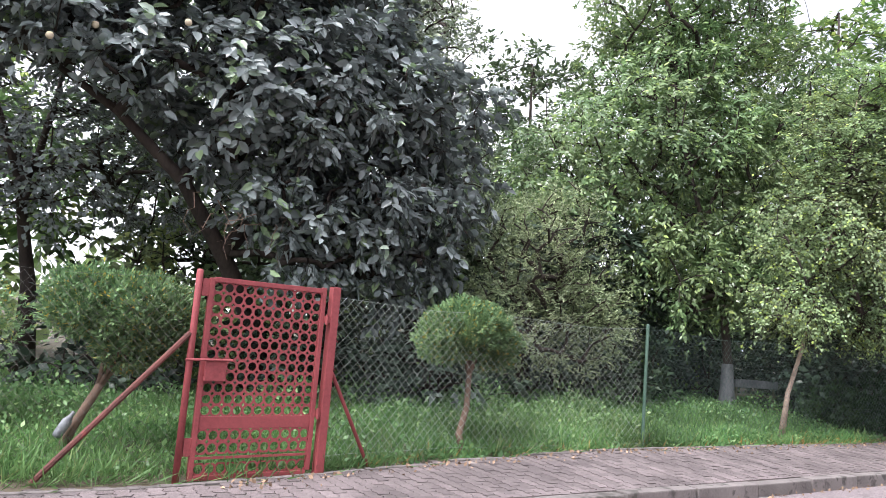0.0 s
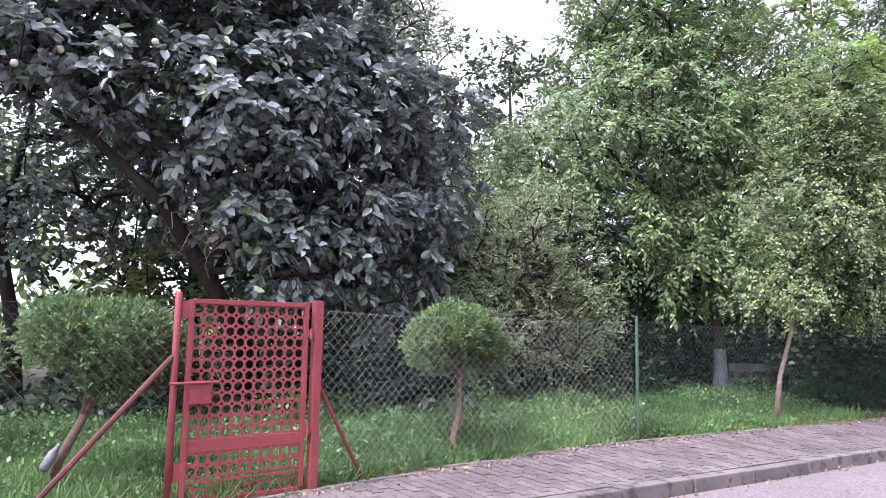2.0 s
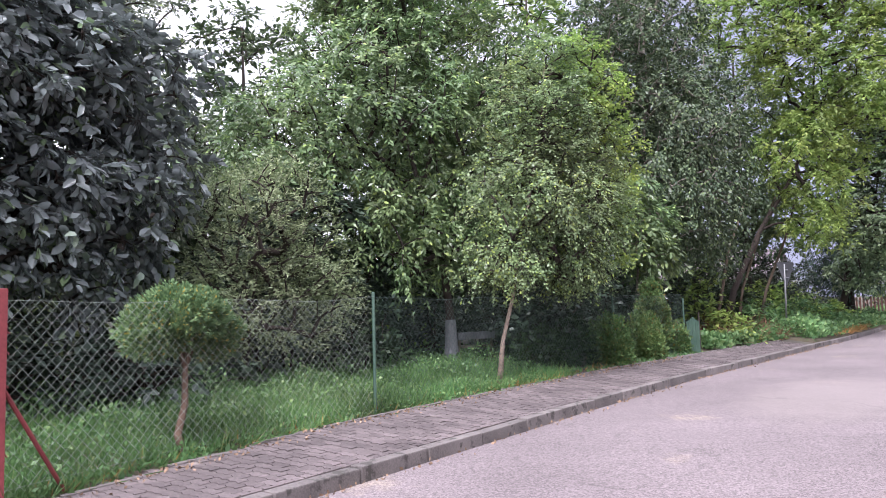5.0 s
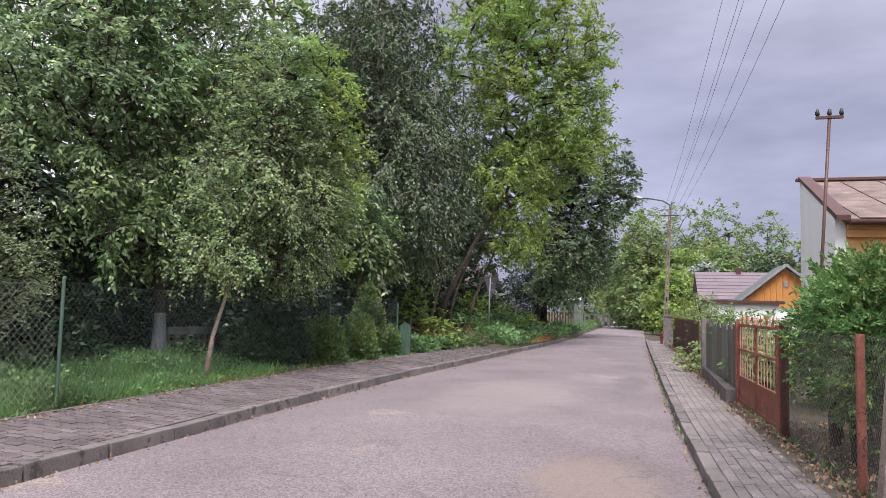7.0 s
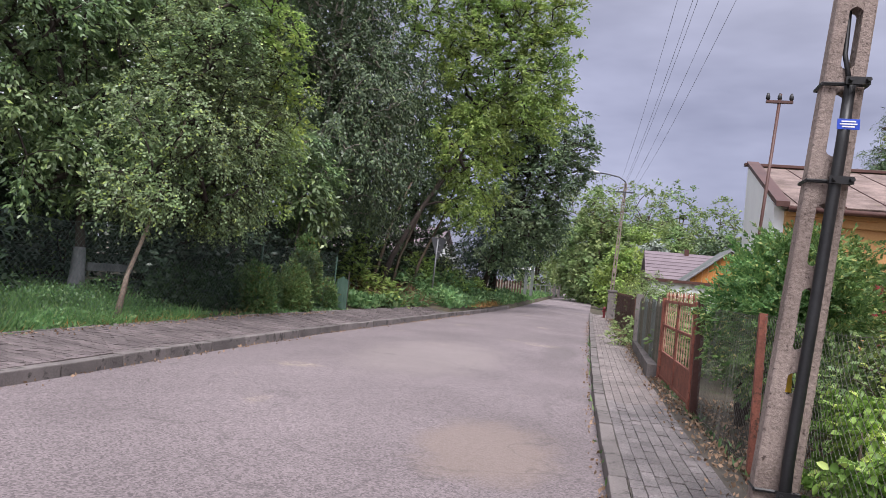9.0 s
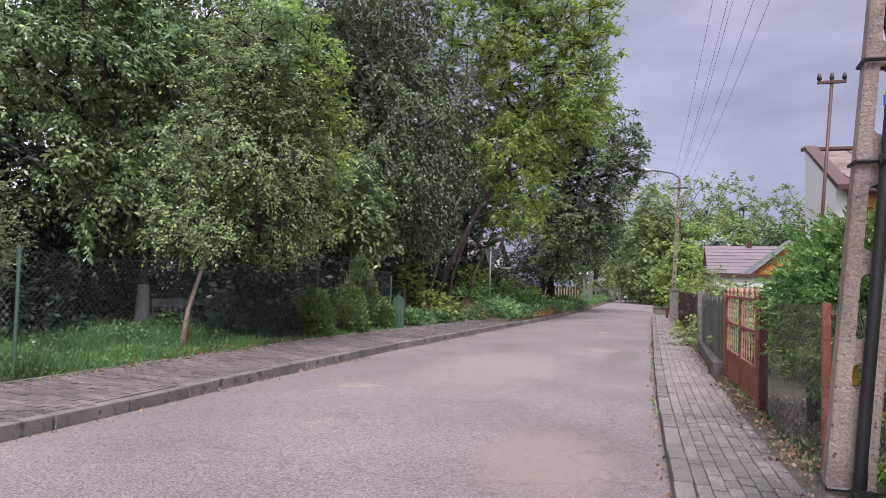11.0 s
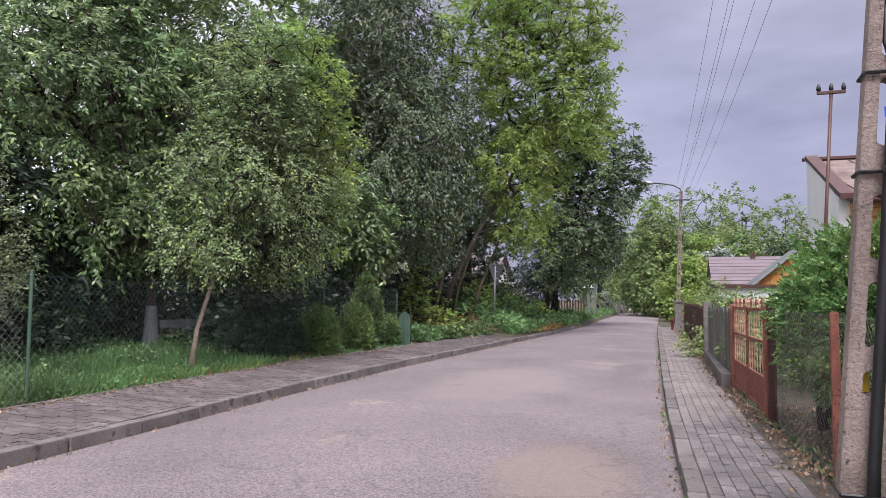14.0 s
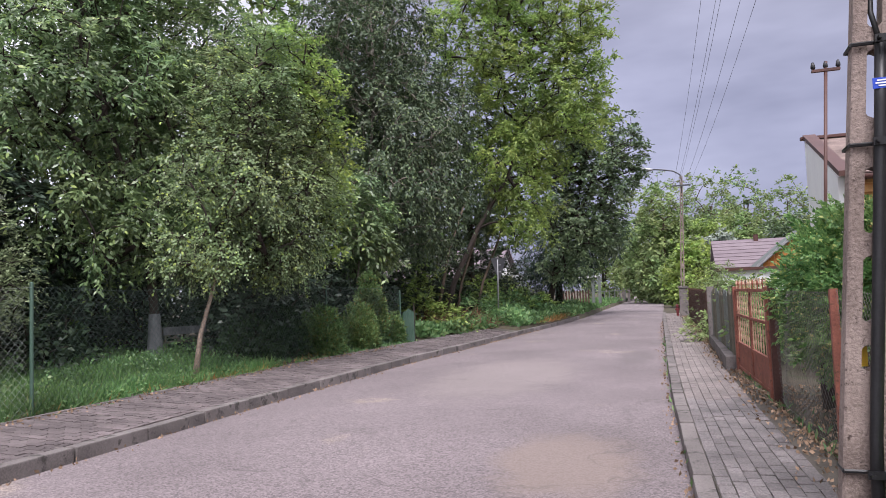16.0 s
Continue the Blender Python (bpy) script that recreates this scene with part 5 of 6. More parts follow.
# ---- the right side of the street ----
# old lattice concrete pole with its cable pipe
def lattice_pole(name, label, x, y, height, lean, w0, w1, depth, first, pitch, detail=True):
    root = thing(name, (x, y, 0), label, "utility pole")

    def at(u, v, z):
        f = z / height
        return Vector((x + lean[0] * z + u * (w0 + (w1 - w0) * f) / 2, y + lean[1] * z + v * (depth * (1 - 0.35 * f)) / 2, z))

    def leg(s):
        zs = np.linspace(-0.3, height, 20)
        sh = Shape()
        for z in zs:
            sh.v += [at(s * 0.34, -1, z), at(s * 0.9, -1, z), at(s, -0.85, z), at(s, 0.85, z), at(s * 0.9, 1, z), at(s * 0.34, 1, z)]
        sh.v = [tuple(p) for p in sh.v]
        for i in range(len(zs) - 1):
            sh.f += [tuple((6 * i + k, 6 * i + (k + 1) % 6, 6 * i + 6 + (k + 1) % 6, 6 * i + 6 + k)[::s]) for k in range(6)]
        sh.f += [tuple(range(6))[::-s], tuple(6 * (len(zs) - 1) + k for k in range(6))[::s]]
        part("leg", sh, M_CONC, root)

    leg(1)
    leg(-1)
    z, k = first, 0
    solid = Shape()
    zs = [-0.3, first - pitch * 0.42]
    web = [(zs[0], zs[1])]
    while z < height:
        web.append((z - 0.055, z + 0.055 if k % 4 != 2 else z + 0.2))
        z += pitch + (0.16 if k % 4 == 2 else 0)
        k += 1
    for a, b in web:
        sh = Shape()
        n = 5
        for i, u in enumerate(np.linspace(-0.48, 0.48, n)):
            arch = 0.05 * (abs(u) / 0.48) ** 2 if detail else 0
            lo, hi = (a - arch if a > 0 else a), b + arch
            sh.v += [tuple(at(u, -0.9, lo)), tuple(at(u, 0.9, lo)), tuple(at(u, 0.9, hi)), tuple(at(u, -0.9, hi))]
        for i in range(n - 1):
            sh.f += [(4 * i + q, 4 * i + (q + 1) % 4, 4 * i + 4 + (q + 1) % 4, 4 * i + 4 + q)[::-1] for q in range(4)]
        part("rung", sh, M_CONC, root)
    return root, at


pole, pole_at = lattice_pole("utility_pole", "pitted concrete lattice pole with a black cable pipe", 1.07, 3.84, 9.0, (0.078, -0.005), 0.235, 0.13, 0.13, 1.12, 0.46)
pipe = [(1.11, 3.73, -0.2), (1.14, 3.725, 0.6), (1.21, 3.72, 1.5), (1.27, 3.715, 2.3), (1.295, 3.74, 2.62), (1.27, 3.78, 2.8), (1.30, 3.86, 3.2), (1.66, 3.86, 8.4)]
part("cable_pipe", Shape().tube(pipe[:5], [0.031, 0.031, 0.031, 0.031, 0.028], 14), M_BLACK, pole, "black plastic cable pipe", True)
part("cable", Shape().tube(pipe[4:], 0.014, 8), M_BLACK, pole, "black cable", True)
for z in (0.42, 2.1, 2.63):
    c = pole_at(0, 0, z)
    s = Shape().tube([c + Vector((-0.112, -0.075, 0)), c + Vector((0.112, -0.075, 0)), c + Vector((0.112, 0.075, 0)), c + Vector((-0.112, 0.075, 0)), c + Vector((-0.112, -0.075, 0))], 0.011, 6)
    s.box(tuple(c + Vector((-0.02, -0.155, -0.02))), tuple(c + Vector((0.1, -0.14, 0.02))))
    part("clamp", s, M_BLACK, pole, "bolted cable clamp")
    for u in (0.0, 0.085):
        part("bolt", Shape().tube([c + Vector((u, -0.08, 0)), c + Vector((u, -0.185, 0))], 0.012, 6), M_BLACK, pole)
c = pole_at(0.3, -1.4, 2.40)
plate = part("sign_plate", Shape().box((c.x - 0.055, c.y - 0.055, c.z - 0.028), (c.x + 0.055, c.y - 0.05, c.z + 0.028)), M_BLUE, pole, "small blue enamel plate", bevel=0.001)
for i, (w, dz) in enumerate(((0.07, 0.014), (0.085, 0.0), (0.06, -0.014))):
    part("lettering", Shape().box((c.x - w / 2, c.y - 0.0575, c.z + dz - 0.0035), (c.x + w / 2, c.y - 0.0555, c.z + dz + 0.0035)), M_PAINTW, plate)
c = pole_at(-0.1, 0.2, 1.0)
part("number_tag", Shape().box((c.x - 0.018, c.y, c.z - 0.055), (c.x + 0.018, c.y + 0.006, c.z + 0.055)), M_YTAG, pole, "yellow tag", bevel=0.001)
c = pole_at(0, 0, 8.75)
part("crossarm", Shape().box((c.x - 0.75, c.y - 0.04, c.z - 0.04), (c.x + 0.75, c.y + 0.04, c.z + 0.04)), M_STEEL, pole, bevel=0.005)

lamp_x, lamp_y = 0.62, 40.0
lamp, lamp_at = lattice_pole("street_lamp", "slim concrete lamp pole with a long curved arm", lamp_x, lamp_y, 7.3, (0.04, 0), 0.24, 0.15, 0.17, 1.2, 0.6, False)
lx = lamp_x + 0.3
arm = [(lx - 0.03, lamp_y, 6.2), (lx + 0.03, lamp_y, 7.05), (lx - 0.06, lamp_y, 7.4), (lx - 0.4, lamp_y, 7.62), (lx - 1.0, lamp_y, 7.74), (lx - 1.55, lamp_y, 7.8)]
part("arm", Shape().tube(arm, 0.04, 8), M_SIGNB, lamp, "grey curved tube arm", True)
head = Shape().tube([(lx - 1.45, lamp_y, 7.78), (lx - 1.55, lamp_y, 7.78), (lx - 1.9, lamp_y, 7.84), (lx - 2.1, lamp_y, 7.85)], [0.04, 0.09, 0.11, 0.05], 10)
part("lamp_head", head, M_STEEL, lamp, "grey lamp head", True)
part("crossarm", Shape().box((lx - 0.5, lamp_y - 0.12, 6.75), (lx + 0.45, lamp_y - 0.1, 6.83)), M_SIGNB, lamp)
far_lamp = copy_thing(lamp, Matrix.Translation((1.6, 66.0, -2.0)))
for i, (u, dz) in enumerate(((-0.7, 0), (-0.32, 0.06), (-0.2, 0.06), (0.28, 0.02), (0.66, 0))):
    a, b = Vector((2.15 + u, 3.84, 8.85 + dz)), Vector((lx + u * 0.6, lamp_y - 0.11, 6.85 + dz))
    pts = [a.lerp(b, t) - Vector((0, 0, 0.55 * math.sin(math.pi * t))) for t in np.linspace(0, 1, 24)]
    cable = thing("power_line", tuple(a), "thin dark overhead power line between the poles", "power line", "overhead lines")
    part("wire", Shape().tube(pts, 0.005, 4), M_BLACK, cable)
    back = [Vector((2.15 + u, 3.84 - 40 * t, 8.85 + dz - 1.2 * t * (1 - t) * 1.5)) for t in np.linspace(0, 1, 8)]
    part("wire", Shape().tube(back, 0.005, 4), M_BLACK, cable)

# chain-link and posts along the pavement
fence_r = thing("chain_link_fence", (1.3, 4.5, 0.1), "rusty chain-link garden fence on iron angle posts", "fence")
chain_link(fence_r, [(1.45, 0.2), (1.41, 2.5), (1.32, 5.5), (1.24, 8.3)], 1.24, 0.10, 0.07, 0.0775, 0.0013, M_WIRE2, 0.03)
for x, y, w, h in ((1.41, 2.5, 0.021, 1.36), (1.325, 5.5, 0.028, 1.34)):
    part("post", Shape().box((x - w, y - w, -0.2), (x + w, y + w, h)), M_RUST, fence_r, "rust-red iron post")
part("rail", Shape().box((1.38, 2.47, 1.30), (2.3, 2.53, 1.36)), M_RUST, fence_r, "rust-red iron rail")
part("post", Shape().box((1.20, 8.27, -0.2), (1.29, 8.36, 1.4)), M_BROWN, fence_r, bevel=0.006)

# double red gate with cream bars
rgate = thing("double_gate", (1.15, 9.8, 0.1), "double red steel gate with cream ornamental bars and spikes", "gate")
RA, RB = Vector((1.215, 8.42, 0)), Vector((1.10, 11.25, 0))
rd = (RB - RA).normalized()
rgm = Matrix(((rd.x, -rd.y, 0, RA.x), (rd.y, rd.x, 0, RA.y), (0, 0, 1, 0), (0, 0, 0, 1)))


def rpart(name, s, material, parent, label="", bevel=0.0):
    s.v = [tuple(rgm @ Vector(v)) for v in s.v]
    return part(name, s, material, parent, label, bevel=bevel)


rlen = (RB - RA).length
for u in (-0.05, rlen + 0.05):
    rpart("post", Shape().box((u - 0.045, -0.045, -0.2), (u + 0.045, 0.045, 1.36)), M_RUST, rgate, bevel=0.006)
for k in (0, 1):
    u0, u1 = 0.01 + k * rlen / 2, (k + 1) * rlen / 2 - 0.01
    fs = Shape()
    for z0, z1 in ((0.14, 0.18), (0.50, 0.54), (0.92, 0.955), (1.29, 1.33)):
        fs.box((u0, -0.018, z0), (u1, 0.018, z1))
    for u in (u0, u1 - 0.035):
        fs.box((u, -0.02, 0.14), (u + 0.035, 0.02, 1.34))
    lf_ = rpart("gate_leaf", fs, M_RUST, rgate, "red steel frame", bevel=0.003)
    rpart("kick_panel", Shape().box((u0 + 0.036, -0.006, 0.18), (u1 - 0.036, 0.006, 0.50)), M_RUST, lf_, "red sheet panel")
    n = 7
    for i in range(n):
        u = u0 + 0.1 + (u1 - u0 - 0.2) * i / (n - 1)
        for z0, z1 in ((0.545, 0.915), (0.96, 1.285)):
            zz = np.linspace(z0, z1, 9)
            rad = [0.006, 0.006, 0.012, 0.006, 0.011, 0.006, 0.012, 0.006, 0.006]
            rpart("bar", Shape().tube([(u, 0, z) for z in zz], rad, 6), M_CREAMMET, lf_)
        rpart("spike", Shape().tube([(u, 0, 1.33), (u, 0, 1.37), (u, 0, 1.40), (u, 0, 1.46)], [0.008, 0.008, 0.018, 0.003], 6), M_RUST if i % 2 else M_CREAMMET, lf_)

# mixed fence past the gate
mixed = thing("panel_fence", (1.05, 13, 0.1), "patched fence of weathered wood and tin on a low concrete base", "fence")
for i in range(30):
    y = 11.4 + i * 0.165
    x = fence_right(y) - 0.02
    h = 1.28 + 0.05 * math.sin(i * 1.9) + 0.03 * math.sin(i * 5.1)
    part("slat", Shape().box((x - 0.01, y, 0.28), (x + 0.012, y + 0.15, h)), M_OLD if i % 11 < 6 else M_TIN, mixed)
part("base", Shape().box((fence_right(14) - 0.14, 11.36, -0.1), (fence_right(14) + 0.14, 16.4, 0.30)), M_KERB, mixed, "low concrete base", bevel=0.01)
part("post", Shape().box((0.90, 16.5, -0.1), (1.06, 16.66, 1.36)), M_KERB, mixed, "pale concrete post", bevel=0.01)
brown = thing("plank_fence", (0.85, 24, 0.1), "dark brown vertical plank fence along the pavement", "fence")
for i in range(80):
    y = 18.4 + i * 0.155
    x = fence_right(y)
    part("plank", Shape().box((x - 0.012, y, 0.08), (x + 0.012, y + 0.138, 1.27 + 0.03 * math.sin(i * 2.7))), M_PLANK, brown)
for z in (0.35, 1.0):
    part("rail", Shape().tube([(fence_right(y) + 0.04, y, z) for y in np.linspace(18.4, 30.8, 8)], 0.03, 4), M_PLANK, brown)
pil = thing("gate_pillar", (0.55, 32.5, 0.1), "mossy concrete gate pillar at the end of the planks", "pillar")
part("shaft", Shape().box((0.42, 32.3, 0), (0.78, 32.66, 1.3)), M_KERB, pil, bevel=0.015)
part("cap", Shape().box((0.38, 32.26, 1.3), (0.82, 32.7, 1.38)), M_KERB, pil, bevel=0.01)
hyd = thing("fire_hydrant", (0.32, 33.0, 0.08), "small red street hydrant", "hydrant")
part("barrel", Shape().tube([(0.32, 33, z) for z in (0, 0.05, 0.06, 0.45, 0.47, 0.55, 0.6)], [0.1, 0.1, 0.055, 0.055, 0.08, 0.07, 0.02], 12), M_RED, hyd, smooth=False)
part("outlet", Shape().tube([(0.22, 33, 0.38), (0.42, 33, 0.38)], 0.035, 8), M_RED, hyd)


# ---- houses ----
def wall_block(parent, name, lo, hi, material, label=""):
    return part(name, Shape().box(lo, hi), material, parent, label)


yh = thing("house", (5.8, 17.5, 0.05), "single-storey yellow rendered outbuilding with a shallow sheet roof", "house")
Y0, Y1, X0, X1, ZE, ZR = 15.4, 20.4, 3.62, 10.8, 3.35, 5.0
# south wall with the doorway left open for the door
part("wall", Shape().box((X0, Y0, 0), (5.35, Y0 + 0.3, ZE)).box((6.6, Y0, 0), (6.75, Y0 + 0.3, ZE)).box((5.35, Y0, 2.28), (6.6, Y0 + 0.3, ZE)), M_YELLOW, yh, "yellow rendered wall")
part("wall", Shape().box((6.75, Y0, 0), (X1, Y0 + 0.3, ZE)), M_CREAM, yh, "cream rendered wall")
part("cornice", Shape().box((X0, Y0 - 0.10, ZE - 0.26), (X1, Y0 - 0.003, ZE - 0.10)), M_YELLOW, yh, bevel=0.01)
part("cornice", Shape().box((X0, Y0 - 0.16, ZE - 0.10), (X1, Y0 - 0.003, ZE)), M_YELLOW, yh, bevel=0.01)
gab = Shape()
gab.add([(X0 - 0.2, Y0, 0), (X0 + 0.1, Y1, 0), (X0 + 0.1, Y1, ZR + 0.16), (X0 - 0.2, Y0 + 0.1, ZE + 0.16), (X0 - 0.2, Y0, ZE + 0.1),
         (X0, Y0, 0), (X0 + 0.35, Y1, 0), (X0 + 0.35, Y1, ZR + 0.16), (X0, Y0 + 0.1, ZE + 0.16), (X0, Y0, ZE + 0.1)],
        [(0, 4, 3, 2, 1), (5, 6, 7, 8, 9), (0, 1, 6, 5), (1, 2, 7, 6), (2, 3, 8, 7), (3, 4, 9, 8), (4, 0, 5, 9)])
part("gable_wall", gab, M_WHITE, yh, "white rendered fire wall")
part("coping", Shape().add([(X0 - 0.24, Y0 - 0.34, ZE + 0.06), (X0 + 0.02, Y0 - 0.34, ZE + 0.06), (X0 + 0.36, Y1, ZR + 0.17), (X0 + 0.06, Y1, ZR + 0.17), (X0 - 0.24, Y0 - 0.34, ZE + 0.17), (X0 + 0.02, Y0 - 0.34, ZE + 0.17), (X0 + 0.36, Y1, ZR + 0.27), (X0 + 0.06, Y1, ZR + 0.27)],
     [(0, 3, 2, 1), (4, 5, 6, 7), (0, 1, 5, 4), (1, 2, 6, 5), (2, 3, 7, 6), (3, 0, 4, 7)]), M_BROWN, yh, "brown sheet coping")
part("back_wall", Shape().box((X0 + 0.36, Y1 - 0.3, 0), (X1, Y1, ZR)), M_CREAM, yh)
part("side_wall", Shape().box((X1 - 0.3, Y0 + 0.3, 0), (X1, Y1 - 0.3, ZE)), M_CREAM, yh)
roof = part("roof", Shape().add([(X0 - 0.1, Y0 - 0.3, ZE + 0.02), (X1, Y0 - 0.3, ZE + 0.02), (X1, Y1, ZR + 0.02), (X0 + 0.2, Y1, ZR + 0.02), (X0 - 0.1, Y0 - 0.3, ZE + 0.1), (X1, Y0 - 0.3, ZE + 0.1), (X1, Y1, ZR + 0.1), (X0 + 0.2, Y1, ZR + 0.1)],
     [(0, 3, 2, 1), (4, 5, 6, 7), (0, 1, 5, 4), (1, 2, 6, 5), (2, 3, 7, 6), (3, 0, 4, 7)]), M_ROOF, yh, "weathered brown roof sheets")
slope = math.atan2(ZR - ZE, Y1 - Y0 + 0.3)
for i in range(8):
    x = X0 + 0.2 + i * 0.88
    ym, zm = (Y0 - 0.3 + Y1) / 2, (ZE + ZR) / 2 + 0.105
    L = math.hypot(Y1 - Y0 + 0.3, ZR - ZE)
    rm = Matrix.Translation((x + 0.42, ym, zm)) @ Euler((slope, 0, 0)).to_matrix().to_4x4()
    part("roof_sheet", Shape().box((-0.425, -L / 2 - 0.02, 0), (0.425, L / 2, 0.02), rm), M_ROOF, roof)
    part("batten", Shape().box((0.43, -L / 2, 0), (0.45, L / 2, 0.035), rm), M_BROWN, roof)
part("gutter", Shape().tube([(X0, Y0 - 0.36, ZE + 0.02), (X1, Y0 - 0.36, ZE)], 0.06, 8), M_BROWN, yh, "brown gutter", True)
part("ridge_cap", Shape().box((X0 + 0.0, Y1 - 0.12, ZR + 0.13), (X1, Y1 + 0.08, ZR + 0.21)), M_BROWN, yh, bevel=0.01)
dr = part("door", Shape().box((5.38, Y0 + 0.05, 0.05), (6.57, Y0 + 0.12, 2.26)), M_DOOR, yh, "dark red double door", bevel=0.004)
part("rail", Shape().box((5.4, Y0 + 0.03, 1.84), (6.56, Y0 + 0.049, 1.92)), M_DOOR, dr)
part("handle", Shape().box((6.50, Y0 + 0.01, 1.86), (6.62, Y0 + 0.03, 1.90)), M_BROWN, dr)
mast = thing("roof_mast", (3.2, 14.9, 0), "rusty brown mast with a crossarm and two insulators", "mast")
part("pole", Shape().tube([(2.90, 14.9, 0), (3.26, 14.9, 5.65)], 0.032, 8), M_BROWN, mast, smooth=True)
part("crossarm", Shape().box((3.0, 14.86, 5.46), (3.5, 14.94, 5.51)), M_BROWN, mast)
for x in (3.03, 3.25, 3.47):
    part("insulator", Shape().tube([(x, 14.9, 5.51), (x, 14.9, 5.55), (x, 14.9, 5.6), (x, 14.9, 5.66)], [0.02, 0.045, 0.04, 0.02], 8), M_BLACK, mast, smooth=True)

nh = thing("house", (6.5, 3.0, 0.05), "two-storey pebbledashed house with a balcony and a brown downpipe", "house")
NX, NY = 3.98, 7.4
part("wall", Shape().box((NX, -4.0, 0), (9.5, NY, 6.4)), M_PINK, nh, "pale pinkish pebbledash wall")
part("plinth", Shape().box((NX - 0.05, -4.05, 0), (NX - 0.004, NY + 0.05, 0.4)), M_KERB, nh)
part("eaves", Shape().box((NX - 0.5, -4.5, 6.4), (10, NY + 0.5, 6.6)), M_BROWN, nh)
part("downpipe", Shape().tube([(NX - 0.10, NY - 0.05, 0.1), (NX - 0.10, NY - 0.05, 6.3)], 0.075, 12), M_BROWN, nh, "brown downpipe", True)
bal = part("balcony", Shape().box((3.42, 4.0, 3.80), (NX - 0.004, NY - 0.3, 3.94)), M_PINK, nh, "concrete balcony slab", bevel=0.01)
part("edge_strip", Shape().box((3.39, 3.97, 3.941), (NX - 0.004, NY - 0.27, 4.0)), M_BROWN, bal)
for y in np.linspace(4.05, NY - 0.35, 26):
    part("baluster", Shape().tube([(3.46, y, 4.0), (3.43, y, 4.4), (3.46, y, 4.95)], 0.009, 5), M_CREAMMET if round(y * 10) % 3 else M_RUST, bal)
for x in np.linspace(3.52, NX - 0.1, 4):
    part("baluster", Shape().tube([(x, NY - 0.35, 4.0), (x, NY - 0.32, 4.4), (x, NY - 0.35, 4.95)], 0.009, 5), M_CREAMMET, bal)
for z in (4.06, 4.95):
    part("rail", Shape().tube([(3.46, 4.0, z), (3.46, NY - 0.35, z), (NX, NY - 0.35, z)], 0.02, 6), M_RUST, bal)
part("corner_post", Shape().box((3.435, NY - 0.375, 4.0), (3.485, NY - 0.325, 5.05)), M_RUST, bal)
dish = thing("satellite_dish", (2.85, 7.2, 4.5), "dark round satellite dish on the balcony rail", "satellite dish")
dm = Matrix.Translation((3.32, 7.0, 4.9)) @ Euler((radians(80), 0, radians(25))).to_matrix().to_4x4()
ds = Shape()
for k, (rr, zz) in enumerate(((0.02, 0.05), (0.15, 0.04), (0.27, 0.0), (0.29, -0.02))):
    ds.v += [tuple(dm @ Vector((rr * math.cos(a), rr * math.sin(a), zz))) for a in np.linspace(0, 2 * math.pi, 20, endpoint=False)]
ds.f = [(k * 20 + i, k * 20 + (i + 1) % 20, k * 20 + 20 + (i + 1) % 20, k * 20 + 20 + i) for k in range(3) for i in range(20)] + [tuple(range(20))]
part("reflector", ds, M_SIGNB, dish, smooth=True)
part("mount", Shape().tube([(3.34, 7.02, 4.9), (3.42, 7.04, 4.8), (3.46, 7.04, 4.6)], 0.02, 6), M_STEEL, dish)
# iron trellis between the two houses
trel = thing("iron_trellis", (5.6, 12.6, 0.05), "rusty iron trellis with thin white bars", "trellis")
part("frame", Shape().tube([(5.75, 12.4, 0), (5.8, 12.4, 2.75)], 0.04, 6).tube([(6.35, 12.4, 0), (6.35, 12.4, 2.75)], 0.04, 6).tube([(5.75, 12.4, 2.72), (6.4, 12.4, 2.75)], 0.035, 6).tube([(5.75, 12.4, 1.3), (6.4, 12.4, 1.3)], 0.02, 6), M_RUST, trel)
for i in range(6):
    part("bar", Shape().tube([(5.85 + i * 0.09, 12.4, 1.3), (5.9 + i * 0.06, 12.4, 2.0), (5.82 + i * 0.1, 12.4, 2.72)], 0.012, 5), M_PAINTW, trel)


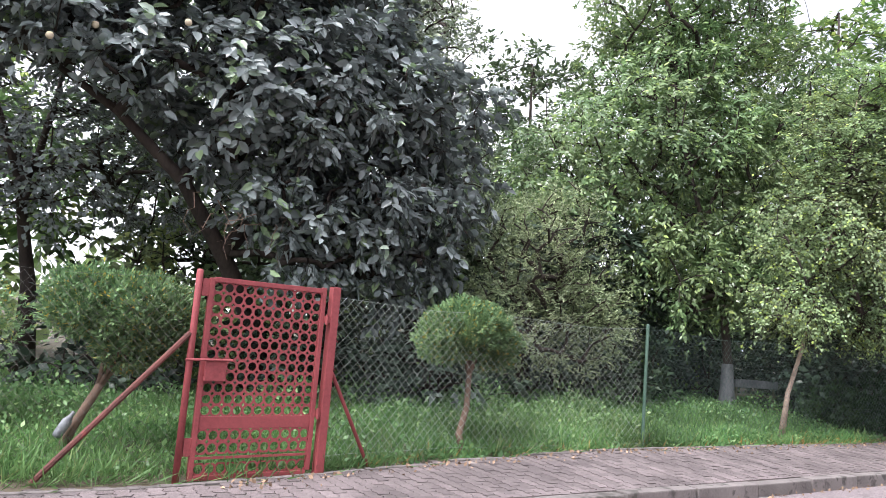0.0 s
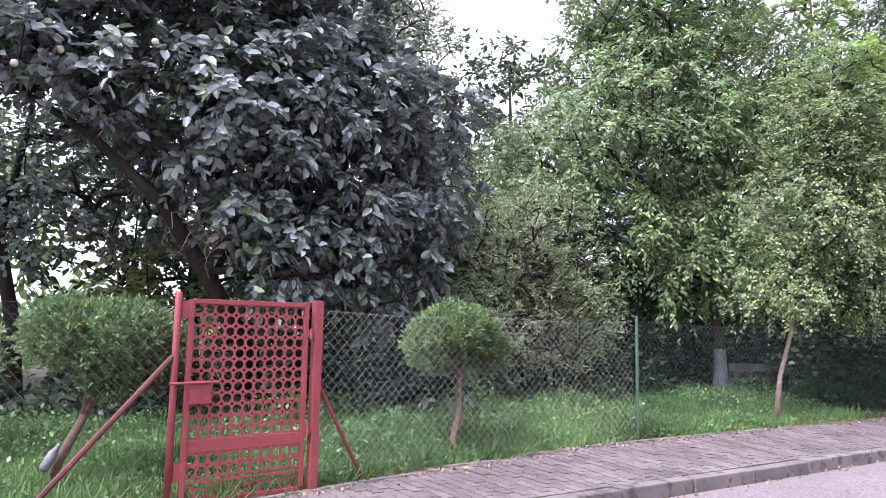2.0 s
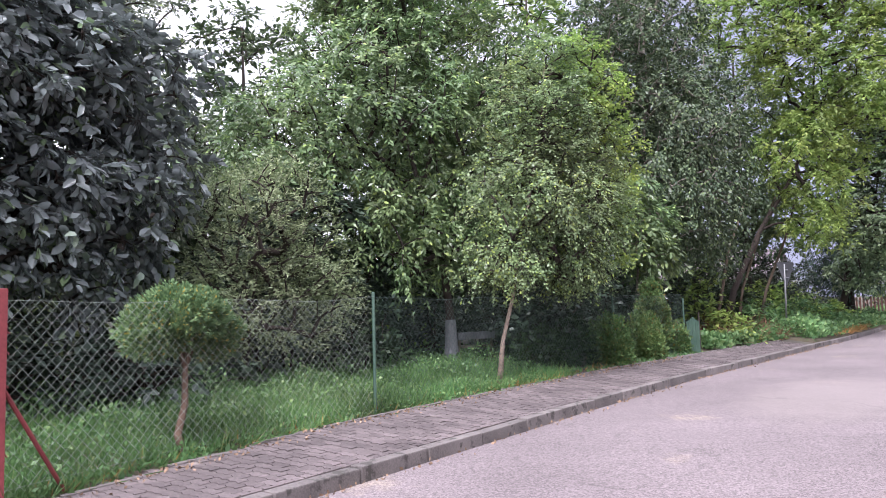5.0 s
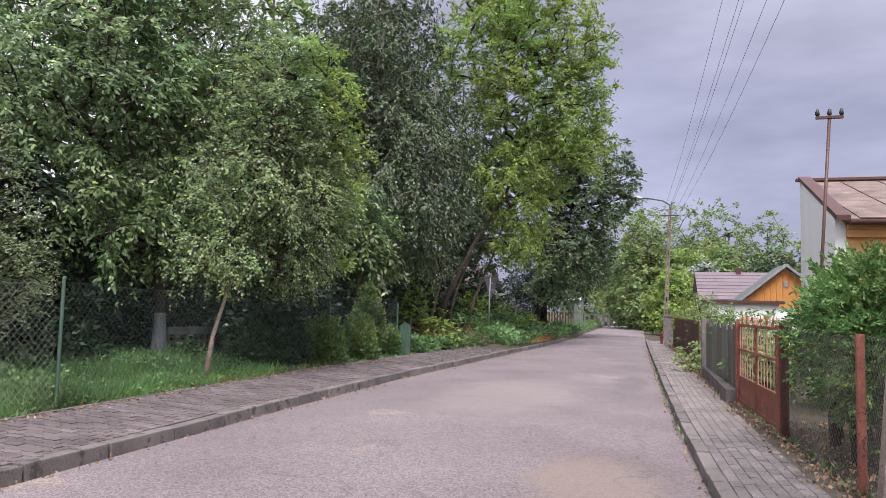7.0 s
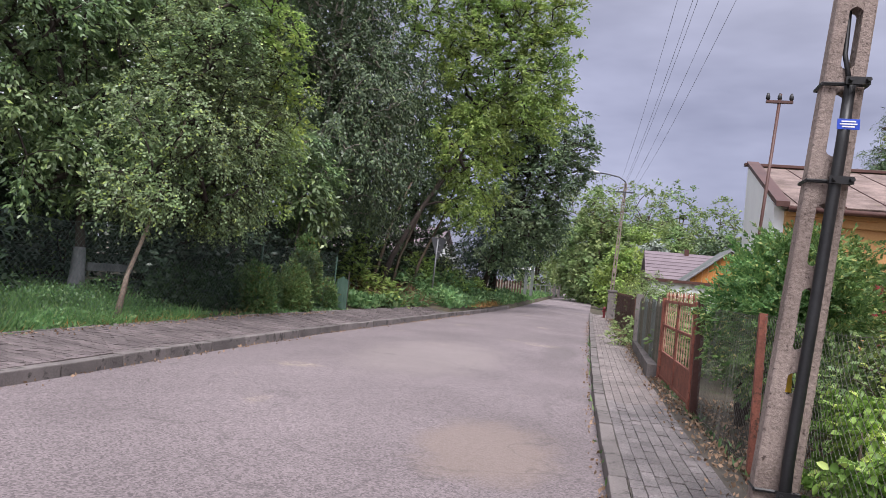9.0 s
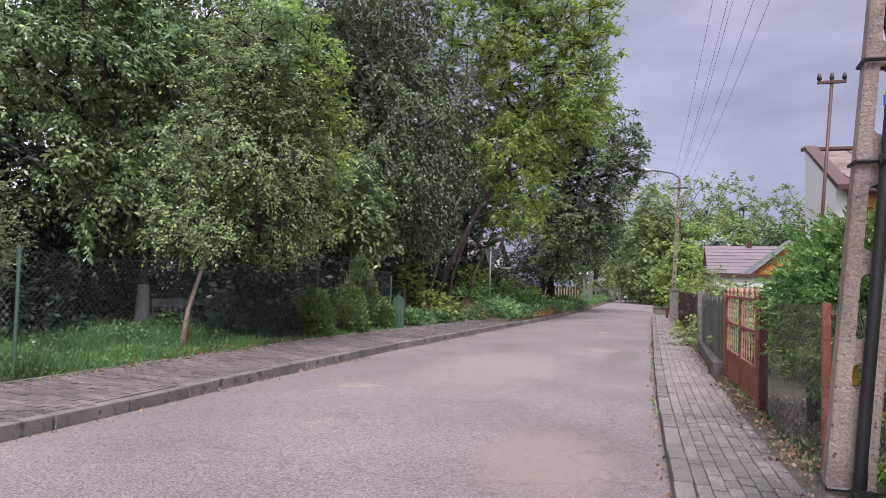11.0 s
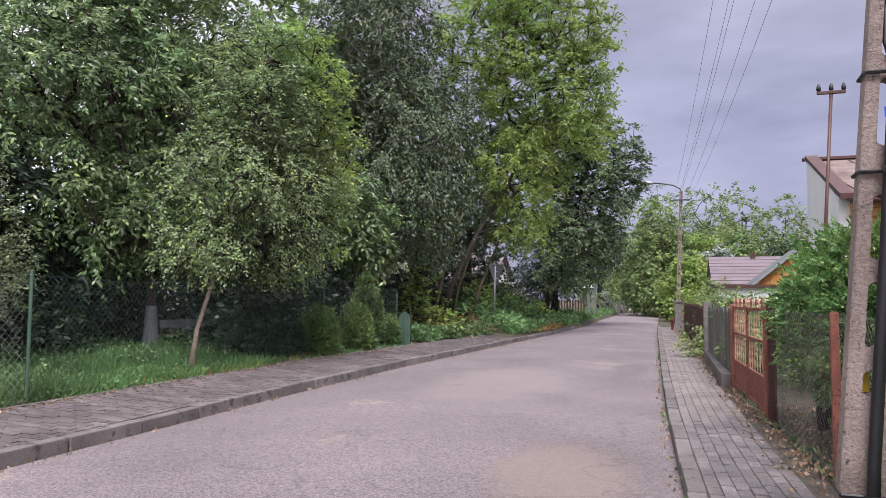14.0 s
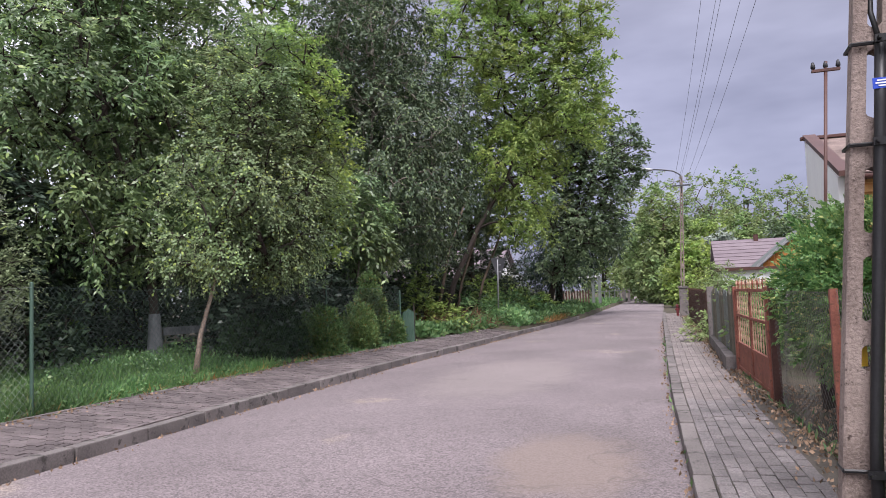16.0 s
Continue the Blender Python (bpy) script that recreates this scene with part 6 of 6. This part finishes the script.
def gable_house(name, label, x0, x1, y0, y1, ze, zr, wall_m, roof_m, ridge="x", over=0.35, windows=()):
    h = thing(name, ((x0 + x1) / 2, (y0 + y1) / 2, 0.05), label, "house")
    if ridge == "x":
        ym = (y0 + y1) / 2
        part("wall", Shape().box((x0, y0, 0), (x1, y1, ze)).add([(x0, y0, ze), (x0, y1, ze), (x0, ym, zr)], [(0, 2, 1)]).add([(x1, y0, ze), (x1, y1, ze), (x1, ym, zr)], [(0, 1, 2)]), wall_m, h)
        for s, ya in ((1, y0), (-1, y1)):
            e, t = ya - s * over, 0.12
            dz = (zr - ze) / abs(ym - ya) * over
            part("roof", Shape().add([(x0 - over, e, ze - dz), (x1 + over, e, ze - dz), (x1 + over, ym, zr), (x0 - over, ym, zr), (x0 - over, e, ze - dz + t), (x1 + over, e, ze - dz + t), (x1 + over, ym, zr + t), (x0 - over, ym, zr + t)],
                 [(0, 3, 2, 1), (4, 5, 6, 7), (0, 1, 5, 4), (1, 2, 6, 5), (2, 3, 7, 6), (3, 0, 4, 7)]), roof_m, h)
    else:
        xm = (x0 + x1) / 2
        part("wall", Shape().box((x0, y0, 0), (x1, y1, ze)).add([(x0, y0, ze), (x1, y0, ze), (xm, y0, zr)], [(0, 1, 2)]).add([(x0, y1, ze), (x1, y1, ze), (xm, y1, zr)], [(0, 2, 1)]), wall_m, h)
        for s, xa in ((1, x0), (-1, x1)):
            e, t = xa - s * over, 0.14
            dz = (zr - ze) / abs(xm - xa) * over
            part("roof", Shape().add([(e, y0 - over, ze - dz), (e, y1 + over, ze - dz), (xm, y1 + over, zr), (xm, y0 - over, zr), (e, y0 - over, ze - dz + t), (e, y1 + over, ze - dz + t), (xm, y1 + over, zr + t), (xm, y0 - over, zr + t)],
                 [(0, 1, 2, 3), (4, 7, 6, 5), (0, 4, 5, 1), (1, 5, 6, 2), (2, 6, 7, 3), (3, 7, 4, 0)]), roof_m, h)
    for a, b in windows:
        w = part("window", Shape().box(a, b), M_PAINTW, h, bevel=0.01)
        part("pane", Shape().box((a[0] + 0.06, a[1] - 0.012, a[2] + 0.06), (b[0] - 0.06, a[1] - 0.002, b[2] - 0.06)), M_GLASSD, w)
    return h


tile_house = gable_house("house", "grey-white bungalow with a mauve tiled roof", 2.9, 9.0, 43.0, 50, 2.15, 3.95, M_WHITE, M_TILE)
for j in range(9):
    f = j / 9
    yy, zz = 42.65 + f * 3.85, 1.98 + f * 1.97
    part("tile_course", Shape().tube([(2.55, yy, zz + 0.13), (9.35, yy, zz + 0.13)], 0.022, 5), M_TILE, tile_house)
chim = part("chimney", Shape().box((4.95, 46.2, 3.7), (5.2, 46.5, 4.32)), M_BROWN, tile_house)
gabled = gable_house("house", "small pale house with an orange boarded gable", 4.2, 7.9, 36.5, 39.4, 2.25, 3.78, M_WHITE, M_TIN, "y", 0.3)
for i in range(13):
    xa, xb = 4.3 + i * 0.27, 4.3 + i * 0.27 + 0.255
    top = [3.74 - 0.83 * abs(v - 6.05) for v in (xa, xb)]
    part("board", Shape().prism([(xa, 1.85), (xb, 1.85), (xb, top[1]), (xa, top[0])], -0.02, 0.02, Matrix.Translation((0, 36.47, 0)) @ Matrix.Rotation(math.pi / 2, 4, "X")), M_ORANGE, gabled, "orange-stained gable board" if i == 0 else "")
part("ornament", Shape().box((5.95, 36.40, 2.85), (6.15, 36.446, 3.1)), M_STEEL, gabled, bevel=0.01)
for s_ in (-1, 1):
    part("barge_board", Shape().prism([(6.05, 3.80), (6.05, 3.95), (6.05 + s_ * 2.15, 2.17), (6.05 + s_ * 2.15, 2.02)][::-s_], -0.02, 0.02, Matrix.Translation((0, 36.17, 0)) @ Matrix.Rotation(math.pi / 2, 4, "X")), M_STEEL, gabled, "pale barge board")
shed = thing("shed", (3.2, 33.5, 0.05), "low pale grey shed with a flat brown roof edge", "shed")
part("wall", Shape().box((2.2, 31.8, 0), (5.0, 35.0, 1.95)), M_WHITE, shed)
part("roof", Shape().box((2.0, 31.6, 1.95), (5.2, 35.2, 2.07)), M_BROWN, shed)
wh = gable_house("house", "white house half hidden by dark spruces", -20, -11.5, 47, 54, 2.7, 4.6, M_WHITE, M_TILE, "x", 0.4, windows=(((-15.2, 46.94, 1.0), (-14.0, 46.997, 2.2)), ((-13.4, 46.94, 1.0), (-12.2, 46.997, 2.2))))
porch = thing("porch", (-8.0, 43.2, 0.1), "white porch roof on posts beside the spruces", "porch")
part("roof", Shape().box((-10.4, 41.5, 2.15), (-8.4, 44.2, 2.4)), M_WHITE, porch)
for x in (-10.3, -9.3, -8.55):
    part("post", Shape().box((x, 41.6, 0), (x + 0.12, 41.72, 2.15)), M_WHITE, porch)
ent = thing("gate_canopy", (-5.6, 53, 0.1), "white entrance canopy on square pillars by the street", "canopy")
part("roof", Shape().box((-6.6, 51.6, 2.25), (-4.9, 54, 2.4)), M_WHITE, ent)
for x in (-5.4, -4.95):
    part("pillar", Shape().box((x, 51.8, 0), (x + 0.2, 52.0, 2.35)), M_TIN, ent)
for i in range(12):
    x = -7.6 + i * 0.19
    part("picket", Shape().box((x, 50.0 + i * 0.02, 0.1), (x + 0.1, 50.03 + i * 0.02, 1.35)), M_PLANK, ent)
farf = thing("far_gate", (-5, 72, 0.1), "pale metal gate between white posts far down the street", "gate")
for i in range(7):
    part("bar", Shape().box((-7.4 + i * 0.5, 72, 0.1), (-7.3 + i * 0.5, 72.06, 1.2)), M_TIN, farf)
for z in (0.3, 1.1):
    part("rail", Shape().box((-7.5, 71.98, z), (-4.0, 72.04, z + 0.08)), M_TIN, farf)
for x in (-4.1, -4.6):
    part("post", Shape().box((x, 71.5, 0), (x + 0.25, 71.75, 1.4)), M_KERB, farf)

# ---- plants on the right ----
hedge = thuja("thuja_hedge", "tall feathery light green thuja behind the chain-link", [(1.9, 7.35, 1.48, 0.55, 0.8, 0.52), (1.64, 7.85, 1.25, 0.34, 0.46, 0.56), (2.05, 6.75, 1.15, 0.5, 0.6, 0.55), (1.7, 7.0, 1.0, 0.26, 0.7, 0.52), (2.0, 7.3, 1.86, 0.36, 0.5, 0.24), (2.4, 7.6, 1.7, 0.42, 0.52, 0.36)], L_SUMAC, 51, 85000,
      [(2.0, 7.2, 0.05), (2.0, 7.15, 0.6), (1.95, 7.1, 1.2)], 0.05, length=0.044, width=0.022, fan=3.2, category="thuja", jag=0.24, forks=5, frond=21, lift=-0.2)
for i in range(9):
    y = 6.0 + i * 0.28
    part("stem", Shape().tube([(1.62 + 0.1 * (i % 3), y, -0.05), (1.6 + 0.1 * (i % 3), y + 0.05, 0.4), (1.66 + 0.1 * (i % 3), y, 1.0)], [0.035, 0.03, 0.015], 6), M_BARK, hedge, "dark bare stem")
tree("garden_shrub", "tangled green garden shrub behind the wire fence", [(2.3, 4.7, 0.05), (2.3, 4.7, 0.6), (2.3, 4.8, 1.0)], 0.03,
     [(2.2, 5.0, 0.75, 0.7, 0.9, 0.5), (2.6, 4.0, 0.75, 0.7, 0.9, 0.5), (2.9, 5.6, 0.9, 0.8, 1.0, 0.5), (3.0, 4.6, 0.8, 0.6, 0.8, 0.6), (3.2, 5.6, 1.1, 0.5, 0.8, 0.45), (2.9, 3.4, 0.75, 0.6, 0.8, 0.6)], 220, 0.16, L_BUSH, M_BARK2, 52, twigs=8, per=9, reach=0.27, length=0.065, width=0.035, droop=0.3, category="shrub", stem="stem", crown="foliage", thin=0.004)
hydra = tree("hydrangea", "hydrangea bush with pale green flower heads", [(1.9, 3.4, 0.05), (1.9, 3.5, 0.4), (1.95, 3.6, 0.6)], 0.02,
     [(1.75, 4.0, 0.5, 0.4, 0.7, 0.42), (1.8, 3.2, 0.52, 0.42, 0.6, 0.42), (2.4, 3.3, 0.55, 0.6, 0.7, 0.45), (1.85, 2.5, 0.5, 0.4, 0.5, 0.42), (2.2, 4.3, 0.55, 0.5, 0.6, 0.45)], 190, 0.14, L_LIME, M_BARK2, 53, twigs=7, per=8, reach=0.2, length=0.075, width=0.05, droop=0.3, category="shrub", stem="stem", crown="foliage", broad=True, thin=0.004)
hr = np.random.default_rng(54)
for i in range(64):
    cx, cy, cz = (1.6 + hr.uniform(0, 1.5), 2.3 + hr.uniform(0, 2.3), 0.42 + hr.uniform(0, 0.42))
    d = unit(hr.normal(size=(120, 3)))
    rr = 0.075 if i % 4 else 0.11
    fl = part("flower_head", leaf_mesh("flower_head", np.array([cx, cy, cz]) + d * rr * np.array([1, 1, 0.8]) * hr.uniform(0.6, 1, (120, 1)), d + hr.normal(size=(120, 3)) * 0.8, d, np.full(120, 0.034), np.full(120, 0.03), L_FLOWER if i % 9 == 4 else L_HYDR), None, hydra, "white flower head" if i % 9 == 4 else "pale green flower head")
RB = ((1.7, 12.6, 0.9, 0.7, L_BUSH), (2.6, 11.0, 1.0, 1.0, L_SUMAC), (3.4, 13.4, 1.2, 1.2, L_SUMAC), (1.75, 15.2, 1.0, 0.8, L_BUSH), (1.6, 18.6, 1.0, 0.9, L_FAR), (1.8, 22, 1.1, 1.0, L_FAR), (1.7, 26, 1.3, 1.1, L_FAR), (1.5, 30, 1.2, 1.1, L_ASH), (2.6, 37, 1.7, 1.5, L_FAR), (0.75, 17.6, 0.4, 0.4, L_FAR), (4.6, 9.0, 1.3, 1.1, L_SUMAC), (3.4, 8.6, 0.9, 1.0, L_BUSH), (1.6, 38, 1.8, 1.3, L_ASH))
for i, (x, y, h, w, lf) in enumerate(RB):
    tree("garden_bush", "leafy green garden bush behind the street fence", [(x, y, 0.05), (x, y + 0.05, h * 0.5), (x, y, h)], 0.03, [(x, y, h * 0.8, w * 0.75, w * 0.9, h * 0.75), (x + 0.1, y + w * 0.4, h * 0.5, w * 0.6, w * 0.6, h * 0.45)],
         70, 0.2, lf, M_BARK2, 120 + i, twigs=7, per=6, reach=0.34, length=0.10, width=0.05, droop=0.35, category="bush", group="garden bushes", stem="stem", crown="foliage", thin=0.005)

# ---- trees behind the houses and at the end of the street ----
for x, y, h, s in ((12.7, 30, 14.0, 1), (15.5, 31, 15.5, 2), (14, 27, 12.5, 5)):
    tree("pine_tree", "tall dark pine behind the yellow outbuilding", [(x, y, 0), (x, y, h * 0.5), (x + 0.1, y, h * 0.95)], 0.2, [(x, y, h * 0.86, 1.3, 1.3, h * 0.12), (x + 0.2, y, h * 0.68, 2.2, 2.2, h * 0.13), (x - 0.4, y, h * 0.52, 2.0, 2.0, h * 0.12)],
         185, 0.4, L_PINE, M_BARK2, 60 + s, twigs=8, per=10, reach=0.62, length=0.24, width=0.07, droop=0.0, lift=0.3, group="trees behind the outbuilding")
tree("spruce_tree", "young blue-green spruce behind the outbuilding roof", [(10.4, 30, 0), (10.4, 30, 5), (10.4, 30, 9.4)], 0.12, [(10.4, 30, 8.6, 0.35, 0.35, 0.9), (10.4, 30, 7.2, 0.9, 0.9, 0.9), (10.4, 30, 5.6, 1.5, 1.5, 1.1)], 150, 0.3, L_MID, M_BARK2, 64, twigs=9, per=9, reach=0.45, length=0.16, width=0.03, droop=0.5, lift=-0.1)
for x, y, h, w, lf, s in ((12.2, 26, 10.2, 3.2, L_FAR, 1), (15, 24, 7.2, 2.6, L_ASH, 2), (18, 28, 9, 3, L_FAR, 3), (8.6, 25.5, 5.4, 1.2, L_FAR, 4)):
    tree("garden_tree", "leafy tree behind the yellow outbuilding", [(x, y, 0), (x, y, h * 0.4), (x, y, h * 0.8)], 0.15, [(x, y, h * 0.68, w, w, h * 0.3), (x - 1, y, h * 0.45, w * 0.8, w * 0.8, h * 0.25), (x + 1, y, h * 0.45, w * 0.8, w * 0.8, h * 0.25)],
         170, 0.45, lf, M_BARK2, 140 + s, twigs=8, per=8, reach=0.65, length=0.17, width=0.09, droop=0.35, group="trees behind the outbuilding")
FAR = ((-3.2, 82, 13.5, 4.0, L_FAR), (0.5, 90, 16.0, 4.2, L_FAR), (4.5, 84, 14.4, 3.8, L_FAR), (8.2, 88, 15.4, 4.0, L_BUSH), (12.2, 84, 12.8, 3.8, L_FAR), (-7.5, 84, 11.0, 4.0, L_FAR), 
       (-1.6, 66, 7.6, 2.8, L_FAR), (2.6, 64, 7.2, 2.6, L_ASH), (5.6, 66, 8.0, 2.8, L_FAR), (9.6, 62, 7.0, 2.6, L_MID), (3.6, 56, 5.2, 1.8, L_SILVER), (13, 60, 8.0, 3.0, L_FAR), (1.6, 52, 4.4, 1.6, L_ASH), (-1.5, 78, 5.0, 3.2, L_FAR), (1.0, 70, 4.5, 2.6, L_FAR), (-0.4, 62, 10.0, 2.5, L_FAR))
for i, (x, y, h, w, lf) in enumerate(FAR):
    tree("far_tree", "leafy tree closing the far end of the street", [(x, y, 0), (x, y, h * 0.3), (x + 0.2, y, h * 0.7)], 0.2, [(x, y, h * 0.72, w * 0.8, w * 0.8, h * 0.27), (x - w * 0.4, y, h * 0.45, w * 0.75, w * 0.75, h * 0.3), (x + w * 0.4, y, h * 0.45, w * 0.75, w * 0.75, h * 0.3), (x, y - 0.6, h * 0.25, w * 0.9, w * 0.9, h * 0.22)],
         215, 0.48, lf, M_BARK2, 160 + i, twigs=7, per=5, reach=0.85, length=0.31, width=0.21, droop=0.3, group="trees at the end of the street", thin=0.012, shell=0.4)


# ---- pavers, litter: last ----
def zigzag(w, d):
    """Outline of a zigzag paver."""
    a = 0.024
    top = [(-w / 2 + w * i / 4, d / 2 + (a if i % 2 else 0) - a / 2) for i in range(5)]
    low = [(-w / 2 + w * i / 4, -d / 2 + (a if i % 2 else 0) - a / 2) for i in range(5)]
    return low + top[::-1]


def slope_left(x, y):
    a, b = back_left(y), kerb_left(y) - 0.15
    return back_z(y) + (0.093 - back_z(y)) * (x - a) / (b - a)


zz = Shape().prism(zigzag(0.2095, 0.1035), -0.05, 0).mesh("paver", M_PAVER)
rest = Shape()
out = zigzag(0.2095, 0.1035)
prng = random.Random(3)
near = []
for j in range(int(30.8 / 0.111)):
    yj = -7.9 + j * 0.111
    wide = kerb_left(yj) - 0.155 - back_left(yj) - 0.02
    n = int(wide / 0.217)
    if j % 2:
        rest.prism([(u * 0.5, v) for u, v in out], -0.03, 0, Matrix.Translation((kerb_left(yj) - 0.155 - 0.054, yj, slope_left(kerb_left(yj) - 0.2, yj))))
    for i in range(n + 2):
        x = kerb_left(yj) - 0.155 - 0.108 - i * 0.217 - (0.108 if j % 2 else 0)
        if x < back_left(yj) - 0.04:
            continue
        near.append((x, yj))
near.sort(key=lambda p: abs(p[1] - 5.6))
for k, (x, yj) in enumerate(near):
    m = Matrix.Translation((x, yj, slope_left(x, yj) + prng.uniform(-0.003, 0.004))) @ Euler((prng.uniform(-0.012, 0.012), (back_z(yj) - 0.093) / 1.4 + prng.uniform(-0.012, 0.012), prng.uniform(-0.01, 0.01))).to_matrix().to_4x4()
    if k < 300:
        ob = new("paver", zz)
        ob.matrix_basis, ob.parent = m, pave_left
    else:
        rest.prism(out, -0.03, 0, m)
ob = part("pavers", rest, M_PAVER_I, pave_left, kind="stuff")
rect = [(-0.0475, -0.0975), (0.0475, -0.0975), (0.0475, 0.0975), (-0.0475, 0.0975)]
rz_ = Shape().prism(rect, -0.05, 0).mesh("paver", M_PAVER_R, bevel=0.003)
rz_old = Shape().prism(rect, -0.05, 0).mesh("paver", M_PAVER_D, bevel=0.005)
rest2, rest_old, near2 = Shape(), Shape(), []
for i in range(10):
    for j in range(int(44.2 / 0.2015)):
        yj = -7.9 + j * 0.2015 + (0.1 if i % 2 else 0)
        if kerb_right(yj) + 0.235 + i * 0.1005 < fence_right(yj) - 0.17:
            near2.append((kerb_right(yj) + 0.137 + 0.05 + i * 0.1005, yj))
near2.sort(key=lambda p: abs(p[1] - 6.0))
for k, (x, yj) in enumerate(near2):
    old = yj < 8.5 + 0.12 * math.sin(x * 9)
    w = 0.03 if old else 0.013
    m = Matrix.Translation((x + prng.uniform(-1, 1) * w * 0.08, yj + prng.uniform(-1, 1) * w * 0.25, 0.084 + prng.uniform(-0.1, 0.13) * w)) @ Euler((prng.uniform(-w, w), prng.uniform(-w, w), 0.035 + prng.uniform(-w, w))).to_matrix().to_4x4()
    if k < 300:
        ob = new("paver", rz_old if old else rz_)
        ob.matrix_basis, ob.parent = m, pave_right
    else:
        (rest_old if old else rest2).prism(rect, -0.03, 0, m)
part("pavers", rest2, M_PAVER_RI, pave_right, kind="stuff")
part("pavers", rest_old, M_PAVER_DI, pave_right, kind="stuff")

# dry leaves along kerbs and fences
lp = []
for _ in range(3400):
    y = prng.uniform(3, 34)
    lp.append((fence_right(y) + 0.03 - abs(prng.gauss(0, 0.15)), y, 0.095))
for _ in range(350):
    y = prng.uniform(3, 30)
    lp.append((kerb_right(y) - abs(prng.gauss(0, 0.06)) - 0.01, y, -0.034))
for _ in range(450):
    y = prng.uniform(3, 26)
    lp.append((kerb_left(y) + abs(prng.gauss(0, 0.07)) + 0.01, y, -0.034))
for _ in range(500):
    y = prng.uniform(0.5, 16)
    x = back_left(y) + abs(prng.gauss(0, 0.12)) + 0.03
    lp.append((x, y, slope_left(x, y) + 0.006))
for _ in range(2600):
    lp.append((prng.uniform(1.3, 2.7), prng.uniform(3.2, 9.5), 0.10))
lit = scatter("leaf_litter", "dry fallen leaves along the kerbs and fences", np.array(lp), M_LITTER, 91, 0.045, 0.03, 0.05, 1.0, "leaf litter")
wp = []
for _ in range(700):
    y = prng.uniform(4, 34)
    wp.append((fence_right(y) + abs(prng.gauss(0, 0.1)) - 0.03, y, 0.08))
for _ in range(60):
    y = prng.uniform(4, 20)
    wp.append((kerb_right(y) - 0.015, y, 0.0))
scatter("weeds", "small weeds at the foot of the street fence", np.array(wp), L_WEED, 92, 0.1, 0.022, 1.0, 0.6)
